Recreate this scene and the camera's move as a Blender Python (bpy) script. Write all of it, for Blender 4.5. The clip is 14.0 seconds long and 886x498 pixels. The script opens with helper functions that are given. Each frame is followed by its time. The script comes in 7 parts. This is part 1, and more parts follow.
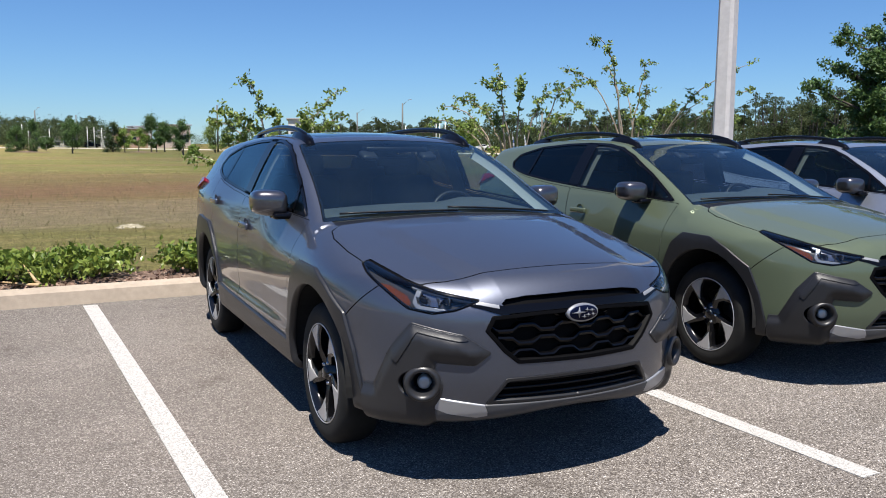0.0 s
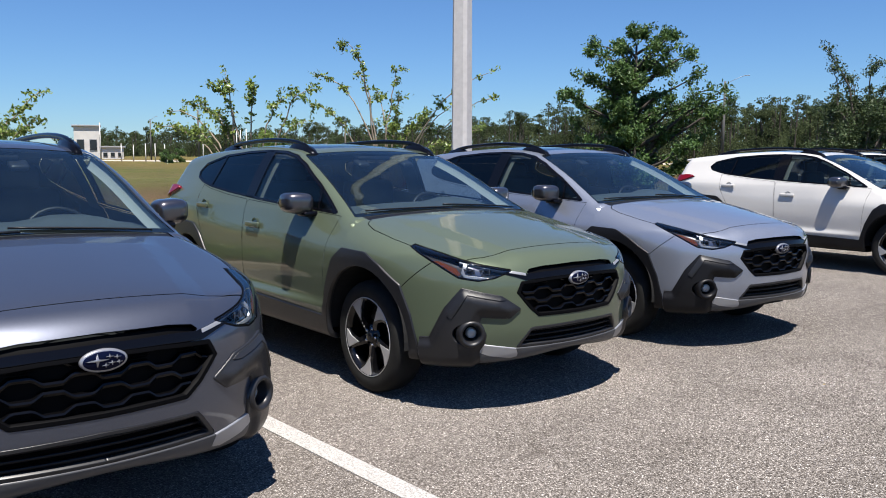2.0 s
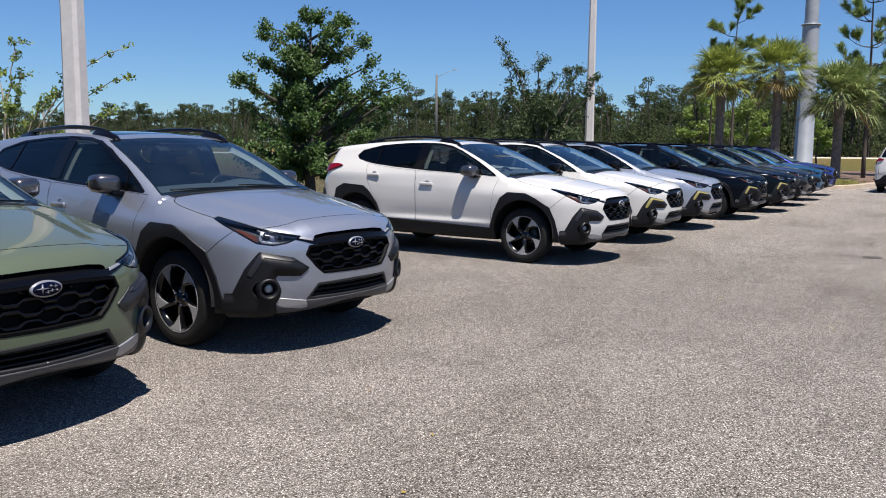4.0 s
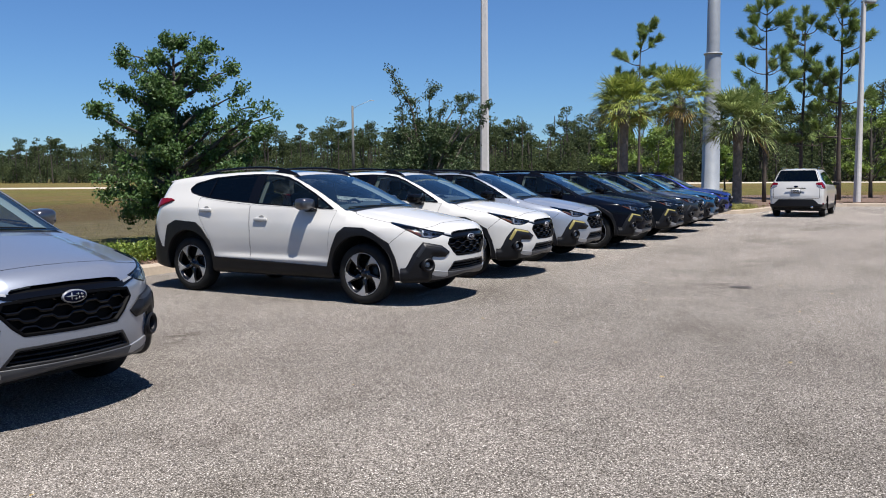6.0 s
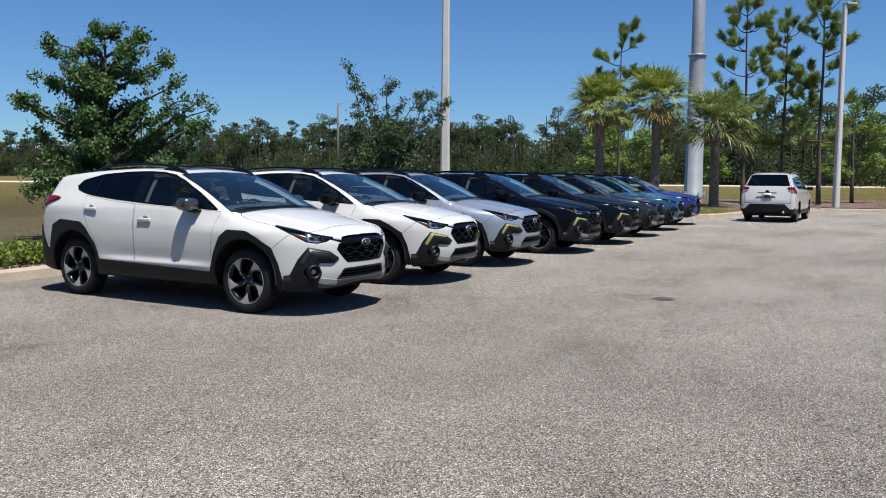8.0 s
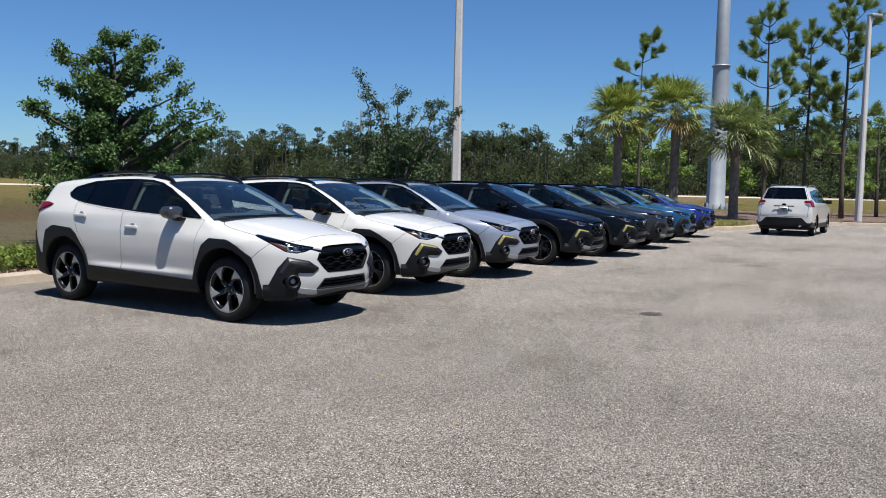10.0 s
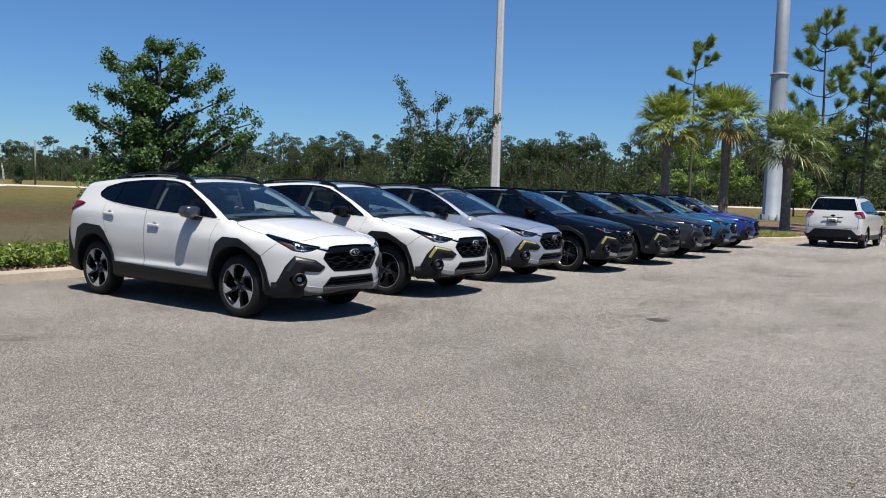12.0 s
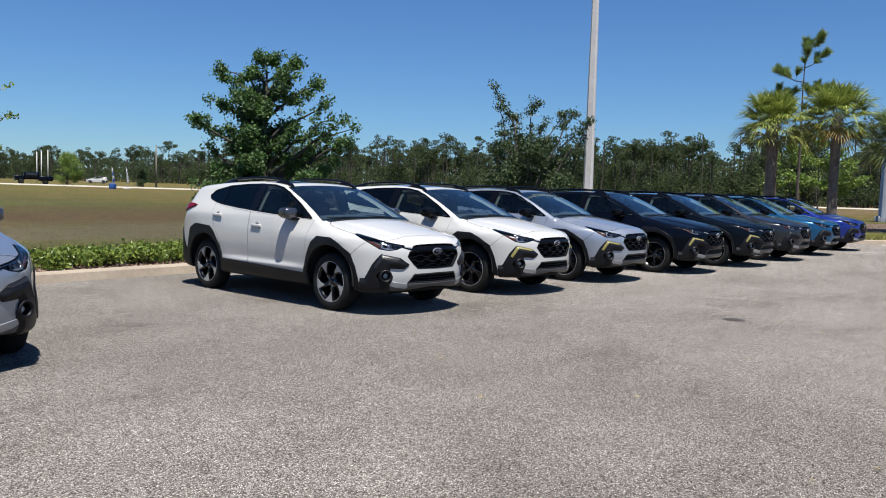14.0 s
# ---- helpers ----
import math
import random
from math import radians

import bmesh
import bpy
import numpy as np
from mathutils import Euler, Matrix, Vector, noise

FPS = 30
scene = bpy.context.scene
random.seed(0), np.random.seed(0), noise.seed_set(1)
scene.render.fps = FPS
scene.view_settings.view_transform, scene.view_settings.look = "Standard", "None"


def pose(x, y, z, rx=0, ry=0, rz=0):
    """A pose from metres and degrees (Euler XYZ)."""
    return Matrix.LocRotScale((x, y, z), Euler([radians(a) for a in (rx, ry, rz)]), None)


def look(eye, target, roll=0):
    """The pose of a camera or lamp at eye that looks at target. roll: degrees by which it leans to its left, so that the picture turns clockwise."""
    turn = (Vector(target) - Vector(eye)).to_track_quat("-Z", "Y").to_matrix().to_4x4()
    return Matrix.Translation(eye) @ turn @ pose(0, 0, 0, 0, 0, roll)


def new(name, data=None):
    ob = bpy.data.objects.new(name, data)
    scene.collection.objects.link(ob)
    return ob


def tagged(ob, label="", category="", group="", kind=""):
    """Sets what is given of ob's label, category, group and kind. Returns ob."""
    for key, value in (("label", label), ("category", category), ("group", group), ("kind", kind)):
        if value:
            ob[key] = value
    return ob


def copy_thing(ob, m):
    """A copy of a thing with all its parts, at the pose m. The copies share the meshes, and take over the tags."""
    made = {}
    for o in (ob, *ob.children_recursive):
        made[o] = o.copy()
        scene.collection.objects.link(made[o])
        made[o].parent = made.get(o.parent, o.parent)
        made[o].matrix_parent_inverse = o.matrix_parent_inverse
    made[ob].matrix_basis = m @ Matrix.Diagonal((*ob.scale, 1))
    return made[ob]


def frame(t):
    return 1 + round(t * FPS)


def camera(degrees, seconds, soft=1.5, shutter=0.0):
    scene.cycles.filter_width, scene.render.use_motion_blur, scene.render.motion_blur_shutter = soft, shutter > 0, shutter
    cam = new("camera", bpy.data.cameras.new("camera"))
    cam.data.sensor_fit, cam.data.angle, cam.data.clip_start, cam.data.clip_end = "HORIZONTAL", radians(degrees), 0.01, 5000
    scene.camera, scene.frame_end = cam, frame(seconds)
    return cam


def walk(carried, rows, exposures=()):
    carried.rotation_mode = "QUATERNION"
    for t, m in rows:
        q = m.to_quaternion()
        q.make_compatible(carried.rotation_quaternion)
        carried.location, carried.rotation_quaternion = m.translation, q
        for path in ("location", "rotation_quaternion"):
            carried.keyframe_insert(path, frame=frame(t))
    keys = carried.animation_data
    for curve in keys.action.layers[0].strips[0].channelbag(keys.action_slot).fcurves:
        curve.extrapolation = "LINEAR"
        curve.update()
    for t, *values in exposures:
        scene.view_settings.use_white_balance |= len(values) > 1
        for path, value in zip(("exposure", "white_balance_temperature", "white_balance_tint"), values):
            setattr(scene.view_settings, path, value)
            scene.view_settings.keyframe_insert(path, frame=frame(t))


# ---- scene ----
cam = camera(56.58, 14.0, soft=1.0)
ROWS = [
    (0.0, 0.000, -0.000, 1.434, -27.70, -6.99, -0.36),
    (0.5, 0.256, 0.045, 1.441, -30.27, -7.01, -0.53),
    (1.0, 0.585, -0.017, 1.438, -34.91, -6.75, -1.03),
    (1.5, 0.915, -0.068, 1.446, -38.25, -6.57, -0.51),
    (2.0, 1.208, -0.065, 1.437, -40.79, -6.39, -0.15),
    (2.5, 1.478, -0.170, 1.415, -43.92, -6.62, -0.25),
    (3.0, 1.792, -0.301, 1.414, -48.27, -6.95, -0.13),
    (3.5, 2.206, -0.415, 1.412, -53.68, -7.22, -0.28),
    (4.0, 2.580, -0.538, 1.414, -59.17, -6.98, -0.52),
    (6.5, 4.227, -1.170, 1.407, -64.16, -4.82, 0.43),
    (7.0, 4.472, -1.354, 1.421, -64.13, -4.89, 0.42),
    (7.5, 4.743, -1.601, 1.426, -64.34, -4.95, 0.24),
    (8.0, 5.040, -1.716, 1.432, -64.38, -4.94, -0.40),
    (10.5, 5.337, -2.301, 1.480, -61.80, -4.24, -0.94),
    (11.0, 5.439, -2.500, 1.463, -60.87, -4.12, -0.82),
    (11.5, 5.473, -2.657, 1.453, -59.81, -4.08, -1.31),
    (12.0, 5.373, -2.743, 1.442, -58.45, -3.97, -1.75),
    (12.5, 5.188, -2.836, 1.431, -56.61, -3.73, -2.12),
    (13.0, 5.100, -2.968, 1.438, -54.51, -3.57, -2.39),
    (13.5, 5.115, -3.131, 1.449, -52.66, -3.80, -2.30),
    (14.0, 5.074, -3.271, 1.464, -51.32, -4.08, -1.62),
]
walk(cam, [(t, pose(x, y, z, 90 + pitch, roll, yaw)) for t, x, y, z, yaw, pitch, roll in ROWS],
     exposures=[(0.0, 0.86, 6500, 10), (2.0, 0.86, 6520, 10.5), (3.5, 0.74, 6600, 11.5), (4.2, 0.74, 6600, 11.5), (6.3, 0.70, 6450, 9), (8.0, 0.63, 6400, 7.5), (10.5, 0.63, 6400, 7.5), (14.0, 0.62, 6400, 7.5)])

# ---- light ----
SUN_TO = Vector((-0.20, -0.33, 1.0)).normalized()
world = bpy.data.worlds.new("world")
scene.world = world
world.use_nodes = True
wn = world.node_tree.nodes
sky = wn.new("ShaderNodeTexSky")
sky.sky_type = "NISHITA"
sky.sun_disc = False
sky.sun_elevation = math.asin(SUN_TO.z)
sky.sun_rotation = math.atan2(SUN_TO.x, SUN_TO.y)
sky.air_density, sky.dust_density, sky.ozone_density = 1.0, 0.0, 2.5
wn["Background"].inputs["Strength"].default_value = 0.05
tint = wn.new("ShaderNodeMix")
tint.data_type, tint.blend_type = "RGBA", "MULTIPLY"
tint.inputs[0].default_value, tint.inputs[7].default_value = 1.0, (0.62, 0.92, 1.33, 1)
world.node_tree.links.new(sky.outputs[0], tint.inputs[6])
world.node_tree.links.new(tint.outputs[2], wn["Background"].inputs["Color"])
sun = new("sun", bpy.data.lights.new("sun", "SUN"))
sun.data.energy, sun.data.angle, sun.data.color = 5.0, radians(0.53), (1.0, 0.95, 0.88)
sun.matrix_basis = look(SUN_TO * 50, (0, 0, 0))

# ---- materials ----
def mat(name, col, rough=0.5, metal=0.0, spec=0.5, coat=0.0):
    m = bpy.data.materials.new(name)
    m.use_nodes = True
    b = m.node_tree.nodes["Principled BSDF"]
    b.inputs["Base Color"].default_value = (*col, 1)
    b.inputs["Roughness"].default_value, b.inputs["Metallic"].default_value = rough, metal
    b.inputs["Specular IOR Level"].default_value = spec
    b.inputs["Coat Weight"].default_value, b.inputs["Coat Roughness"].default_value = coat, 0.03
    return m


def node(m, kind, **kw):
    n = m.node_tree.nodes.new(kind)
    for k, v in kw.items():
        n.inputs[k.replace("_", " ")].default_value = v
    return n


def ramp(m, src, stops):
    r = m.node_tree.nodes.new("ShaderNodeValToRGB")
    el = r.color_ramp.elements
    while len(el) < len(stops):
        el.new(0.5)
    for e, (at, c) in zip(el, stops):
        e.position, e.color = at, (*c, 1)
    m.node_tree.links.new(src, r.inputs[0])
    return r.outputs[0]


def coords(m, kind="Object"):
    return m.node_tree.nodes.new("ShaderNodeTexCoord").outputs[kind]


def noise_of(m, vec, scale, detail=3.0, rough=0.55):
    n = node(m, "ShaderNodeTexNoise", Scale=scale, Detail=detail, Roughness=rough)
    m.node_tree.links.new(vec, n.inputs["Vector"])
    return n.outputs["Fac"]


def mix(m, fac, a, b, blend="MIX"):
    n = m.node_tree.nodes.new("ShaderNodeMix")
    n.data_type, n.blend_type = "RGBA", blend
    for sock, v in ((n.inputs[0], fac), (n.inputs[6], a), (n.inputs[7], b)):
        if isinstance(v, (int, float)):
            sock.default_value = v
        elif isinstance(v, tuple):
            sock.default_value = (*v, 1)
        else:
            m.node_tree.links.new(v, sock)
    return n.outputs[2]


def bump(m, height, strength, distance):
    b = m.node_tree.nodes["Principled BSDF"]
    n = node(m, "ShaderNodeBump", Strength=strength, Distance=distance)
    m.node_tree.links.new(height, n.inputs["Height"])
    m.node_tree.links.new(n.outputs[0], b.inputs["Normal"])


def base(m, colour):
    m.node_tree.links.new(colour, m.node_tree.nodes["Principled BSDF"].inputs["Base Color"])


def varied(name, a, b, scale, rough=0.8, fine=0.0, bump_s=0.0, bump_scale=60, metal=0.0, coords_kind="Object"):
    """Two tones mixed by noise, with an optional fine grain and relief."""
    m = mat(name, a, rough, metal)
    vec = coords(m, coords_kind)
    c = mix(m, ramp(m, noise_of(m, vec, scale), [(0.35, (0, 0, 0)), (0.65, (1, 1, 1))]), a, b)
    if fine:
        c = mix(m, fine, c, ramp(m, noise_of(m, vec, scale * 14, 2), [(0.3, (0.2, 0.2, 0.2)), (0.7, (0.85, 0.85, 0.85))]), "OVERLAY")
    base(m, c)
    if bump_s:
        bump(m, noise_of(m, vec, bump_scale, 4), bump_s, 0.01)
    return m


def paint(name, col, metal, rough=0.32, flake=0.0, coat_ior=1.5):
    m = mat(name, col, rough, metal, 0.1 if metal < 0.5 else 0.5, 1.0)
    vec = coords(m)
    if flake:
        base(m, mix(m, ramp(m, noise_of(m, vec, 900, 1), [(0.35, (0, 0, 0)), (0.7, (1, 1, 1))]), tuple(c * (1 - flake) for c in col), tuple(min(1, c * (1 + flake)) for c in col)))
    m.node_tree.nodes["Principled BSDF"].inputs["Coat IOR"].default_value = coat_ior
    return m


def glass(name, tint, ior=2.1, veil=0.0):
    """Thin tinted pane: clear tint below, a veil of painted-in sky glare, mirror gloss on top."""
    m = bpy.data.materials.new(name)
    m.use_nodes = True
    nt = m.node_tree
    nt.nodes.clear()
    out = nt.nodes.new("ShaderNodeOutputMaterial")
    mx = nt.nodes.new("ShaderNodeMixShader")
    tr = nt.nodes.new("ShaderNodeBsdfTransparent")
    gl = nt.nodes.new("ShaderNodeBsdfGlossy")
    fr = nt.nodes.new("ShaderNodeLayerWeight")
    fr.inputs["Blend"].default_value = 0.5
    p5, sch = nt.nodes.new("ShaderNodeMath"), nt.nodes.new("ShaderNodeMath")
    p5.operation, p5.inputs[1].default_value = "POWER", 5.0
    f0 = ((ior - 1) / (ior + 1)) ** 2
    sch.operation, sch.inputs[1].default_value, sch.inputs[2].default_value = "MULTIPLY_ADD", 1 - f0, f0
    nt.links.new(fr.outputs["Facing"], p5.inputs[0])
    nt.links.new(p5.outputs[0], sch.inputs[0])
    tr.inputs[0].default_value = (*tint, 1)
    gl.inputs["Roughness"].default_value = 0.01
    gl.inputs["Color"].default_value = (0.74, 0.94, 1.0, 1)
    nt.links.new(sch.outputs[0], mx.inputs[0])
    if veil:
        # teal diffuse film that lifts the pane in place of sky glare
        film = nt.nodes.new("ShaderNodeMixShader")
        df = nt.nodes.new("ShaderNodeBsdfDiffuse")
        df.inputs[0].default_value = (0.48, 0.67, 0.66, 1)
        nz = nt.nodes.new("ShaderNodeTexNoise")
        nz.inputs["Scale"].default_value = 5.0
        sc = nt.nodes.new("ShaderNodeMath")
        sc.operation = "MULTIPLY"
        sc.inputs[1].default_value = veil * 2
        nt.links.new(nt.nodes.new("ShaderNodeTexCoord").outputs["Object"], nz.inputs["Vector"])
        nt.links.new(nz.outputs["Fac"], sc.inputs[0])
        nt.links.new(sc.outputs[0], film.inputs[0])
        nt.links.new(tr.outputs[0], film.inputs[1])
        nt.links.new(df.outputs[0], film.inputs[2])
        nt.links.new(film.outputs[0], mx.inputs[1])
    else:
        nt.links.new(tr.outputs[0], mx.inputs[1])
    nt.links.new(gl.outputs[0], mx.inputs[2])
    nt.links.new(mx.outputs[0], out.inputs[0])
    return m


M_plastic = varied("black_plastic", (0.0045, 0.0045, 0.0058), (0.007, 0.007, 0.0083), 3, 0.44, bump_s=0.1, bump_scale=500)
M_plastic.node_tree.nodes["Principled BSDF"].inputs["Specular IOR Level"].default_value = 0.3
M_cladgrey = varied("grey_satin_cladding", (0.015, 0.015, 0.017), (0.020, 0.020, 0.022), 3, 0.36, bump_s=0.06, bump_scale=500)
M_claddark = varied("dark_satin_cladding", (0.009, 0.009, 0.0105), (0.013, 0.013, 0.0145), 3, 0.40, bump_s=0.06, bump_scale=500)
M_gloss = mat("gloss_black", (0.003, 0.003, 0.004), 0.08, 0.0, 0.25)
M_grille = mat("grille_black", (0.0025, 0.0025, 0.003), 0.16, 0.0, 0.30)
M_foglens = mat("fog_lamp_lens", (0.44, 0.45, 0.46), 0.25, 0.35)
M_gap = mat("shadow_gap_black", (0.0015, 0.0015, 0.002), 0.6, 0.0, 0.08)
M_satin = varied("satin_grey_plastic", (0.014, 0.014, 0.0155), (0.020, 0.020, 0.0215), 4, 0.36)
M_lip = varied("grey_lip_plastic", (0.060, 0.060, 0.063), (0.075, 0.075, 0.078), 4, 0.42)
M_silver = mat("silver_trim", (0.40, 0.40, 0.405), 0.38, 0.55)
M_gunmetal = paint("gunmetal_paint", (0.10, 0.096, 0.106), 0.85, 0.30, 0.2, 1.7)
M_yellow = mat("yellow_trim", (0.23, 0.195, 0.06), 0.45)
M_chrome = mat("chrome", (0.75, 0.76, 0.78), 0.08, 1.0)
M_badge = mat("badge_blue", (0.003, 0.005, 0.020), 0.22, 0.0, 0.12)
M_rubber = varied("tyre_rubber", (0.012, 0.012, 0.012), (0.02, 0.02, 0.019), 6, 0.75)
M_rubber.node_tree.nodes["Principled BSDF"].inputs["Specular IOR Level"].default_value = 0.2
M_rim = mat("machined_rim", (0.48, 0.48, 0.49), 0.34, 0.55)
M_emblem = mat("emblem_silver", (0.36, 0.36, 0.38), 0.28, 0.6)
M_rimblack = mat("rim_black", (0.005, 0.005, 0.006), 0.18)
M_lug = mat("lug_steel", (0.45, 0.45, 0.46), 0.25, 0.9)
M_disc = mat("brake_disc", (0.06, 0.06, 0.06), 0.4, 0.8)
M_amber = mat("amber_reflector", (0.085, 0.022, 0.005), 0.2)
M_tail = mat("tail_lamp_red", (0.15, 0.004, 0.012), 0.12, 0.0, 0.25)
M_drl = mat("running_light_white", (0.27, 0.28, 0.30), 0.2, 0.5)
M_cup = mat("lamp_reflector_silver", (0.26, 0.27, 0.30), 0.14, 0.9)
M_lampin = mat("lamp_inside", (0.035, 0.036, 0.040), 0.25, 0.3)
M_lens = glass("lamp_lens", (0.86, 0.88, 0.9), 1.5)
M_ws = glass("windscreen_glass", (0.70, 0.80, 0.82), 2.0, veil=0.007)
M_sideglass = glass("side_glass", (0.56, 0.64, 0.63), 1.5, veil=0.002)
M_privacy = glass("privacy_glass", (0.05, 0.055, 0.06), 1.45, veil=0.001)
M_sunroof = mat("sunroof_glass", (0.006, 0.007, 0.009), 0.03)
M_seat = varied("seat_fabric", (0.026, 0.028, 0.030), (0.036, 0.038, 0.040), 8, 0.85)
M_dash = varied("dashboard_plastic", (0.040, 0.048, 0.050), (0.052, 0.060, 0.062), 8, 0.7)
M_liner = mat("headliner_fabric", (0.16, 0.16, 0.155), 0.9)
M_pillar = mat("pale_pillar_trim", (0.46, 0.47, 0.45), 0.8)
M_under = mat("underbody_black", (0.006, 0.006, 0.006), 0.9)

P_graphite = paint("graphite_paint", (0.104, 0.113, 0.144), 0.84, 0.43, 0.18, 1.6)
P_green = paint("green_paint", (0.092, 0.114, 0.074), 0.2, 0.33)
P_silver = paint("silver_paint", (0.31, 0.335, 0.395), 0.62, 0.32, 0.12, 1.65)
P_white = paint("white_paint", (0.525, 0.515, 0.495), 0.0, 0.42)
P_ice = paint("ice_silver_paint", (0.43, 0.46, 0.52), 0.65, 0.36, 0.12)
P_black = paint("black_paint", (0.002, 0.003, 0.007), 0.0, 0.2)
P_black2 = paint("dark_paint", (0.003, 0.005, 0.009), 0.0, 0.2)
for m in (P_black, P_black2):
    m.node_tree.nodes["Principled BSDF"].inputs["Coat Weight"].default_value = 0.14
P_grey = paint("grey_paint", (0.050, 0.050, 0.054), 0.8, 0.28, 0.15)
P_teal = paint("teal_paint", (0.01, 0.09, 0.2), 0.5, 0.28)
P_blue = paint("blue_paint", (0.012, 0.03, 0.24), 0.5, 0.28)

# ---- mesh tools ----
def part(name, bm, material, parent, label="", smooth=True):
    """One mesh object under a thing or a part, from a bmesh or (vertices, faces[, normals])."""
    me = bpy.data.meshes.new(name)
    if isinstance(bm, tuple):
        me.from_pydata([tuple(v) for v in bm[0]], [], [tuple(f) for f in bm[1]])
    else:
        bm.to_mesh(me)
        bm.free()
    me.materials.append(material)
    if smooth:
        me.shade_smooth()
    if isinstance(bm, tuple) and len(bm) > 2:
        me.normals_split_custom_set_from_vertices([tuple(n) for n in bm[2]])
    ob = new(name, me)
    ob.parent = parent
    if label:
        ob["label"] = label
    return ob


def empty(name, label, category, group="", m=None):
    ob = new(name)
    ob.empty_display_size = 0.2
    if m is not None:
        ob.matrix_basis = m
    return tagged(ob, label, category, group)


def box_bm(size, at=(0, 0, 0), bevel=0.01, turn=None, seg=2):
    bm = bmesh.new()
    bmesh.ops.create_cube(bm, size=1)
    bmesh.ops.scale(bm, vec=size, verts=bm.verts)
    if bevel:
        bmesh.ops.bevel(bm, geom=bm.edges[:], offset=bevel, segments=seg, affect="EDGES", profile=0.5)
    if turn is not None:
        bmesh.ops.transform(bm, matrix=turn, verts=bm.verts)
    bmesh.ops.translate(bm, vec=at, verts=bm.verts)
    return bm


def join_bm(*bms):
    out = bmesh.new()
    for b in bms:
        me = bpy.data.meshes.new("tmp")
        b.to_mesh(me)
        b.free()
        out.from_mesh(me)
        bpy.data.meshes.remove(me)
    return out


def revolve(profile, n=40, axis="y", at=(0, 0, 0)):
    """Turn (radius, along) pairs about an axis."""
    vs, fs = [], []
    k = len(profile)
    for i in range(n):
        a = 2 * math.pi * i / n
        for r, s in profile:
            if axis == "y":
                vs.append((at[0] + r * math.cos(a), at[1] + s, at[2] + r * math.sin(a)))
            elif axis == "z":
                vs.append((at[0] + r * math.cos(a), at[1] + r * math.sin(a), at[2] + s))
            else:
                vs.append((at[0] + s, at[1] + r * math.cos(a), at[2] + r * math.sin(a)))
    for i in range(n):
        for j in range(k - 1):
            a, b = i * k + j, ((i + 1) % n) * k + j
            fs.append((a, b, b + 1, a + 1))
    return vs, fs


def tube(points, radii, n=6, cap=True):
    """A bent tapered tube along points."""
    vs, fs = [], []
    pts = [Vector(p) for p in points]
    side = None
    for i, p in enumerate(pts):
        d = (pts[min(i + 1, len(pts) - 1)] - pts[max(i - 1, 0)]).normalized()
        if side is None:
            side = d.orthogonal().normalized()
        side = (side - d * side.dot(d)).normalized()
        up = d.cross(side)
        r = radii[i] if isinstance(radii, (list, tuple)) else radii
        for j in range(n):
            a = 2 * math.pi * j / n
            vs.append(p + (side * math.cos(a) + up * math.sin(a)) * r)
    for i in range(len(pts) - 1):
        for j in range(n):
            k = (j + 1) % n
            fs.append((i * n + j, i * n + k, (i + 1) * n + k, (i + 1) * n + j))
    if cap:
        fs.append(tuple(range(n - 1, -1, -1)))
        fs.append(tuple((len(pts) - 1) * n + j for j in range(n)))
    return vs, fs


def merge(*meshes):
    vs, fs = [], []
    for m in meshes:
        o = len(vs)
        vs += [tuple(v) for v in m[0]]
        fs += [tuple(i + o for i in f) for f in m[1]]
    return vs, fs


def slab(outline, depth, to3d, bevel=0.004):
    """A plate with softened edges: a 2D outline raised by depth, set in space by to3d(u, v, w)."""
    n = len(outline)
    cx, cy = sum(p[0] for p in outline) / n, sum(p[1] for p in outline) / n
    def inset(p, d):
        l = math.hypot(p[0] - cx, p[1] - cy) or 1
        k = max(0, 1 - d / l)
        return cx + (p[0] - cx) * k, cy + (p[1] - cy) * k
    vs = [to3d(*p, 0) for p in outline] + [to3d(*p, depth - bevel) for p in outline] + [to3d(*inset(p, bevel), depth) for p in outline]
    fs = []
    for r in (0, 1):
        for i in range(n):
            j = (i + 1) % n
            fs.append((r * n + i, r * n + j, (r + 1) * n + j, (r + 1) * n + i))
    fs.append(tuple(2 * n + i for i in range(n)))
    return vs, fs


def curve_of(pts):
    """A smooth function through (at, value) points."""
    xs = np.array([p[0] for p in pts], float)
    ys = np.array([p[1] for p in pts], float)
    sl = np.gradient(ys, xs)
    d = np.diff(ys) / np.diff(xs)
    for i in range(1, len(xs) - 1):
        sl[i] = 0 if d[i - 1] * d[i] <= 0 else 2 * d[i - 1] * d[i] / (d[i - 1] + d[i])
    sl[0], sl[-1] = d[0], d[-1]
    g = np.linspace(xs[0], xs[-1], 900)
    k = np.clip(np.searchsorted(xs, g, "right") - 1, 0, len(xs) - 2)
    h = xs[k + 1] - xs[k]
    t = (g - xs[k]) / h
    v = (2 * t**3 - 3 * t**2 + 1) * ys[k] + (t**3 - 2 * t**2 + t) * h * sl[k] + (3 * t**2 - 2 * t**3) * ys[k + 1] + (t**3 - t**2) * h * sl[k + 1]
    return lambda q: np.interp(q, g, v)


def smax(a, b, k):
    h = np.maximum(k - np.abs(a - b), 0) / k
    return np.maximum(a, b) + h * h * k * 0.25


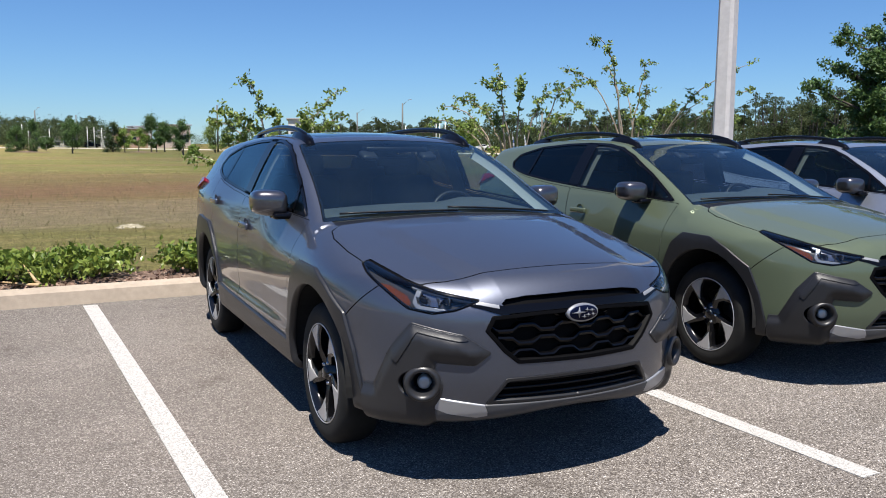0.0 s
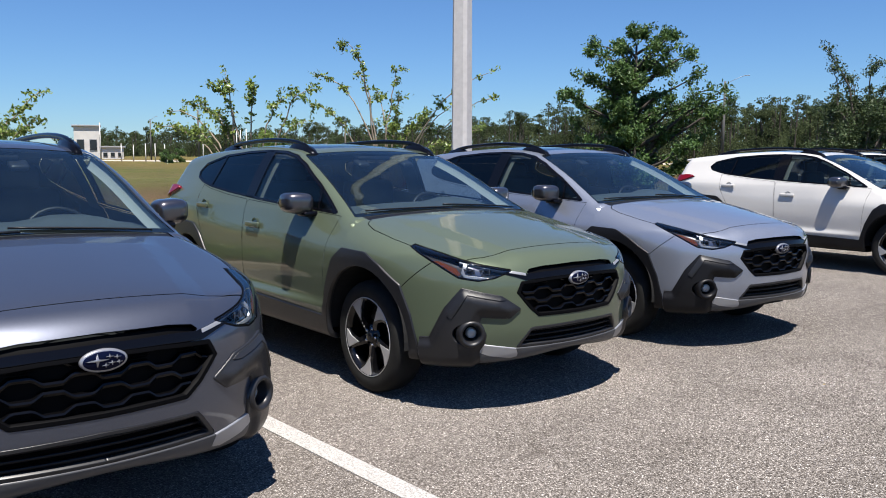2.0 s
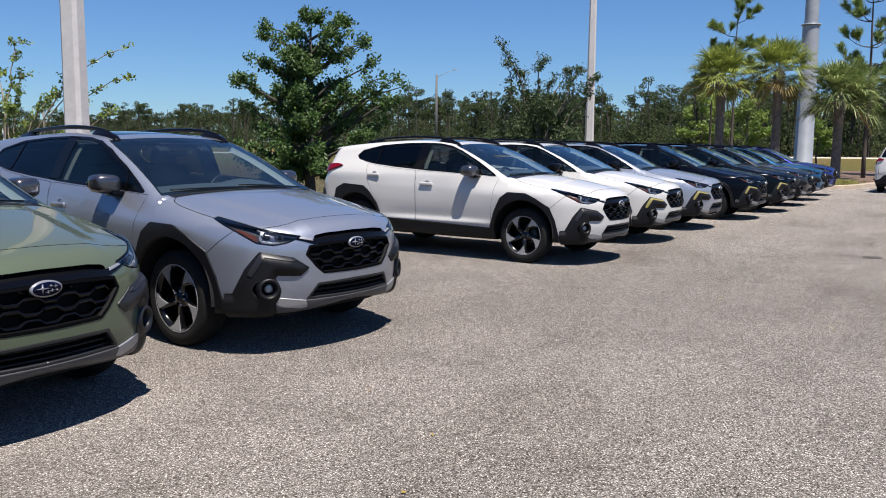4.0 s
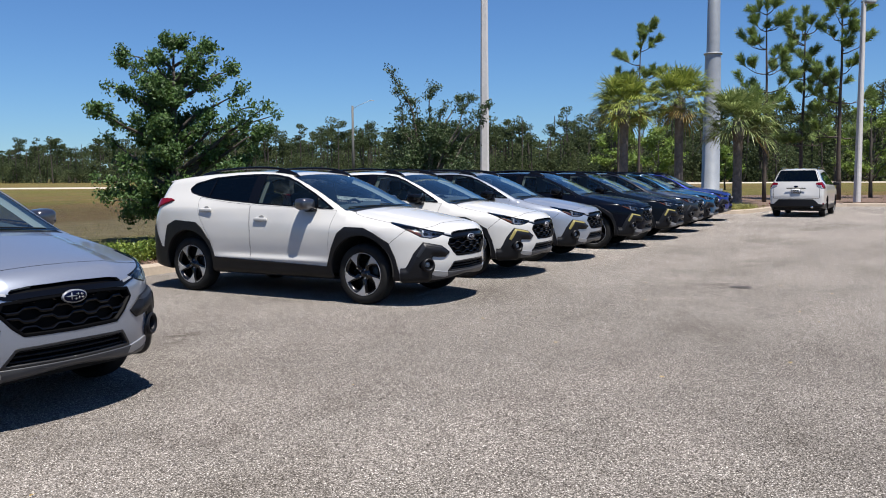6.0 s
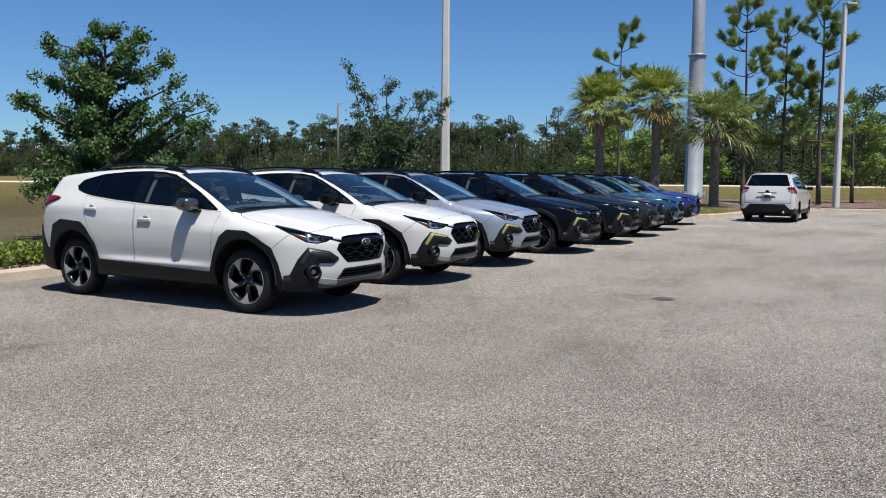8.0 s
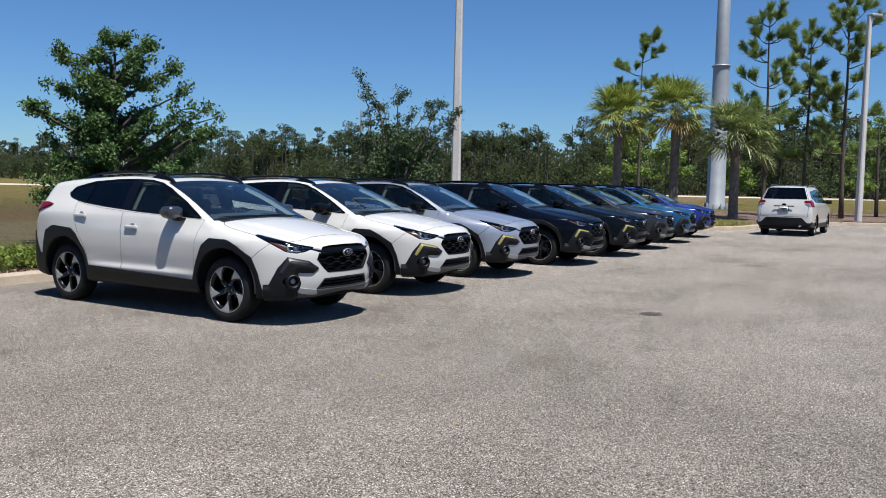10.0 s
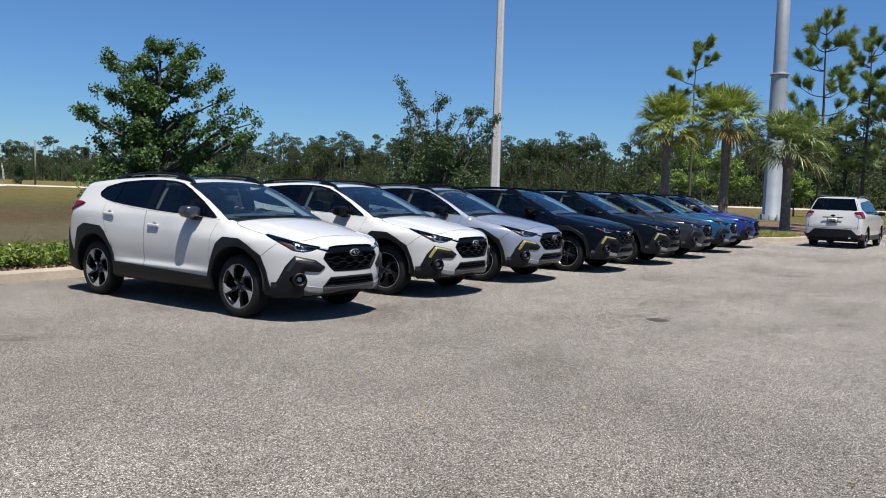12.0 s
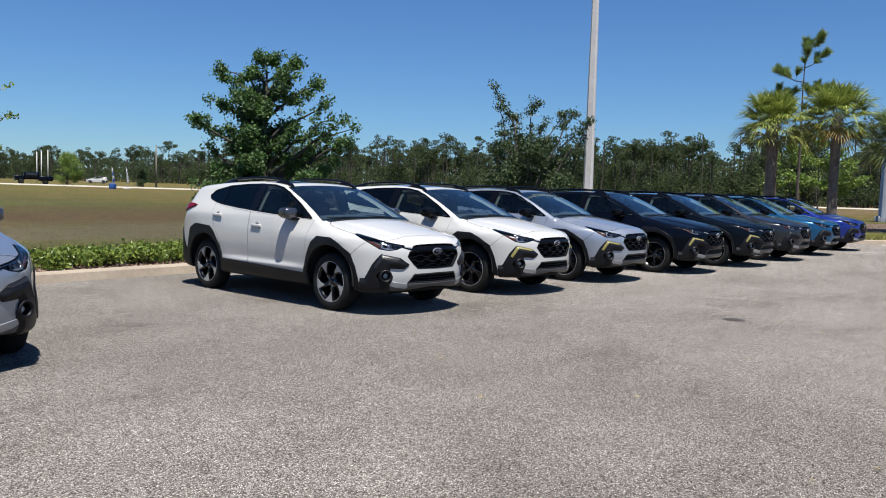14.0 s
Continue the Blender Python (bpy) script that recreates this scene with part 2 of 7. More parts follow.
def poly_sd(px, py, poly):
    """Signed distance to a polygon, negative inside."""
    P = np.array(poly, float)
    best = np.full(px.shape, 1e9)
    inside = np.zeros(px.shape, bool)
    for (x0, y0), (x1, y1) in zip(P, np.roll(P, -1, 0)):
        dx, dy = x1 - x0, y1 - y0
        t = np.clip(((px - x0) * dx + (py - y0) * dy) / (dx * dx + dy * dy + 1e-12), 0, 1)
        best = np.minimum(best, np.hypot(px - x0 - t * dx, py - y0 - t * dy))
        if y0 != y1:
            inside ^= ((y0 > py) != (y1 > py)) & (px < dx * (py - y0) / dy + x0)
    return np.where(inside, -best, best)


class Skin:
    """A triangle skin with normals that can be cut along the zero line of any field."""

    def __init__(self, v, f, n):
        self.v, self.f, self.n = v, f, n

    def clip(self, field):
        s = field(self.v) if callable(field) else field
        s = np.where(np.abs(s) < 1e-7, 1e-7, s)
        neg = s < 0
        cnt = neg[self.f].sum(1)
        keep = self.f[cnt == 3].tolist()
        vs, ns, seen = [], [], {}
        base_i = len(self.v)

        def cut(a, b):
            key = (a, b) if a < b else (b, a)
            if key not in seen:
                t = s[a] / (s[a] - s[b])
                seen[key] = base_i + len(vs)
                vs.append(self.v[a] + t * (self.v[b] - self.v[a]))
                ns.append(self.n[a] + t * (self.n[b] - self.n[a]))
            return seen[key]

        for tri in self.f[(cnt == 1) | (cnt == 2)].tolist():
            ring = []
            for i in range(3):
                a, b = tri[i], tri[(i + 1) % 3]
                if neg[a]:
                    ring.append(a)
                if neg[a] != neg[b]:
                    ring.append(cut(a, b))
            for i in range(1, len(ring) - 1):
                keep.append([ring[0], ring[i], ring[i + 1]])
        if not keep:
            return Skin(np.zeros((0, 3)), np.zeros((0, 3), int), np.zeros((0, 3)))
        v = np.vstack([self.v] + ([np.array(vs)] if vs else []))
        n = np.vstack([self.n] + ([np.array(ns)] if ns else []))
        f = np.array(keep)
        used, inv = np.unique(f, return_inverse=True)
        return Skin(v[used], inv.reshape(-1, 3), n[used])

    def split(self, field, gap=0.0):
        """The inside, the outside, and the seam between them."""
        s = field(self.v)
        inside = self.clip(s + gap)
        outside = self.clip(gap - s)
        if gap == 0:
            return inside, outside, None
        band = self.clip(s - gap)
        band = band.clip(lambda v: -gap - field(v))
        return inside, outside, band

    def refine(self, pick):
        """Each picked triangle in four, with its neighbours split to match."""
        sel = pick(self.v[self.f].mean(1))
        ev, en, seen, out = [], [], {}, []
        k0 = len(self.v)
        for t in self.f[sel].tolist():
            for i in range(3):
                key = tuple(sorted((t[i], t[(i + 1) % 3])))
                if key not in seen:
                    seen[key] = k0 + len(ev)
                    ev.append((self.v[key[0]] + self.v[key[1]]) / 2)
                    en.append((self.n[key[0]] + self.n[key[1]]) / 2)
        for t, s in zip(self.f.tolist(), sel):
            m = [seen.get(tuple(sorted((t[i], t[(i + 1) % 3])))) for i in range(3)]
            if s:
                out += [(t[0], m[0], m[2]), (m[0], t[1], m[1]), (m[2], m[1], t[2]), (m[0], m[1], m[2])]
            else:
                ring = []
                for i in range(3):
                    ring.append(t[i])
                    if m[i] is not None:
                        ring.append(m[i])
                if len(ring) == 3:
                    out.append(tuple(ring))
                else:
                    j = next(i for i, q in enumerate(ring) if q >= k0)
                    ring = ring[j:] + ring[:j]
                    out += [(ring[0], ring[i], ring[i + 1]) for i in range(1, len(ring) - 1)]
        if not ev:
            return self
        return Skin(np.vstack([self.v, ev]), np.array(out), np.vstack([self.n, en]))

    def moved(self, d):
        return Skin(self.v + self.n * d, self.f, self.n)

    def puffed(self, field, height, width):
        """Swollen towards the middle of a piece, with normals that follow."""
        t = np.clip(-field(self.v) / width, 0, 1)
        v = self.v + self.n * (height * t * t * (3 - 2 * t))[:, None]
        n = np.zeros_like(v)
        fn = np.cross(v[self.f[:, 1]] - v[self.f[:, 0]], v[self.f[:, 2]] - v[self.f[:, 0]])
        for k in range(3):
            np.add.at(n, self.f[:, k], fn)
        n /= np.maximum(np.linalg.norm(n, axis=1), 1e-12)[:, None]
        return Skin(v, self.f, n * np.where((n * self.n).sum(1) < 0, -1, 1)[:, None])

    def both(self):
        """With its mirror image."""
        m = np.array([1, -1, 1])
        k = len(self.v)
        return Skin(np.vstack([self.v, self.v * m]), np.vstack([self.f, self.f[:, ::-1] + k]), np.vstack([self.n, self.n * m]))

    def flip(self):
        m = np.array([1, -1, 1])
        return Skin(self.v * m, self.f[:, ::-1], self.n * m)

    def data(self):
        return self.v, self.f.tolist(), self.n

    def shell(self, out, deep=0.02, soft=0.006):
        """A raised piece: the skin moved outwards, with a rounded rim that runs back into the body."""
        e = {}
        for a, b, c in self.f.tolist():
            for p, q in ((a, b), (b, c), (c, a)):
                e[(p, q)] = 1
        rim = [(p, q) for p, q in e if (q, p) not in e]
        v = [tuple(x) for x in self.v + self.n * out]
        f = [tuple(t) for t in self.f.tolist()]
        nn = [tuple(x) for x in self.n]
        cen = {}
        for p, q in rim:
            d = self.v[q] - self.v[p]
            side = np.cross(d, self.n[p])
            l = np.linalg.norm(side)
            if l < 1e-9:
                continue
            for w in (p, q):
                cen[w] = cen.get(w, np.zeros(3)) + side / l
        low, mid, top = {}, {}, {}
        for w, s in cen.items():
            s = s / (np.linalg.norm(s) + 1e-9)
            for store, dist, shift, nrm in ((top, out, 0, self.n[w]), (mid, out - soft, soft * 0.8, s * 0.8 + self.n[w] * 0.5), (low, -deep, soft * 0.8, s)):
                store[w] = len(v)
                v.append(tuple(self.v[w] + self.n[w] * dist + s * shift))
                nn.append(tuple(nrm))
        for p, q in rim:
            if p in low and q in low:
                f += [(q, p, mid[p], mid[q]), (mid[q], mid[p], low[p], low[q])]
        return v, f, nn


def skin_of(F, lo, hi, h):
    """Triangles on the zero level of F over a box, drawn tight to it."""
    nx, ny, nz = [int(round((b - a) / h)) + 1 for a, b in zip(lo, hi)]
    gx, gy, gz = np.meshgrid(lo[0] + h * np.arange(nx), lo[1] + h * np.arange(ny), lo[2] + h * np.arange(nz), indexing="ij")
    val = F(gx, gy, gz)
    ins = val < 0
    cells = np.zeros((nx - 1, ny - 1, nz - 1), int)
    for i in (0, 1):
        for j in (0, 1):
            for k in (0, 1):
                cells += ins[i:nx - 1 + i, j:ny - 1 + j, k:nz - 1 + k]
    mixed = (cells > 0) & (cells < 8)
    ids = -np.ones(mixed.shape, int)
    idx = np.argwhere(mixed)
    ids[mixed] = np.arange(len(idx))
    v = np.array(lo) + h * (idx + 0.5)
    quads = []
    for ax in range(3):
        a = np.take(ins, range(ins.shape[ax] - 1), ax)
        b = np.take(ins, range(1, ins.shape[ax]), ax)
        for rising in (True, False):
            e = np.argwhere((a & ~b) if rising else (~a & b))
            o1, o2 = [(1, 2), (2, 0), (0, 1)][ax]
            e = e[(e[:, o1] > 0) & (e[:, o2] > 0) & (e[:, o1] < ins.shape[o1] - 1) & (e[:, o2] < ins.shape[o2] - 1)]
            ring = []
            for d1, d2 in ((-1, -1), (0, -1), (0, 0), (-1, 0)):
                q = e.copy()
                q[:, o1] += d1
                q[:, o2] += d2
                ring.append(ids[q[:, 0], q[:, 1], q[:, 2]])
            r = np.stack(ring, 1)
            quads.append(r if rising else r[:, ::-1])
    q = np.vstack(quads)
    q = q[(q >= 0).all(1)]

    def grad(v):
        g = np.zeros_like(v)
        for a in range(3):
            d = np.zeros(3)
            d[a] = 0.004
            g[:, a] = (F(*(v + d).T) - F(*(v - d).T)) / 0.008
        return g

    nb = [np.concatenate([q[:, i] for i in range(4)]), np.concatenate([q[:, (i + 1) % 4] for i in range(4)])]
    for _ in range(6):
        s, c = np.zeros_like(v), np.zeros(len(v))
        for a, b in (nb, nb[::-1]):
            np.add.at(s, a, v[b])
            np.add.at(c, a, 1)
        v = 0.5 * v + 0.5 * s / np.maximum(c, 1)[:, None]
        g = grad(v)
        v = v - g * (F(*v.T) / np.maximum((g * g).sum(1), 1e-4))[:, None]
    for _ in range(3):
        g = grad(v)
        v = v - g * (F(*v.T) / np.maximum((g * g).sum(1), 1e-4))[:, None]
    g = grad(v)
    n = g / np.maximum(np.linalg.norm(g, axis=1), 1e-9)[:, None]
    d = np.linalg.norm(v[q[:, 0]] - v[q[:, 2]], axis=1) <= np.linalg.norm(v[q[:, 1]] - v[q[:, 3]], axis=1)
    f = np.vstack([q[d][:, [0, 1, 2]], q[d][:, [0, 2, 3]], q[~d][:, [0, 1, 3]], q[~d][:, [1, 2, 3]]])
    return Skin(v, f, n)


def snapped(F, s):
    """A skin drawn back to the zero level after it was refined."""
    v = s.v.copy()
    for k in range(3):
        g = np.stack([(F(*(v + d).T) - F(*(v - d).T)) / 0.006 for d in np.eye(3) * 0.003], 1)
        if k < 2:
            step = g * (F(*v.T) / np.maximum((g * g).sum(1), 1e-4))[:, None]
            step[:, 1] *= v[:, 1] > 1e-5
            v = v - step
    return Skin(v, s.f, g / np.maximum(np.linalg.norm(g, axis=1), 1e-9)[:, None])


# ---- the crossover: x ahead, y to its left, z up; origin on the ground between the axles ----
HUB, AXLE = 0.346, 1.335
car_w = curve_of([(0.10, 0.78), (0.22, 0.83), (0.34, 0.874), (0.50, 0.885), (0.62, 0.889), (0.70, 0.890), (0.78, 0.888), (0.88, 0.881), (0.98, 0.863), (1.06, 0.842), (1.10, 0.825), (1.30, 0.735), (1.46, 0.648), (1.58, 0.57), (1.75, 0.45)])
car_t = curve_of([(-2.5, 0.50), (-2.22, 0.86), (-2.16, 0.98), (-2.09, 1.10), (-2.01, 1.235), (-1.945, 1.35), (-1.895, 1.425), (-1.83, 1.448), (-1.5, 1.487), (-1.0, 1.522), (-0.5, 1.540), (-0.15, 1.528), (0.06, 1.508), (0.18, 1.482), (0.35, 1.420), (0.6, 1.312), (0.85, 1.190), (1.0, 1.120), (1.09, 1.086), (1.2, 1.070), (1.35, 1.047), (1.7, 0.988), (2.0, 0.930), (2.14, 0.890), (2.5, 0.76)])
hood_flat = curve_of([(-3, 0.085), (0.1, 0.080), (0.5, 0.06), (0.9, 0.055), (1.2, 0.075), (2.0, 0.13), (3, 0.13)])


def bowed(x, ay):
    return x + np.where(x > -0.6, 0.06, 0.10) * ay * ay * np.clip(np.abs(x + 0.6) / 0.5, 0, 1) * np.where(x > 1.3, np.clip((1.8 - x) / 0.5, 0, 1), 1)


def side_w(x, z):
    w = car_w(z)
    w = w - 0.13 * np.clip((x - 1.25) / 1.0, 0, 2) ** 2 - 0.07 * np.clip((-1.3 - x) / 1.0, 0, 2) ** 2
    # the cabin draws in towards the screen, the rear haunches swell
    lift = np.clip((x - 0.15) / 0.8, 0, 1)
    rises, fades = np.clip((z - 0.82) / 0.26, 0, 1), np.clip((1.95 - x) / 0.9, 0, 1)
    w = w - 0.055 * lift * lift * (3 - 2 * lift) * rises * rises * (3 - 2 * rises) * fades * fades * (3 - 2 * fades)
    haunch = np.clip((-0.45 - x) / 0.9, 0, 1)
    w = w + 0.040 * haunch * haunch * (3 - 2 * haunch) * np.exp(-(((z - 1.09) / 0.16) ** 2))
    for hx in (AXLE, -AXLE):
        w = w + 0.016 * np.exp(-(((x - hx) / 0.42) ** 2)) * np.exp(-(((z - 0.80) / 0.2) ** 2))
    # the door's waist and the crease above the sill
    w = w - 0.007 * np.exp(-(((z - 0.535) / np.where(z < 0.535, 0.045, 0.09)) ** 2)) * np.exp(-((x / 0.82) ** 4)) + 0.013 * np.exp(-(((z - 0.468) / 0.034) ** 2)) * np.exp(-((x / 0.85) ** 6))
    return w


def over(u):
    """What lies above zero, with a soft knee."""
    return 0.5 * (u + np.sqrt(u * u + 0.0025)) - 0.01


def body_f(x, y, z):
    ay = np.abs(y)
    xb = bowed(x, ay)
    slope = (car_t(xb + 0.01) - car_t(xb - 0.01)) / 0.02
    top = (z - car_t(xb) + hood_flat(x) * ay * ay) / np.sqrt(1 + slope * slope)
    top = top - 0.012 * np.clip((x - 1.15) / 0.2, 0, 1) * np.clip((0.60 - 0.14 * (x - 1.1) - ay) / 0.10, 0, 1)
    front = x - (2.268 - 0.32 * ay * ay - 0.75 * ay**6 - 0.55 * over(z - 0.76) - 0.25 * over(0.46 - z))
    rear = -x - (2.23 - 0.20 * ay * ay - 0.25 * ay**6 - 0.50 * over(z - 0.90) - 0.15 * over(0.45 - z))
    low = 0.280 + 0.015 * np.clip((x - 1.7) / 0.3, 0, 1) + 0.04 * np.exp(-((ay / 0.35) ** 2)) * np.clip((x - 1.9) / 0.3, 0, 1) + 0.06 * np.clip((-1.75 - x) / 0.4, 0, 1) - z
    f = smax(ay - side_w(x, z), top, np.where(x > 1.1, 0.11, 0.07))
    f = smax(f, front, 0.07)
    f = smax(f, rear, 0.10)
    return smax(f, low, 0.05)


ARCH_F = [(0.86, 0.31), (0.87, 0.42), (0.93, 0.62), (1.02, 0.80), (1.12, 0.872), (1.38, 0.868), (1.52, 0.81), (1.69, 0.71), (1.76, 0.55), (1.80, 0.38), (1.80, 0.30)]
ARCH_R = [(-1.86, 0.30), (-1.80, 0.40), (-1.78, 0.60), (-1.71, 0.84), (-1.56, 0.905), (-1.20, 0.885), (-1.09, 0.81), (-0.97, 0.66), (-0.90, 0.47), (-0.87, 0.31)]
DLO = [(0.908, 1.066), (0.40, 1.092), (-0.15, 1.118), (-0.70, 1.155), (-1.05, 1.19), (-1.24, 1.220), (-1.38, 1.256), (-1.432, 1.305), (-1.36, 1.378), (-1.05, 1.448), (-0.65, 1.478), (-0.34, 1.486), (-0.08, 1.478), (0.12, 1.448), (0.30, 1.385), (0.58, 1.254), (0.815, 1.122)]
CLAW = [(-0.95, 0.715), (-1.167, 0.672), (-1.27, 0.600), (-1.215, 0.552), (-1.06, 0.562), (-1.045, 0.53), (-1.065, 0.50), (-1.085, 0.46), (-1.07, 0.40), (-1.05, 0.37), (-1.05, 0.25), (-0.66, 0.25), (-0.66, 0.425), (-0.765, 0.43), (-0.852, 0.60)]
LAMP = [(-1.215, 0.805), (-1.13, 0.772), (-1.04, 0.757), (-0.93, 0.772), (-0.80, 0.842), (-0.635, 0.925), (-0.655, 0.934), (-0.85, 0.893), (-1.04, 0.847), (-1.215, 0.815)]
GRILLE = [(-0.1, 0.545), (0.30, 0.55), (0.36, 0.60), (0.435, 0.69), (0.405, 0.750), (0.20, 0.764), (-0.1, 0.770)]
LOWGRILLE = [(-0.1, 0.496), (0.345, 0.488), (0.425, 0.378), (-0.1, 0.372)]
HOOD = [(2.075, -0.1), (2.072, 0.1), (2.068, 0.22), (2.062, 0.33), (2.054, 0.44), (2.045, 0.54), (2.00, 0.65), (1.90, 0.715), (1.74, 0.752), (1.5, 0.775), (1.3, 0.772), (1.19, 0.745), (1.135, 0.68), (1.14, 0.5), (1.155, 0.2), (1.155, -0.1)]


def nose_x(y, z):
    """How far ahead the skin lies at a place of the front."""
    xs = np.linspace(1.5, 2.35, 400)
    return float(np.interp(0.0, body_f(xs, np.full(400, y), np.full(400, z)), xs))


def ax(v):
    return np.abs(v[:, 1])


def corner(v):
    """Along the front corner of the body."""
    return (ax(v) - v[:, 0]) * 0.7071


def build_car():
    """All parts of one crossover under an Empty, for a copy to take over."""
    car = empty("crossover_car", "crossover car", "car")
    half = skin_of(body_f, (-2.43, -0.09, 0.09), (2.43, 1.02, 1.65), 0.03)
    half = half.clip(lambda v: -v[:, 1] - 1e-6)
    seams = []

    def wheel_out(v, r):
        d = np.minimum(np.hypot(v[:, 0] - AXLE, v[:, 2] - HUB - 0.032), np.hypot(v[:, 0] + AXLE, v[:, 2] - HUB - 0.032)) - r
        return np.maximum(d, 0.5 - ax(v))

    half = half.refine(lambda c: (c[:, 0] > 1.55) & (c[:, 2] < 0.98) & (c[:, 2] > 0.25))
    half = half.refine(lambda c: (c[:, 0] > 1.95) & (c[:, 2] < 0.86) & (c[:, 2] > 0.76) & (c[:, 1] < 0.5))
    half = half.refine(lambda c: (np.abs(c[:, 0]) < 1.0) & (c[:, 2] < 0.62) & (c[:, 2] > 0.40) & (c[:, 1] > 0.6))
    half = snapped(body_f, half)
    half = half.clip(lambda v: -wheel_out(v, 0.412))
    rest = half

    def take(field, gap=0.0025):
        nonlocal rest
        inside, rest, band = rest.split(field, gap)
        if band is not None and len(band.f):
            seams.append(band.moved(-0.004))
        return inside

    # glass house
    dlo = take(lambda v: np.maximum(poly_sd(v[:, 0], v[:, 2], DLO), 0.35 - ax(v)), 0.002)
    screen = take(lambda v: np.maximum.reduce([bowed(v[:, 0], ax(v)) - 1.085, 0.185 - bowed(v[:, 0], ax(v)), ax(v) - (side_w(v[:, 0], v[:, 2]) - 0.052), 0.95 - v[:, 2]]), 0.002)
    rearglass = take(lambda v: np.maximum.reduce([v[:, 0] + 1.86, v[:, 2] - 1.36, 1.10 - v[:, 2], ax(v) - 0.55]), 0.002)
    sunroof = take(lambda v: np.maximum.reduce([v[:, 0] - 0.02, -0.80 - v[:, 0], ax(v) - 0.43, 1.3 - v[:, 2]]), 0.003)
    # panels that open
    lamp = take(lambda v: np.maximum(poly_sd(corner(v), v[:, 2], LAMP), 1.5 - v[:, 0]), 0.003)
    hood = take(lambda v: np.maximum(poly_sd(v[:, 0], ax(v), HOOD), 0.78 - v[:, 2]), 0.003)
    cowlp = take(lambda v: np.maximum.reduce([bowed(v[:, 0], ax(v)) - 1.175, 1.06 - bowed(v[:, 0], ax(v)), ax(v) - 0.70, 0.95 - v[:, 2]]), 0.0)
    grille = take(lambda v: np.maximum(poly_sd(ax(v), v[:, 2], GRILLE), 1.9 - v[:, 0]), 0.002)
    slot = take(lambda v: np.maximum(poly_sd(ax(v), v[:, 2], [(-0.1, 0.800), (0.25, 0.795), (0.350, 0.789), (0.360, 0.798), (0.340, 0.815), (0.25, 0.826), (-0.1, 0.834)]), 1.9 - v[:, 0]), 0.001)
    bar = take(lambda v: np.maximum(poly_sd(ax(v), v[:, 2], [(-0.1, 0.771), (0.20, 0.765), (0.37, 0.757), (0.44, 0.780), (0.52, 0.800), (0.52, 0.815), (0.44, 0.805), (0.355, 0.789), (0.25, 0.794), (-0.1, 0.799)]), 1.9 - v[:, 0]), 0.001)
    mouth = take(lambda v: np.maximum(poly_sd(ax(v), v[:, 2], LOWGRILLE), 1.9 - v[:, 0]), 0.002)
    claw = take(lambda v: np.maximum(poly_sd(corner(v), v[:, 2], CLAW), 1.82 - v[:, 0]), 0.0)
    wedge = take(lambda v: np.maximum(poly_sd(ax(v), v[:, 2], [(0.425, 0.372), (0.60, 0.402), (0.69, 0.392), (0.56, 0.338), (0.45, 0.322), (0.405, 0.330)]), 1.9 - v[:, 0]), 0.001)
    lip = take(lambda v: np.maximum(v[:, 2] - 0.372, 1.80 - v[:, 0]), 0.001)
    archf = take(lambda v: np.maximum.reduce([poly_sd(v[:, 0], v[:, 2], ARCH_F), 0.5 - ax(v)]), 0.0)
    archr = take(lambda v: np.maximum.reduce([poly_sd(v[:, 0], v[:, 2], ARCH_R), 0.5 - ax(v)]), 0.0)
    rearlow = take(lambda v: np.maximum(v[:, 0] + 1.70, v[:, 2] - np.where(ax(v) > 0.6, 0.55 + 0.27 * np.clip((-v[:, 0] - 1.84) / 0.14, 0, 1), 0.55)), 0.0)
    sill = take(lambda v: np.maximum.reduce([v[:, 2] - (0.437 - 0.026 * v[:, 0]), v[:, 0] - 0.95, -0.95 - v[:, 0], 0.6 - ax(v)]), 0.0)
    tail = take(lambda v: np.maximum(poly_sd(v[:, 0], v[:, 2], [(-1.60, 1.168), (-1.75, 1.178), (-2.3, 1.150), (-2.3, 1.035), (-2.0, 1.045), (-1.78, 1.110)]), 0.40 - ax(v)), 0.002)
    doorf = take(lambda v: np.maximum(poly_sd(v[:, 0], v[:, 2], [(0.945, 1.058), (0.915, 0.95), (0.885, 0.70), (0.875, 0.30), (-0.29, 0.30), (-0.305, 0.8), (-0.335, 1.114), (0.4, 1.083)]), 0.5 - ax(v)), 0.0018)
    doorr = take(lambda v: np.maximum(poly_sd(v[:, 0], v[:, 2], [(-0.345, 1.114), (-0.315, 0.8), (-0.30, 0.30), (-0.88, 0.30), (-0.93, 0.62), (-1.06, 0.82), (-1.16, 1.0), (-1.19, 1.205), (-1.05, 1.178), (-0.7, 1.138)]), 0.5 - ax(v)), 0.0018)
    bumper = take(lambda v: np.maximum.reduce([-(v[:, 0] - 1.72 - 1.1 * (v[:, 2] - 0.72)) * 0.67, v[:, 2] - 0.955, 1.6 - v[:, 0]]), 0.0025)
    fender = take(lambda v: np.maximum.reduce([0.93 - v[:, 0], v[:, 2] - 1.05, 0.45 - ax(v)]), 0.0)
    body = rest

    def painted(name, skin, parent=car, both=True, label=""):
        ob = part(name, (skin.both() if both else skin).data(), P_graphite, parent, label)
        ob.material_slots[0].link = "OBJECT"
        ob.material_slots[0].material = P_graphite
        return ob

    b = painted("body", body)
    painted("bonnet", hood)
    painted("front_bumper", bumper)
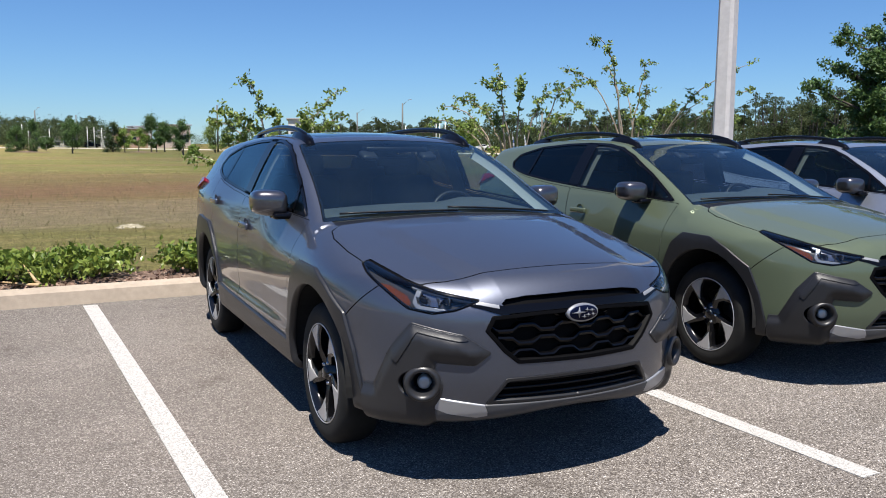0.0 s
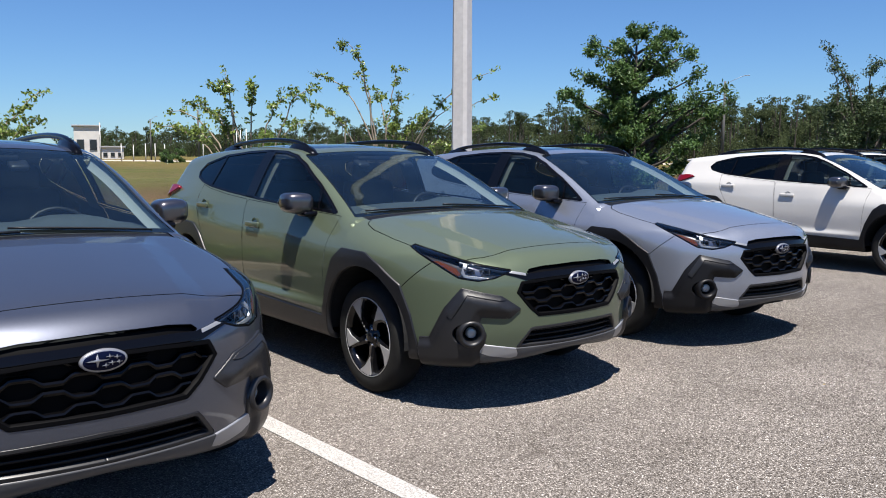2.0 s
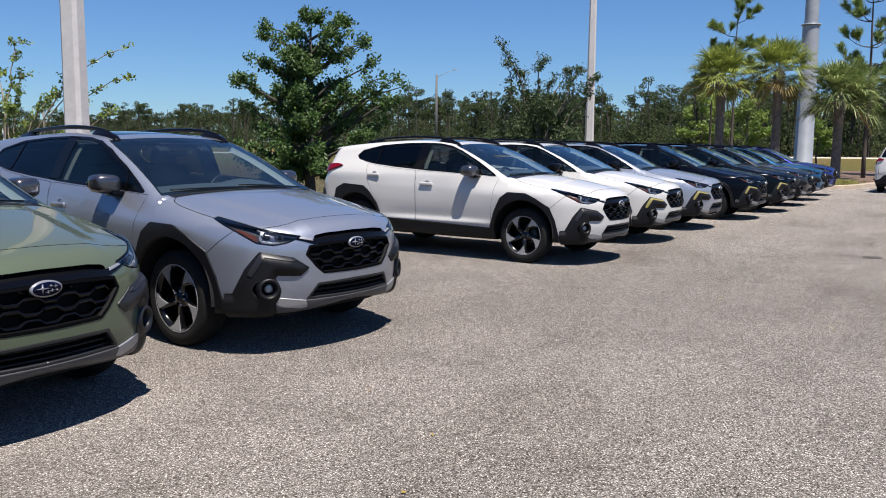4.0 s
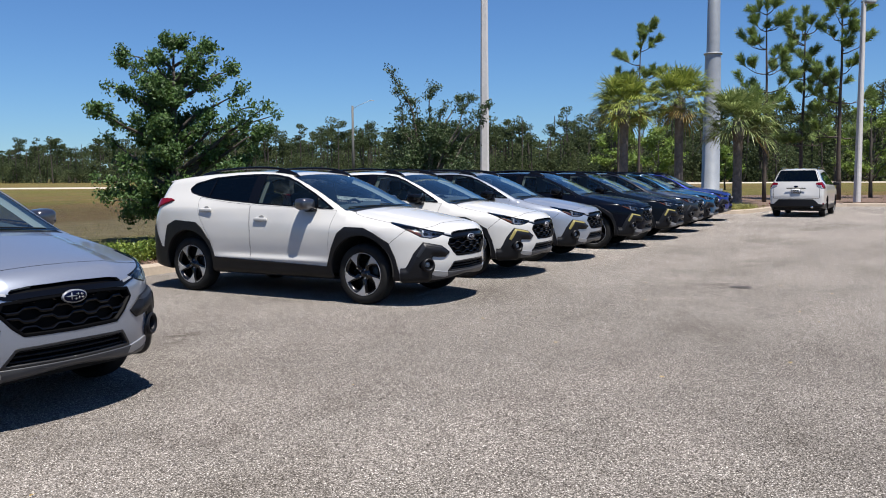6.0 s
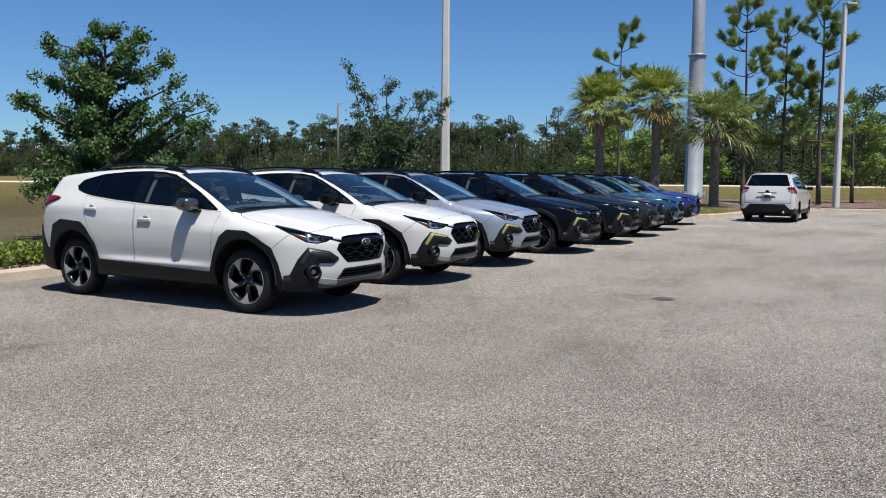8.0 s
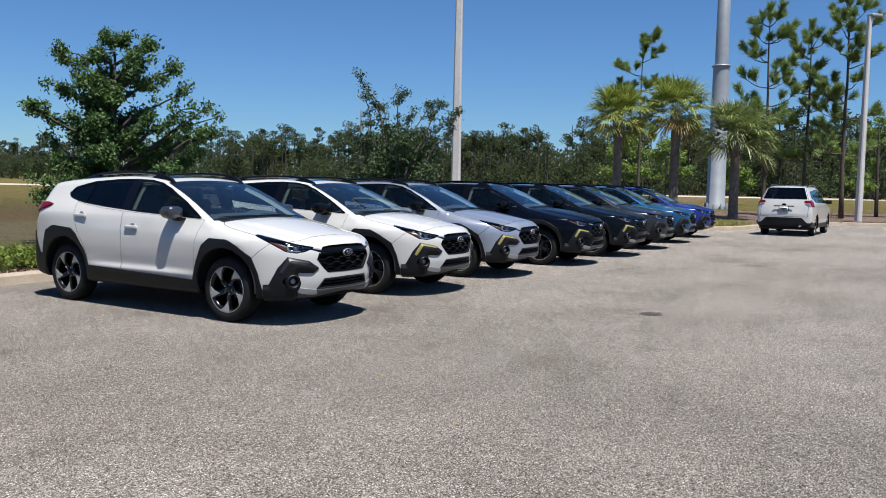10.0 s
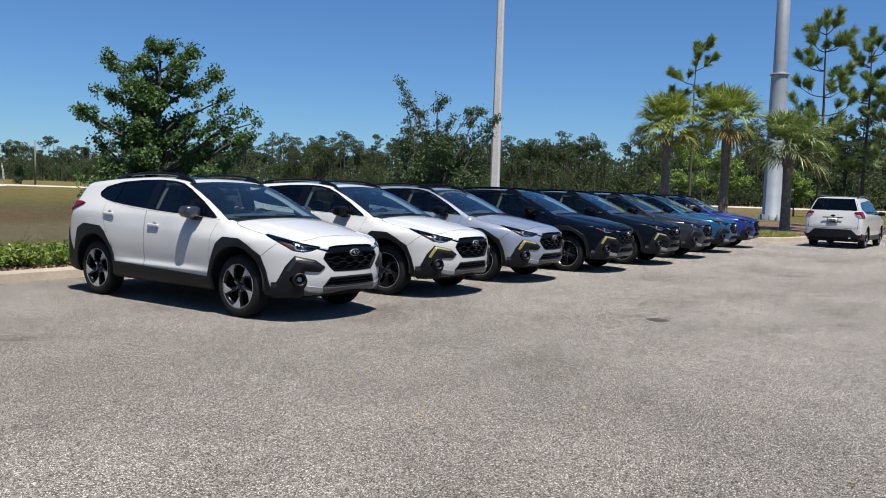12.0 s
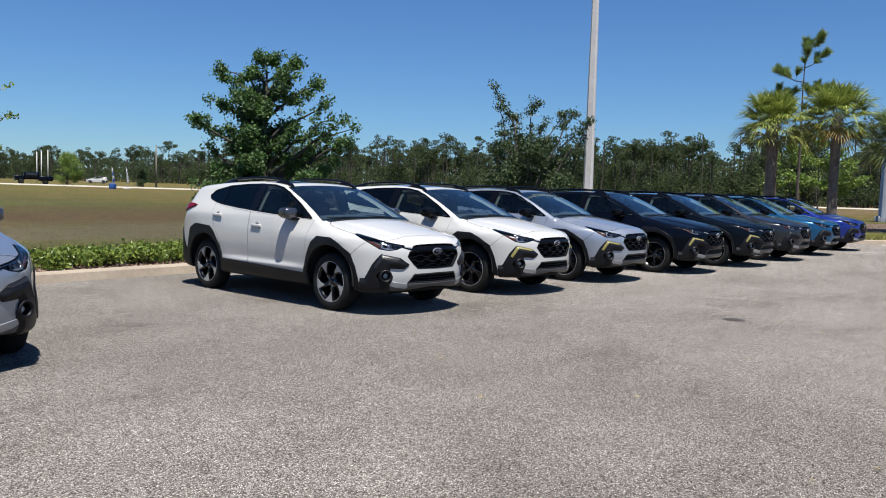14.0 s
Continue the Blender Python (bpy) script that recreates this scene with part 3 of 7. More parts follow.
    for fl in (True, False):
        pick = (lambda s: s.flip()) if fl else (lambda s: s)
        sg = -1 if fl else 1
        painted("front_wing", pick(fender), both=False)
        d1 = painted("front_door", pick(doorf), both=False)
        d2 = painted("rear_door", pick(doorr), both=False)
        # windows
        pane_f = dlo.clip(lambda v: (-0.225 + 0.10 * (v[:, 2] - 1.3)) - v[:, 0])
        pane_r = dlo.clip(lambda v: v[:, 0] + 0.375 - 0.10 * (v[:, 2] - 1.3))
        pillar = dlo.clip(lambda v: (-0.375 + 0.10 * (v[:, 2] - 1.3)) - v[:, 0]).clip(lambda v: v[:, 0] + 0.225 - 0.10 * (v[:, 2] - 1.3))
        edge = lambda v: -0.016 - poly_sd(v[:, 0], v[:, 2], DLO)
        sail = lambda v: v[:, 0] - 0.62 - 0.30 * (1.25 - v[:, 2])
        fr = Skin(dlo.v, dlo.f, dlo.n).clip(edge)
        div = lambda skin, fld, w: skin.clip(lambda v: fld(v) - w).clip(lambda v: -fld(v) - w)
        quart = lambda v: v[:, 0] + 1.04 + 0.14 * (1.3 - v[:, 2])
        frame_bits = [fr, pillar, div(pane_f, sail, 0.011), div(pane_r, quart, 0.012)]
        vs, fs, ns = [], [], []
        for s in frame_bits:
            q = pick(s).moved(0.0015)
            fs += (q.f + len(vs)).tolist()
            vs += q.v.tolist()
            ns += q.n.tolist()
        part("window_frame", (vs, fs, ns), M_gloss, d1)
        inner = lambda s: pick(s.clip(lambda v: poly_sd(v[:, 0], v[:, 2], DLO) + 0.014)).moved(-0.004)
        part("window_pane", inner(pane_f).data(), M_sideglass, d1)
        part("window_pane", inner(pane_r).data(), M_privacy, d2)
        belt = dlo.clip(lambda v: (-0.40 + 0.10 * (v[:, 2] - 1.3)) - v[:, 0]).clip(lambda v: v[:, 0] + 0.195 - 0.10 * (v[:, 2] - 1.3))
        part("pillar_trim", pick(belt).moved(-0.055).data(), M_liner, car)
        # pale trim on the inner side of the screen pillar
        strip = []
        for xb in np.linspace(0.22, 1.03, 14):
            px, py = xb, 0.66
            for _ in range(6):
                pz = float(car_t(np.array([xb]))[0]) - float(hood_flat(np.array([px]))[0]) * py * py
                px = xb - 0.06 * py * py
                py = float(side_w(np.array([px]), np.array([pz]))[0]) - 0.058
            strip.append((px, py, pz))
        vs = [(x - 0.42 * d, sg * (y - k), z - 0.90 * d) for d, k in ((0.012, 0.0), (0.045, 0.006), (0.08, 0.022)) for x, y, z in strip]
        part("screen_pillar_trim", (vs, [(r * 14 + i, r * 14 + i + 1, (r + 1) * 14 + i + 1, (r + 1) * 14 + i) for r in range(2) for i in range(13)]), M_pillar, car)
        # cladding
        part("wheel_arch_cladding", pick(archf).shell(0.016), M_plastic, car)
        part("wheel_arch_cladding", pick(archr).shell(0.016), M_plastic, car)
        part("sill_cladding", pick(sill).shell(0.016), M_plastic, car)
        hole = lambda v: 0.062 - np.hypot((ax(v) - 0.665) * 1.08, v[:, 2] - 0.468)
        claw2 = claw.refine(lambda c: np.hypot(c[:, 1] - 0.665, c[:, 2] - 0.468) < 0.12).clip(hole)
        swell = lambda sk, ex=0.0: sk.puffed(lambda v: poly_sd(corner(v), v[:, 2], CLAW), 0.024 + ex, 0.055)
        clawp = pick(swell(claw2)).shell(0.010, 0.03)
        cl = part("bumper_cladding", clawp, M_plastic, car)
        fclaw, flamp = claw.refine(lambda c: c[:, 2] > 0.5), lamp.refine(lambda c: c[:, 0] > 0)
        # accent blade on the cladding
        blade = fclaw.clip(lambda v: poly_sd(corner(v), v[:, 2], [(-0.962, 0.704), (-1.15, 0.670), (-1.185, 0.650), (-1.15, 0.646), (-0.982, 0.678), (-0.902, 0.553), (-0.878, 0.566)]))
        part("accent_strip", pick(swell(blade)).shell(0.016, 0.010, 0.003), M_satin, cl)
        part("skid_wedge", pick(wedge).shell(0.010), M_silver, car)
        # arch liner
        for hx in (AXLE, -AXLE):
            n = 28
            vs = [(hx + 0.42 * math.cos(a), sg * yy, HUB + 0.032 + 0.42 * math.sin(a)) for yy in (0.88, 0.50) for a in [math.pi * (-0.03 + 1.06 * i / n) for i in range(n + 1)]]
            fs = [(i, i + 1, n + 2 + i, n + 1 + i) for i in range(n)]
            fs.append(tuple(range(n + 1, 2 * n + 2)))
            part("arch_liner", (vs, fs), M_under, car, smooth=False)
        # head lamp: dark bowl, running light, projector, amber reflector, clear lens
        bowl = part("head_lamp", pick(lamp).moved(-0.035).data(), M_lampin, car, "clear head lamp with dark inside")
        rimb = flamp.clip(lambda v: -0.007 - poly_sd(corner(v), v[:, 2], LAMP))
        part("lamp_bezel", pick(rimb).shell(0.001, 0.03, 0.002), M_gloss, bowl)
        amb = flamp.clip(lambda v: poly_sd(corner(v), v[:, 2], [(-0.745, 0.868), (-0.82, 0.832), (-0.925, 0.780), (-0.938, 0.797), (-0.915, 0.826), (-0.82, 0.862)]))
        part("amber_reflector", pick(amb).moved(-0.012).data(), M_amber, bowl)
        drl = flamp.clip(lambda v: poly_sd(corner(v), v[:, 2], [(-0.958, 0.864), (-0.944, 0.800), (-0.964, 0.777), (-1.09, 0.766), (-1.09, 0.777), (-0.975, 0.788), (-0.962, 0.806), (-0.978, 0.862)]))
        part("running_light", pick(drl).shell(-0.012, 0.03, 0.002), M_drl, bowl)
        brow = flamp.clip(lambda v: poly_sd(corner(v), v[:, 2], [(-0.93, 0.872), (-1.20, 0.812), (-1.20, 0.806), (-0.93, 0.860)]))
        part("running_light", pick(brow).shell(-0.008, 0.03, 0.002), M_drl, bowl)
        cells = flamp.clip(lambda v: poly_sd(corner(v), v[:, 2], [(-0.985, 0.850), (-0.972, 0.796), (-1.055, 0.788), (-1.075, 0.830)]))
        part("reflector_cup", pick(cells).moved(-0.022).data(), M_cup, bowl)
        for py in (0.63, 0.55):
            pr = revolve([(0.0, 0.012), (0.012, 0.010), (0.019, 0.0), (0.022, -0.03)], 18, "x", (nose_x(py, 0.80) - 0.032, sg * py, 0.803))
            part("projector", pr, M_gloss, bowl)
        for k in range(4):
            yy = 0.66 - 0.035 * k
            part("lamp_fin", box_bm((0.03, 0.004, 0.030), (nose_x(yy, 0.80) - 0.026, sg * yy, 0.806), 0.001), M_cup, bowl)
        part("lamp_lens", pick(lamp).moved(0.0015).data(), M_lens, bowl).visible_shadow = False
        # fog lamp: ring, cup, lamp
        ring = revolve([(0.036, -0.055), (0.048, 0.0), (0.058, 0.022), (0.070, 0.020), (0.078, 0.0), (0.084, -0.03)], 30, "x")
        tw = Matrix.Translation((nose_x(0.665, 0.468) + 0.026, sg * 0.665, 0.468)) @ pose(0, 0, 0, 0, 0, sg * 27)
        put = lambda m: ([tuple(tw @ Vector(v)) for v in m[0]], m[1])
        fog = part("fog_lamp", put(ring), M_plastic, car)
        part("lamp_unit", put(revolve([(0.0, -0.014), (0.012, -0.013), (0.022, -0.015), (0.029, -0.019), (0.033, -0.05)], 20, "x", (-0.006, -sg * 0.006, 0.0))), M_foglens, fog)
        part("cup", put(revolve([(0.0, -0.045), (0.05, -0.044), (0.066, -0.01)], 20, "x")), M_gap, fog)
        # tail lamp
        part("tail_lamp", pick(tail).shell(0.026), M_tail, car)
        # handles
        for hx, hz, who in ((-0.13, 0.944, d1), (-1.03, 1.047, d2)):
            wy = float(side_w(np.array([hx]), np.array([hz]))[0])
            grip = box_bm((0.205, 0.022, 0.042), (hx, sg * (wy + 0.017), hz - 0.004), 0.010, None, 3)
            hb = part("door_handle", grip, P_graphite, who)
            hb.material_slots[0].link = "OBJECT"
            hb.material_slots[0].material = P_graphite
            cup = revolve([(0.0, -0.012), (0.022, -0.010), (0.034, -0.003), (0.040, 0.0016)], 20, "y")
            hc = part("handle_cup", ([(hx + 0.01 + v[0] * 1.1, sg * (wy + 0.0022 + v[1]), hz + 0.008 + v[2] * 0.95) for v in cup[0]], cup[1]), P_graphite, who)
            hc.material_slots[0].link = "OBJECT"
            hc.material_slots[0].material = P_graphite
        # mirror
        mo = empty_part("door_mirror", car)
        sk = skin_of(lambda x, y, z: (np.abs((x - 0.565 + 0.10 * (y - 0.905)) / (0.094 - 0.12 * np.clip(y - 0.905, 0, 1))) ** 3.2 + np.abs((y - 0.902) / 0.097) ** 4.4 + np.abs((z - 1.128 - 0.06 * (y - 0.905)) / (0.073 - 0.10 * np.clip(y - 0.915, 0, 1))) ** 3.6) ** (1 / 3.4) * 0.1 - 0.1, (0.42, 0.74, 1.00), (0.74, 1.08, 1.26), 0.02)
        cap = part("mirror_cap", pick(sk).data(), M_gunmetal, mo)
        cap.material_slots[0].link = "OBJECT"
        cap.material_slots[0].material = M_gunmetal
        foot = box_bm((0.12, 0.12, 0.035), (0.615, sg * 0.838, 1.058), 0.014, None, 2)
        part("mirror_foot", foot, M_gloss, mo)
        part("mirror_glass", slab([(math.cos(a) * 0.092, math.sin(a) * 0.055) for a in np.linspace(0, 2 * math.pi, 20, endpoint=False)], 0.004, lambda u, v, w: (0.472 - w, sg * (0.904 + u * 0.9), 1.128 + v), 0.001), M_chrome, mo)
        # roof rail: bar on two feet
        zr = lambda x: float(car_t(np.array([x]))[0]) - 0.036
        xs = np.linspace(-1.42, 0.16, 15)
        pts = [(x, sg * (0.535 - 0.040 * max(0, (-x - 0.6)) - 0.01 * abs(x)), zr(x) + 0.060 - 0.044 * abs((x + 0.63) / 0.79) ** 6) for x in xs]
        tb = tube(pts, 0.018, 8)
        rr = part("roof_rail", tb, M_gloss, car)
        for x0, x1 in ((-0.16, 0.20), (-1.46, -1.12)):
            n = 8
            vs, fs = [], []
            for i in range(n + 1):
                x = x0 + (x1 - x0) * i / n
                e = 1 - abs(2 * i / n - 1) ** 4
                yc = sg * (0.535 - 0.040 * max(0, (-x - 0.6)) - 0.01 * abs(x))
                vs += [(x, yc - 0.030, zr(x) - 0.02), (x, yc - 0.022, zr(x) + 0.010 + 0.038 * e), (x, yc + 0.022, zr(x) + 0.010 + 0.038 * e), (x, yc + 0.030, zr(x) - 0.02)]
            for i in range(n):
                for j in range(3):
                    a = i * 4 + j
                    fs.append((a, a + 1, a + 5, a + 4))
            fs += [(3, 2, 1, 0), tuple(4 * n + j for j in range(4))]
            part("rail_foot", (vs, fs), M_gloss, rr)
    vs, fs, ns = [], [], []
    for s in seams:
        q = s.both()
        fs += (q.f + len(vs)).tolist()
        vs += q.v.tolist()
        ns += q.n.tolist()
    part("panel_seam", (vs, fs, ns), M_gap, car)
    part("windscreen", screen.both().moved(-0.002).data(), M_ws, car)
    frit = lambda keep: screen.clip(keep).both().moved(-0.0045)
    bits = [frit(lambda v: 1.035 - bowed(v[:, 0], ax(v))), frit(lambda v: bowed(v[:, 0], ax(v)) - 0.225), frit(lambda v: side_w(v[:, 0], v[:, 2]) - 0.066 - ax(v))]
    vs, fs = [], []
    for q in bits:
        fs += (q.f + len(vs)).tolist()
        vs += q.v.tolist()
    part("windscreen_border", (vs, fs), M_gap, car)
    part("rear_window", rearglass.both().data(), M_privacy, car)
    part("sunroof", sunroof.both().data(), M_sunroof, car)
    # spoiler over the rear window
    vs, fs = [], []
    ys = np.linspace(-0.56, 0.56, 15)
    for y in ys:
        z = 1.452 - 0.075 * y * y
        b = 2.075 - 0.14 * y * y - 0.9 * max(0.0, abs(y) - 0.50)
        vs += [(-1.72, y, z + 0.010), (-1.86, y, z - 0.004), (-b + 0.02, y, z - 0.024), (-b, y, z - 0.034), (-b + 0.02, y, z - 0.048), (-1.88, y, z - 0.070)]
    for i in range(len(ys) - 1):
        for j in range(5):
            a = i * 6 + j
            fs.append((a, a + 1, a + 7, a + 6))
    fs += [(5, 4, 3, 2, 1, 0), tuple(6 * (len(ys) - 1) + j for j in range(6))]
    sp = part("spoiler", (vs, fs), P_graphite, car)
    sp.material_slots[0].link = "OBJECT"
    sp.material_slots[0].material = P_graphite
    part("front_lip", lip.both().shell(0.010), M_lip, car)
    part("rear_bumper_cladding", rearlow.both().shell(0.012), M_plastic, car)
    gr = part("grille", grille.both().moved(-0.045).data(), M_gap, car, "black mesh grille with badge")
    rimg = grille.refine(lambda c: c[:, 0] > 0).clip(lambda v: -0.014 - poly_sd(ax(v), v[:, 2], GRILLE)).both()
    part("grille_surround", rimg.shell(0.004, 0.05, 0.003), M_gap, gr)
    part("grille_wing", bar.both().shell(0.006, 0.02, 0.003), M_gloss, gr)
    for q in (lambda s: s, lambda s: s.flip()):
        part("grille_wing_tip", q(bar.clip(lambda v: 0.375 - ax(v)).clip(lambda v: 0.785 + 0.20 * (ax(v) - 0.40) - v[:, 2])).shell(0.009, 0.004, 0.002), M_silver, gr)
    part("intake_slot", slot.both().moved(-0.02).data(), M_gap, car)
    lg = part("lower_grille", mouth.both().moved(-0.06).data(), M_gap, car)
    part("grille_surround", mouth.clip(lambda v: -0.012 - poly_sd(ax(v), v[:, 2], LOWGRILLE)).both().shell(0.003, 0.06, 0.003), M_satin, lg)
    fx = lambda y: 2.266 - 0.32 * y * y
    for z in (0.408, 0.438, 0.466):
        pts = [(fx(y) - 0.03, y, z) for y in np.linspace(-0.37, 0.37, 13)]
        part("grille_bar", tube(pts, 0.007, 6), M_plastic, lg)
    # grille bars that step up and down like a honeycomb
    for k, z0 in enumerate((0.585, 0.640, 0.695, 0.745)):
        ymax = np.interp(z0, [0.55, 0.60, 0.69, 0.75], [0.30, 0.36, 0.43, 0.405]) - 0.015
        pts = []
        step = 0.19
        y = -ymax
        ph = 0.5 * (k % 2)
        while y < ymax + 1e-6:
            u = (y / step + ph) % 1.0
            dz = 0.0 if u < 0.34 else (u - 0.34) / 0.16 if u < 0.5 else 1.0 if u < 0.84 else 1 - (u - 0.84) / 0.16
            pts.append((fx(y) - 0.016 - 0.35 * max(0, z0 - 0.70), y, z0 + 0.024 * dz - 0.012))
            y += 0.0125
        n = len(pts)
        vs, fs = [], []
        for x, y, z in pts:
            vs += [(x - 0.03, y, z - 0.012), (x, y, z - 0.009), (x + 0.005, y, z + 0.001), (x + 0.001, y, z + 0.008), (x - 0.03, y, z + 0.011)]
        for i in range(n - 1):
            for j in range(4):
                a = i * 5 + j
                fs.append((a, a + 1, a + 6, a + 5))
        part("grille_bar", (vs, fs), M_grille, gr, smooth=False)
    # badge
    ov = lambda a, b, n=28: [(a * math.cos(t), b * math.sin(t)) for t in np.linspace(0, 2 * math.pi, n, endpoint=False)]
    b3 = lambda dx: (lambda u, v, w: (2.258 + dx + w, u, 0.745 + v))
    bd = part("badge", slab(ov(0.080, 0.040), 0.018, b3(0), 0.005), M_emblem, gr, "oval badge, blue with silver rim")
    part("badge_field", slab(ov(0.071, 0.0325), 0.003, b3(0.017), 0.001), M_badge, bd)
    for u, v, r in ((0.023, 0.003, 0.030), (-0.018, 0.013, 0.011), (-0.042, 0.009, 0.011), (-0.025, -0.009, 0.011), (-0.048, -0.009, 0.010), (-0.004, -0.016, 0.011)):
        star = [(-u + r * (1.3 if i % 4 == 0 else 0.85 if i % 2 == 0 else 0.25) * math.cos(i * math.pi / 4), v + r * (1 if i % 2 == 0 else 0.22) * 0.8 * math.sin(i * math.pi / 4)) for i in range(8)]
        part("badge_star", slab(star, 0.003, b3(0.0195), 0.0005), M_emblem, bd)
    # wipers and cowl
    part("cowl", cowlp.both().moved(-0.0055).data(), M_plastic, car)
    for y0, y1 in ((0.62, -0.02), (0.02, -0.64)):
        pts = []
        for i in range(9):
            y = y0 + (y1 - y0) * i / 8
            xb = 1.075 - 0.045 * i / 8
            pts.append((xb - 0.06 * y * y, y, float(car_t(np.array([xb]))[0]) - 0.055 * y * y + 0.006))
        part("wiper", tube(pts, 0.0055, 6), M_plastic, car)
    # wheels
    for hx in (AXLE, -AXLE):
        for sg in (-1, 1):
            build_wheel(car, hx, sg)
    # cabin
    tub = []
    tub.append(box_bm((3.2, 1.45, 0.05), (-0.45, 0, 0.36), 0.02))
    tub.append(box_bm((4.0, 1.0, 0.12), (0, 0, 0.30), 0.03))
    tub.append(box_bm((1.0, 1.5, 0.40), (-1.55, 0, 0.60), 0.05))
    part("floor_pan", join_bm(*tub), M_under, car)
    ins = half.clip(lambda v: 1.10 - v[:, 2]).clip(lambda v: 1.44 - v[:, 2])
    trim = body.clip(lambda v: 1.09 - v[:, 2]).clip(lambda v: -0.0 - v[:, 0]).clip(lambda v: v[:, 0] - 1.05)
    part("pillar_trim", trim.both().moved(-0.022).data(), M_liner, car)
    part("headliner", ins.both().moved(-0.03).clip(lambda v: v[:, 0] - 0.05).data(), M_liner, car)
    prof = [(1.03, 0.86), (1.03, 1.045), (0.94, 1.085), (0.80, 1.105), (0.66, 1.112), (0.58, 1.095), (0.53, 1.05), (0.50, 0.98), (0.52, 0.84)]
    vs, fs = [], []
    ys = np.linspace(-0.68, 0.68, 17)
    for y in ys:
        hump = 0.035 * math.exp(-(((y - 0.36) / 0.19) ** 4))
        vs += [(x - 0.045 * y * y - 0.02 * (z > 1.0), y, z - 0.07 * y * y + (hump if 0.52 < x < 0.9 and z > 1.0 else 0.0)) for x, z in prof]
    k = len(prof)
    for i in range(len(ys) - 1):
        for j in range(k - 1):
            a = i * k + j
            fs.append((a, a + 1, a + k + 1, a + k))
    fs += [tuple(range(k - 1, -1, -1)), tuple(k * (len(ys) - 1) + j for j in range(k))]
    dash = (vs, fs)
    part("centre_screen", box_bm((0.03, 0.24, 0.22), (0.49, 0.0, 0.96), 0.012), M_gloss, car)
    part("dashboard", dash, M_dash, car)
    wheel = tube([(0.0, 0.18 * math.cos(a), 0.18 * math.sin(a)) for a in np.linspace(0, 2 * math.pi, 25)], 0.016, 6, False)
    sp = merge(wheel, tube([(0, -0.17, 0), (0.02, 0, 0), (0, 0.17, 0)], [0.018, 0.05, 0.018], 6), tube([(0.02, 0, 0), (0, 0, -0.17)], 0.02, 6))
    tw2 = Matrix.Translation((0.42, 0.36, 0.985)) @ pose(0, 0, 0, 0, -22, 0)
    part("steering_wheel", ([tuple(tw2 @ Vector(v)) for v in sp[0]], sp[1]), M_plastic, car)
    for sy in (-0.36, 0.36):
        st = join_bm(box_bm((0.52, 0.50, 0.16), (-0.10, sy, 0.62), 0.06, None, 3), box_bm((0.14, 0.48, 0.60), (-0.46, sy, 0.94), 0.06, None, 3), box_bm((0.10, 0.26, 0.17), (-0.50, sy, 1.30), 0.045, None, 3))
        part("front_seat", st, M_seat, car)
    rb = join_bm(box_bm((0.50, 1.25, 0.16), (-1.00, 0, 0.66), 0.06), box_bm((0.14, 1.25, 0.58), (-1.30, 0, 0.98), 0.06), box_bm((0.09, 0.24, 0.13), (-1.33, 0.40, 1.29), 0.04), box_bm((0.09, 0.24, 0.13), (-1.33, -0.40, 1.29), 0.04))
    part("rear_bench", rb, M_seat, car)
    part("interior_mirror", box_bm((0.03, 0.23, 0.055), (0.20, 0, 1.345), 0.015), M_plastic, car)
    for sy in (-0.20, 0.20):
        part("camera_pod", box_bm((0.10, 0.10, 0.035), (0.29, sy, 1.385), 0.016, pose(0, 0, 0, 0, 22, 0), 3), M_satin, car)
    part("camera_housing", box_bm((0.10, 0.42, 0.03), (0.235, 0, 1.425), 0.012), M_plastic, car)
    return car


def empty_part(name, parent):
    ob = new(name)
    ob.empty_display_size = 0.05
    ob.parent = parent
    return ob


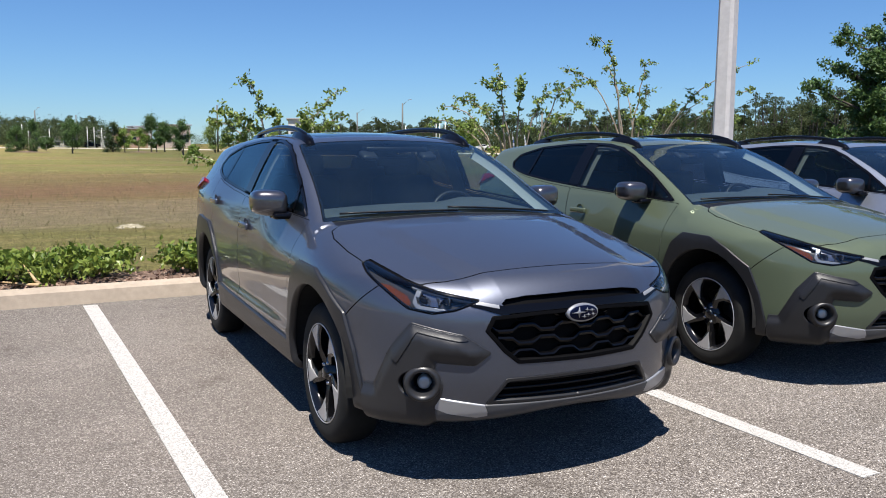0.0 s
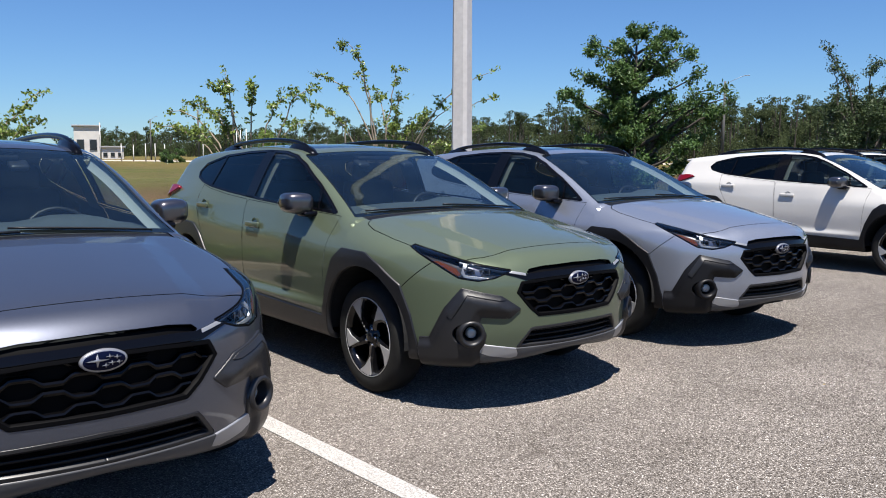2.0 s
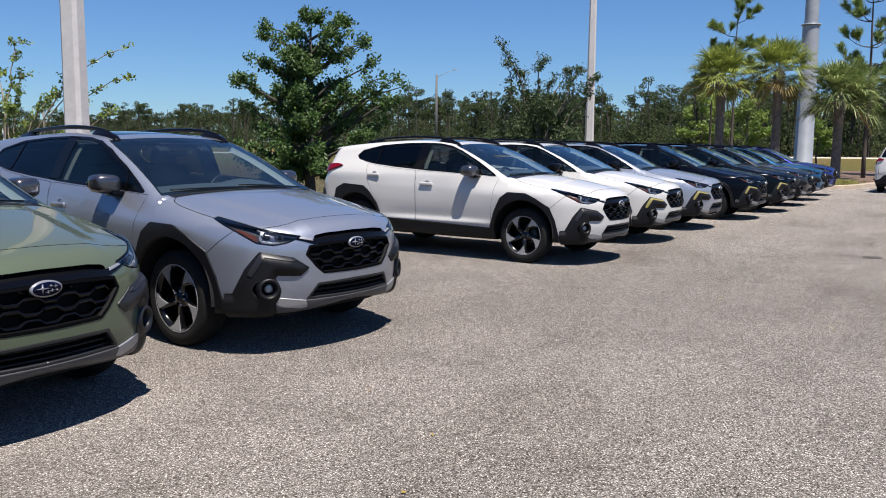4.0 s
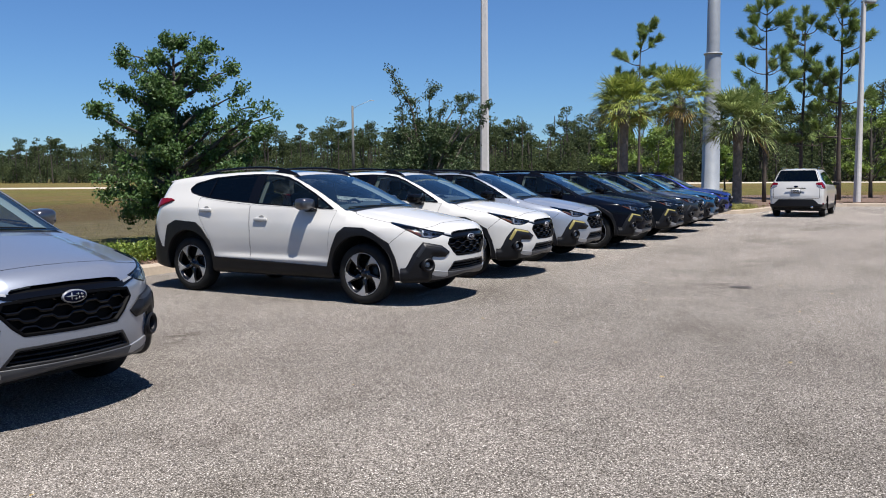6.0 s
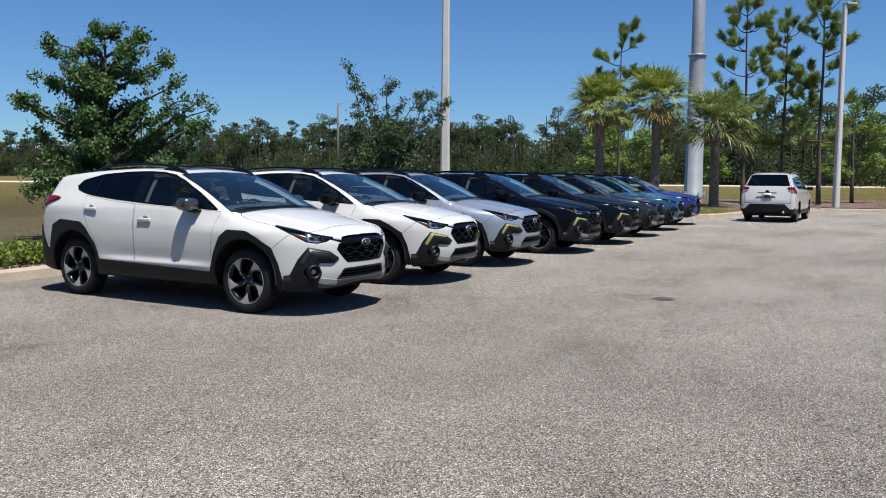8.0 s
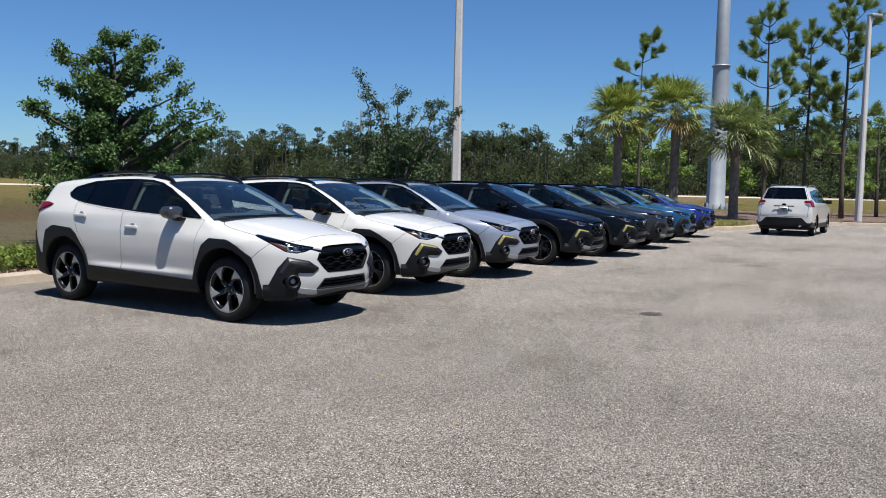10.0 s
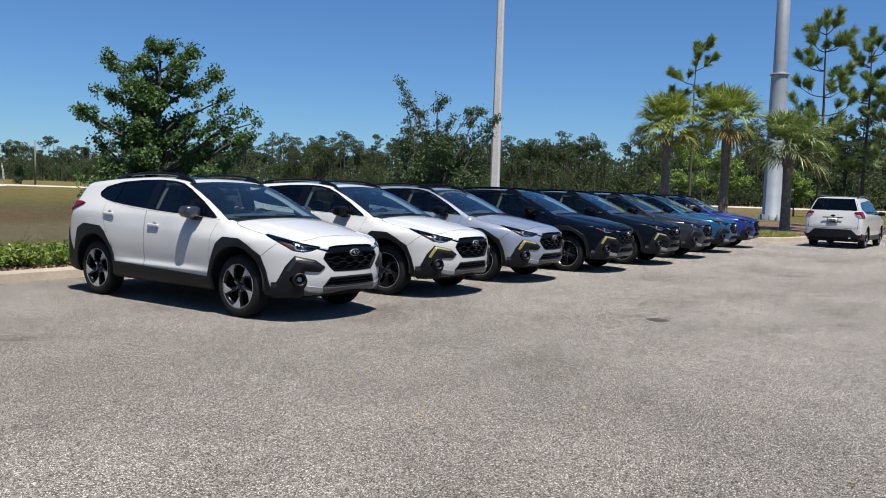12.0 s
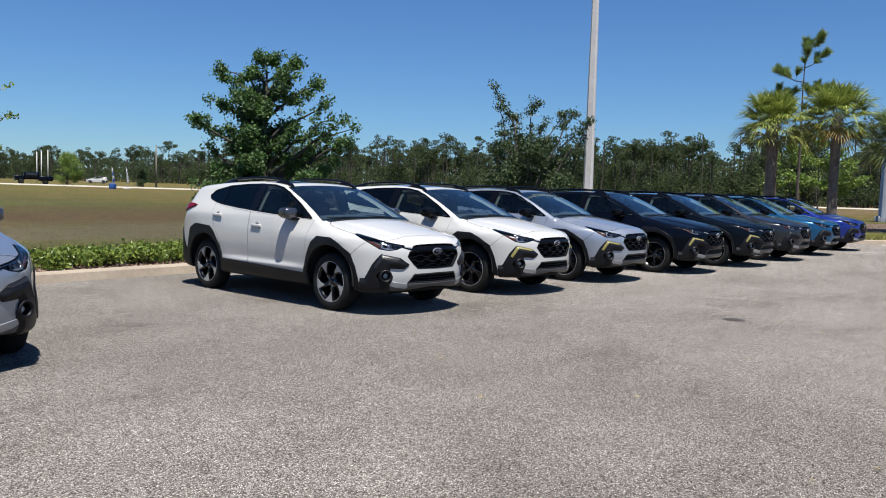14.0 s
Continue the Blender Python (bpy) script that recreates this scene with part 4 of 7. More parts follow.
def build_wheel(car, hx, sg):
    """Tyre, rim ring, five broad machined blades on black spokes, lugs and hub cap."""
    w = empty_part("wheel", car)
    w.matrix_basis = Matrix.Translation((hx, 0, HUB))
    yo = 0.858
    Y = lambda s: sg * (yo - s)
    prof = [(0.240, 0.012), (0.252, 0.004), (0.285, 0.0), (0.314, 0.006), (0.332, 0.020), (0.341, 0.040), (0.3455, 0.07), (0.346, 0.11), (0.3455, 0.15), (0.341, 0.19), (0.330, 0.215), (0.30, 0.226), (0.240, 0.215)]
    v, f = revolve([(r, s * 0.88) for r, s in prof], 56)
    v = [(x, sg * (yo - y), z) for x, y, z in v]
    part("tyre", (v, f), M_rubber, w)
    ringp = [(0.246, 0.014), (0.246, 0.006), (0.238, 0.005), (0.233, 0.014), (0.214, 0.022), (0.211, 0.04), (0.209, 0.10), (0.206, 0.19)]
    v, f = revolve(ringp, 48)
    part("rim", ([(x, sg * (yo - y), z) for x, y, z in v], f), M_rimblack, w)
    v, f = revolve([(0.2445, 0.010), (0.243, 0.003), (0.239, 0.0025), (0.236, 0.010)], 48)
    part("rim_edge", ([(x, sg * (yo - y), z) for x, y, z in v], f), M_rim, w)
    v, f = revolve([(0.04, 0.12), (0.158, 0.12), (0.158, 0.14)], 36)
    part("brake_disc", ([(x, sg * (yo - y), z) for x, y, z in v], f), M_disc, w)
    v, f = revolve([(0.0, 0.16), (0.212, 0.16)], 36)
    part("wheel_back", ([(x, sg * (yo - y), z) for x, y, z in v], f), M_under, w)
    for k in range(5):
        a0 = math.radians((56 if sg < 0 else 124) + 72 * k)
        def at(r, deg, s):
            t = a0 + math.radians(deg) * sg
            return (r * math.cos(t), Y(s), r * math.sin(t))
        # black spoke with a raised ridge, then a second thin arm that frames the window
        rows = [(0.050, -34, 30, 0.036), (0.085, -22, 15, 0.028), (0.125, -15, 7, 0.022), (0.175, -10, 16, 0.018), (0.236, -9, 30, 0.016)]
        vs, fs = [], []
        for r, l, h, s in rows:
            m = l + (h - l) * 0.35
            vs += [at(r, l, s + 0.055), at(r, l, s + 0.004), at(r, m, s - 0.004), at(r, h, s + 0.004), at(r, h, s + 0.055)]
        for i in range(len(rows) - 1):
            for j in range(4):
                fs.append((i * 5 + j, i * 5 + j + 1, i * 5 + j + 6, i * 5 + j + 5))
        part("spoke", (vs, fs), M_rimblack, w, smooth=False)
        # machined blade: one edge radial, a broad foot at the rim, a point halfway to the hub
        face = [(0.122, -4), (0.180, -4.5), (0.2375, -5), (0.2385, 4), (0.2385, 13), (0.236, 24), (0.190, 13), (0.150, 4.5)]
        top = [at(r, d, 0.0085 + 0.08 * max(0, 0.21 - r)) for r, d in face]
        bot = [at(r, d, 0.026 + 0.08 * max(0, 0.21 - r)) for r, d in face]
        n = len(face)
        fs = [tuple(range(n))] + [(i, (i + 1) % n, n + (i + 1) % n, n + i) for i in range(n)]
        bl = part("blade", (top + bot, fs), M_rim, w, smooth=False)
        bl.material_slots[0].link = "OBJECT"
        bl.material_slots[0].material = M_rim
        t = a0 + math.radians(15)
        lug = revolve([(0.0, 0.016), (0.008, 0.016), (0.0095, 0.03)], 8)
        part("lug_nut", ([(x + 0.052 * math.cos(t), sg * (yo - y - 0.008), z + 0.052 * math.sin(t)) for x, y, z in lug[0]], lug[1]), M_lug, w)
    v, f = revolve([(0.0, 0.014), (0.026, 0.015), (0.031, 0.020), (0.034, 0.032), (0.075, 0.036), (0.078, 0.06)], 28)
    part("hub_cap", ([(x, sg * (yo - y), z) for x, y, z in v], f), M_rimblack, w)


crossover = build_car()


def park(label, colour, x, y, yaw, accent=None, cap=None, blades=None, first=False, clad=None):
    m = pose(x, y, 0, 0, 0, yaw)
    c = crossover if first else copy_thing(crossover, m)
    c.matrix_basis = m
    tagged(c, label, "car", "parked crossovers")
    for o in c.children_recursive:
        kind = o.name.split(".")[0]
        if o.type == "MESH" and o.material_slots and o.material_slots[0].link == "OBJECT":
            o.material_slots[0].material = (cap or M_gunmetal) if kind == "mirror_cap" else (blades or M_rim) if kind == "blade" else colour
        swap = clad if kind in ("bumper_cladding", "wheel_arch_cladding", "sill_cladding", "accent_strip", "fog_lamp") else None
        if kind == "accent_strip" and accent:
            swap = accent
        if swap:
            o.material_slots[0].link = "OBJECT"
            o.material_slots[0].material = swap
    return c


park("silver crossover with black plastic cladding, parked on asphalt", P_silver, 7.510, 5.242, -95.68)
park("matte green crossover with black cladding beside the graphite one", P_green, 4.973, 5.263, -92.02, clad=M_claddark)
park("white crossover with black cladding and machined wheels", P_white, 12.770, 5.094, -93.67)
park("white crossover with yellow accents on black cladding", P_white, 15.453, 5.124, -91.12, M_yellow, M_gloss, M_rimblack)
park("pale silver crossover with yellow accents on cladding", P_ice, 18.031, 5.062, -91.25, M_yellow, M_gloss, M_rimblack)
park("black crossover with yellow accents on cladding", P_black, 20.8, 4.75, -90, M_yellow, M_gloss, M_rimblack)
park("dark crossover with yellow accents on cladding", P_black2, 23.4, 4.55, -90, M_yellow, M_gloss, M_rimblack)
park("dark grey metallic crossover with black roof rails", P_grey, 26.1, 4.5, -90, None, M_gloss)
park("teal blue crossover parked in the row", P_teal, 29.0, 4.5, -90, None, M_gloss)
park("bright blue crossover at the end of the row", P_blue, 32.2, 4.5, -90, None, M_gloss)
park("graphite grey metallic crossover with matching mirror caps", P_graphite, 2.179, 5.035, -91.31, first=True, clad=M_cladgrey)

# ---- the white wagon parked nose-in beyond the row ----
suv_w = curve_of([(0.10, 0.80), (0.30, 0.88), (0.60, 0.90), (0.85, 0.905), (1.02, 0.895), (1.12, 0.865), (1.23, 0.80), (1.42, 0.715), (1.62, 0.625), (1.8, 0.53)])
suv_t = curve_of([(-2.6, 0.6), (-2.30, 0.95), (-2.24, 1.10), (-2.12, 1.40), (-2.02, 1.60), (-1.9, 1.655), (-1.0, 1.70), (-0.3, 1.70), (0.2, 1.63), (0.6, 1.42), (1.0, 1.15), (1.15, 1.08), (1.8, 1.0), (2.2, 0.88), (2.6, 0.7)])


def suv_f(x, y, z):
    ay = np.abs(y)
    slope = (suv_t(x + 0.01) - suv_t(x - 0.01)) / 0.02
    top = (z - suv_t(x) + 0.07 * ay * ay) / np.sqrt(1 + slope * slope)
    w = suv_w(z) - 0.09 * np.clip((x - 1.3) / 1.0, 0, 2) ** 2 - 0.07 * np.clip((-1.4 - x) / 1.0, 0, 2) ** 2
    f = smax(ay - w, top, 0.09)
    f = smax(f, x - (2.30 - 0.3 * ay * ay - 0.3 * np.clip(z - 0.75, 0, 1)), 0.09)
    f = smax(f, -x - (2.32 - 0.12 * ay * ay - 0.10 * np.clip(z - 0.75, 0, 1)), 0.10)
    return smax(f, 0.26 + 0.09 * np.clip((-1.65 - x) / 0.5, 0, 1) - z, 0.05)


def build_suv():
    c = empty("wagon_car", "white wagon seen from behind, dark rear window", "car")
    h = skin_of(suv_f, (-2.5, -0.12, 0.1), (2.5, 1.06, 1.86), 0.04).clip(lambda v: -v[:, 1] - 1e-6)
    h = h.clip(lambda v: -np.maximum(np.minimum(np.hypot(v[:, 0] - AXLE, v[:, 2] - HUB), np.hypot(v[:, 0] + AXLE, v[:, 2] - HUB)) - 0.40, 0.5 - ax(v)))
    side_p = [(0.95, 1.09), (-1.55, 1.13), (-1.85, 1.30), (-1.70, 1.50), (-0.2, 1.58), (0.15, 1.54), (0.6, 1.32)]
    for name, fld, m, out in (("side_window", lambda v: np.maximum(poly_sd(v[:, 0], v[:, 2], side_p), 0.4 - ax(v)), M_privacy, -0.003),
                              ("rear_window", lambda v: np.maximum.reduce([v[:, 0] + 1.95, v[:, 2] - 1.625, 1.235 - v[:, 2], ax(v) - (0.70 - 0.36 * (v[:, 2] - 1.235))]), M_privacy, -0.002),
                              ("windscreen", lambda v: np.maximum.reduce([0.25 - v[:, 0], v[:, 0] - 1.02, 1.1 - v[:, 2], ax(v) - (suv_w(v[:, 2]) - 0.06)]), M_ws, -0.002),
                              ("tail_lamp", lambda v: np.maximum.reduce([poly_sd(ax(v), v[:, 2], [(0.60, 1.130), (0.62, 1.190), (0.98, 1.225), (0.98, 0.99), (0.84, 1.00), (0.78, 1.115)]), v[:, 0] + 1.90]), M_tail, 0.008),
                              ("reversing_lamp", lambda v: np.maximum.reduce([poly_sd(ax(v), v[:, 2], [(0.58, 1.118), (0.755, 1.108), (0.815, 1.015), (0.98, 0.99), (0.98, 0.965), (0.72, 1.01)]), v[:, 0] + 1.90]), M_drl, 0.006),
                              ("bumper_cladding", lambda v: np.maximum.reduce([v[:, 2] - 0.625 + 0.17 * np.clip((ax(v) - 0.56) / 0.16, 0, 1), v[:, 0] + 1.75]), M_plastic, 0.008),
                              ("sill_cladding", lambda v: np.maximum.reduce([v[:, 2] - 0.42, 0.6 - ax(v)]), M_plastic, 0.008)):
        ins, h, _ = h.split(fld, 0.0)
        if name in ("tail_lamp", "side_window", "reversing_lamp"):
            for q in (ins, ins.flip()):
                part(name, q.shell(out, 0.01) if out > 0 else q.moved(out).data(), m, c)
        else:
            q = ins.both()
            part(name, q.shell(out, 0.01) if out > 0 else q.moved(out).data(), m, c)
    gate, h, seam = h.split(lambda v: np.maximum.reduce([v[:, 0] + 1.98, 0.66 - v[:, 2], v[:, 2] - 1.60, ax(v) - 0.74 + 0.35 * np.clip(v[:, 2] - 1.2, 0, 1)]), 0.006)
    part("tailgate", gate.both().data(), P_white, c)
    part("tailgate_seam", seam.both().moved(-0.006).data(), M_gap, c)
    part("garnish", box_bm((0.03, 0.62, 0.035), (-2.318, 0, 1.005), 0.01), M_plastic, c)
    part("body", h.both().data(), P_white, c)
    part("floor_pan", box_bm((4.2, 1.5, 0.4), (0, 0, 0.42), 0.05), M_under, c)
    part("seat_row", box_bm((0.3, 1.2, 0.6), (-0.9, 0, 1.0), 0.1), M_seat, c)
    pl = part("number_plate", box_bm((0.02, 0.32, 0.17), (-2.325, 0, 0.92), 0.006), M_gap, c)
    part("plate_field", box_bm((0.006, 0.29, 0.14), (-2.337, 0, 0.92), 0), mat("plate_white", (0.6, 0.6, 0.6), 0.6), pl)
    for k in range(2):
        part("plate_bar", box_bm((0.004, 0.20, 0.03), (-2.342, 0, 0.925 - 0.05 * k), 0), M_gap, pl)
    part("badge", slab([(0.07 * math.cos(a), 0.035 * math.sin(a)) for a in np.linspace(0, 6.283, 18, endpoint=False)], 0.012, lambda u, v, w: (-2.300 - w, -u, 1.06 + v), 0.003), M_badge, c)
    for sg in (-1, 1):
        part("roof_rail", tube([(x, sg * 0.60, 1.665 - 0.05 * abs((x + 0.8) / 0.9) ** 4 + 0.055) for x in np.linspace(-1.75, 0.1, 12)], 0.02, 6), M_gloss, c)
        part("door_mirror", box_bm((0.12, 0.22, 0.14), (0.60, sg * 0.98, 1.14), 0.05, None, 3), M_plastic, c)
        part("reflector", box_bm((0.02, 0.18, 0.05), (-2.19, sg * 0.80, 0.47), 0.008), M_tail, c)
    part("exhaust_tip", tube([(-2.30, -0.52, 0.36), (-1.9, -0.52, 0.36)], 0.04, 12), M_chrome, c)
    for hx in (AXLE, -AXLE):
        for sg in (-1, 1):
            build_wheel(c, hx, sg)
    for x in (AXLE, -AXLE):
        n = 20
        for sg in (-1, 1):
            vs = [(x + 0.41 * math.cos(a), sg * yy, HUB + 0.41 * math.sin(a)) for yy in (0.87, 0.5) for a in [math.pi * (-0.1 + 1.2 * i / n) for i in range(n + 1)]]
            part("arch_liner", (vs, [(i, i + 1, n + 2 + i, n + 1 + i) for i in range(n)]), M_under, c, smooth=False)
    return c


suv = build_suv()
suv.matrix_basis = pose(37.2, 0.25, 0, 0, 0, -5.0)

# ---- the lot and the land ----
def rise(d):
    """The field climbs very gently away from the lot."""
    return 0.004 * max(0.0, d - 28)


def land_z(x, y):
    return 0.10 + rise(math.hypot(x - 6, y))


def wobbled(m, value, noise, k):
    n = node(m, "ShaderNodeMath")
    n.operation = "MULTIPLY_ADD"
    n.inputs[1].default_value = k
    m.node_tree.links.new(noise, n.inputs[0])
    m.node_tree.links.new(value, n.inputs[2])
    return n.outputs[0]


def asphalt_material():
    m = mat("asphalt", (0.2, 0.19, 0.18), 0.95, 0.0, 0.04)
    vec = coords(m)
    vor = node(m, "ShaderNodeTexVoronoi", Scale=146.0)
    m.node_tree.links.new(vec, vor.inputs["Vector"])
    sep = m.node_tree.nodes.new("ShaderNodeSeparateColor")
    m.node_tree.links.new(vor.outputs["Color"], sep.inputs[0])
    stones = ramp(m, sep.outputs[0], [(0.0, (0.040, 0.037, 0.034)), (0.18, (0.095, 0.089, 0.083)), (0.42, (0.180, 0.169, 0.158)), (0.80, (0.262, 0.247, 0.232)), (0.94, (0.39, 0.37, 0.35)), (1.0, (0.60, 0.58, 0.55))])
    joints = ramp(m, vor.outputs["Distance"], [(0.22, (1.08, 1.08, 1.08)), (0.70, (0.34, 0.33, 0.32))])
    c = mix(m, 1.0, stones, joints, "MULTIPLY")
    sx = m.node_tree.nodes.new("ShaderNodeSeparateXYZ")
    m.node_tree.links.new(vec, sx.inputs[0])
    stall = node(m, "ShaderNodeMapRange")
    stall.inputs[1].default_value, stall.inputs[2].default_value, stall.inputs[3].default_value, stall.inputs[4].default_value = 1.5, 5.0, 0.0, 0.5
    m.node_tree.links.new(wobbled(m, sx.outputs[1], noise_of(m, vec, 0.5, 4, 0.6), 2.0), stall.inputs[0])
    west = node(m, "ShaderNodeMapRange")
    west.inputs[1].default_value, west.inputs[2].default_value, west.inputs[3].default_value, west.inputs[4].default_value = 3.0, 10.0, 1.0, 0.1
    m.node_tree.links.new(wobbled(m, sx.outputs[0], noise_of(m, vec, 0.4, 4, 0.6), 2.0), west.inputs[0])
    both = node(m, "ShaderNodeMath")
    both.operation = "MULTIPLY"
    m.node_tree.links.new(stall.outputs[0], both.inputs[0])
    m.node_tree.links.new(west.outputs[0], both.inputs[1])
    c = mix(m, both.outputs[0], c, (0.116, 0.104, 0.095))
    c = mix(m, 1.0, c, ramp(m, noise_of(m, vec, 0.22, 4, 0.6), [(0.30, (1.16, 1.12, 1.09)), (0.62, (1.58, 1.54, 1.50))]), "MULTIPLY")
    c = mix(m, 1.0, c, ramp(m, noise_of(m, vec, 1.3, 5, 0.65), [(0.28, (0.70, 0.69, 0.68)), (0.40, (0.95, 0.95, 0.95)), (0.7, (1.08, 1.08, 1.08))]), "MULTIPLY")
    c = mix(m, 1.0, c, ramp(m, noise_of(m, vec, 14, 4, 0.7), [(0.3, (0.92, 0.92, 0.92)), (0.7, (1.07, 1.07, 1.07))]), "MULTIPLY")
    st = node(m, "ShaderNodeMapping", Scale=(0.30, 0.75, 1.0), Rotation=(0, 0, 0.5))
    m.node_tree.links.new(vec, st.inputs["Vector"])
    c = mix(m, 1.0, c, ramp(m, noise_of(m, st.outputs[0], 0.9, 6, 0.62), [(0.34, (0.80, 0.79, 0.78)), (0.46, (0.98, 0.98, 0.98)), (0.62, (1.06, 1.05, 1.05))]), "MULTIPLY")
    c = mix(m, ramp(m, noise_of(m, st.outputs[0], 3.1, 4, 0.55), [(0.69, (0, 0, 0)), (0.76, (0.45, 0.45, 0.45))]), c, (0.085, 0.078, 0.070))
    # sunlight thrown back by far ground, painted in: lightens with x, one darker patch
    far_glow = node(m, "ShaderNodeMapRange")
    far_glow.inputs[1].default_value, far_glow.inputs[2].default_value = -4.0, 40.0
    m.node_tree.links.new(wobbled(m, sx.outputs[0], noise_of(m, vec, 0.15, 4, 0.6), 10.0), far_glow.inputs[0])
    c = mix(m, 1.0, c, ramp(m, far_glow.outputs[0], [(0.14, (0.78, 0.78, 0.78)), (0.30, (0.97, 0.97, 0.97)), (0.42, (0.88, 0.88, 0.88)), (0.60, (1.12, 1.12, 1.11)), (1.0, (1.36, 1.35, 1.34))]), "MULTIPLY")
    base(m, c)
    bump(m, vor.outputs["Distance"], 0.6, -0.006)
    m.node_tree.nodes["Principled BSDF"].inputs["Diffuse Roughness"].default_value = 1.0
    return m


def field_material():
    m = mat("field_grass", (0.12, 0.13, 0.03), 0.95, 0.0, 0.1)
    vec = coords(m)
    mp = node(m, "ShaderNodeMapping", Scale=(0.35, 1.0, 1.0), Rotation=(0, 0, 0.25))
    m.node_tree.links.new(vec, mp.inputs["Vector"])
    far = mp.outputs[0]
    c = mix(m, ramp(m, noise_of(m, far, 0.07, 4, 0.6), [(0.42, (0, 0, 0)), (0.56, (1, 1, 1))]), (0.122, 0.132, 0.047), (0.140, 0.122, 0.055))
    c = mix(m, ramp(m, noise_of(m, far, 0.19, 3, 0.6), [(0.50, (0, 0, 0)), (0.66, (1, 1, 1))]), c, (0.105, 0.125, 0.034))
    c = mix(m, ramp(m, noise_of(m, far, 0.9, 5, 0.7), [(0.52, (0, 0, 0)), (0.75, (0.7, 0.7, 0.7))]), c, (0.25, 0.21, 0.11))
    c = mix(m, 1.0, c, ramp(m, noise_of(m, vec, 9, 5, 0.75), [(0.3, (0.62, 0.62, 0.6)), (0.7, (1.35, 1.35, 1.3))]), "MULTIPLY")
    sx = m.node_tree.nodes.new("ShaderNodeSeparateXYZ")
    wob = node(m, "ShaderNodeMath")
    wob.operation = "MULTIPLY_ADD"
    wob.inputs[1].default_value = 16.0
    m.node_tree.links.new(vec, sx.inputs[0])
    m.node_tree.links.new(noise_of(m, far, 0.12, 4), wob.inputs[0])
    m.node_tree.links.new(sx.outputs[1], wob.inputs[2])
    mr = node(m, "ShaderNodeMapRange")
    mr.inputs[1].default_value, mr.inputs[2].default_value = 20.0, 70.0
    m.node_tree.links.new(wob.outputs[0], mr.inputs[0])
    weeds = ramp(m, mr.outputs[0], [(0.14, (0, 0, 0)), (0.27, (0.85, 0.85, 0.85)), (0.40, (0.65, 0.65, 0.65)), (0.55, (0, 0, 0))])
    c = mix(m, weeds, c, (0.128, 0.086, 0.050))
    near = node(m, "ShaderNodeMapRange")
    near.inputs[1].default_value, near.inputs[2].default_value = 10.0, 30.0
    m.node_tree.links.new(wobbled(m, sx.outputs[1], noise_of(m, far, 0.35, 4, 0.65), 7.0), near.inputs[0])
    straw = ramp(m, near.outputs[0], [(0.34, (0, 0, 0)), (0.46, (0.6, 0.6, 0.6)), (0.66, (0.5, 0.5, 0.5)), (0.82, (0, 0, 0))])
    c = mix(m, straw, c, (0.172, 0.148, 0.104))
    gx = node(m, "ShaderNodeMapRange")
    gx.inputs[1].default_value, gx.inputs[2].default_value = -6.0, 60.0
    m.node_tree.links.new(wobbled(m, sx.outputs[0], noise_of(m, vec, 0.08, 3), 14.0), gx.inputs[0])
    c = mix(m, 1.0, c, ramp(m, gx.outputs[0], [(0.24, (1.72, 1.50, 1.56)), (0.42, (1.02, 0.98, 0.98)), (0.62, (0.84, 0.82, 0.80)), (0.76, (1.02, 0.86, 0.82))]), "MULTIPLY")
    c = mix(m, 1.0, c, ramp(m, noise_of(m, vec, 2.5, 5, 0.75), [(0.3, (0.75, 0.75, 0.75)), (0.7, (1.25, 1.25, 1.25))]), "MULTIPLY")
    base(m, c)
    bump(m, noise_of(m, vec, 12, 5, 0.8), 1.0, 0.15)
    return m


M_asphalt = asphalt_material()
M_field = field_material()


def line_material():
    m = mat("line_paint", (0.72, 0.71, 0.68), 0.75)
    vec = coords(m)
    c = mix(m, ramp(m, noise_of(m, vec, 120, 3, 0.8), [(0.47, (0, 0, 0)), (0.60, (1, 1, 1))]), (0.46, 0.445, 0.42), (0.20, 0.185, 0.17))
    c = mix(m, ramp(m, noise_of(m, vec, 5, 4), [(0.45, (0, 0, 0)), (0.8, (0.6, 0.6, 0.6))]), c, (0.36, 0.345, 0.32))
    base(m, c)
    bump(m, noise_of(m, vec, 110, 3), 0.5, 0.004)
    return m


M_line = line_material()
M_kerb = varied("kerb_concrete", (0.38, 0.315, 0.245), (0.31, 0.255, 0.198), 1.3, 0.9, 0.12, 0.4, 90)
M_mulch = varied("bark_mulch", (0.085, 0.048, 0.032), (0.155, 0.105, 0.078), 9, 0.95, 0.4, 0.8, 50)
M_chip = varied("bark_chip", (0.17, 0.095, 0.065), (0.36, 0.26, 0.20), 14, 0.9)
M_strip = varied("pale_road", (0.48, 0.43, 0.35), (0.40, 0.36, 0.30), 0.3, 0.9)
M_pole = varied("pale_concrete", (0.53, 0.505, 0.49), (0.48, 0.46, 0.445), 0.9, 0.85, 0.10, 0.15, 80)
M_steel = varied("galvanised_steel", (0.34, 0.36, 0.385), (0.29, 0.31, 0.335), 1.2, 0.5, 0.1, metal=0.3)
M_darksteel = mat("weathered_pole", (0.10, 0.10, 0.095), 0.7)

KERB = [(-70, 7.2), (-20, 7.85), (0, 8.06), (12, 8.26), (28, 8.40), (34.6, 8.40), (35.6, 8.0), (36.1, 7.0), (36.4, 4.0), (36.9, 2.9), (37.8, 2.25), (39.2, 1.95), (42.0, 1.5), (45.5, 0.3), (46.8, -1.2), (47.6, -6), (50, -70)]


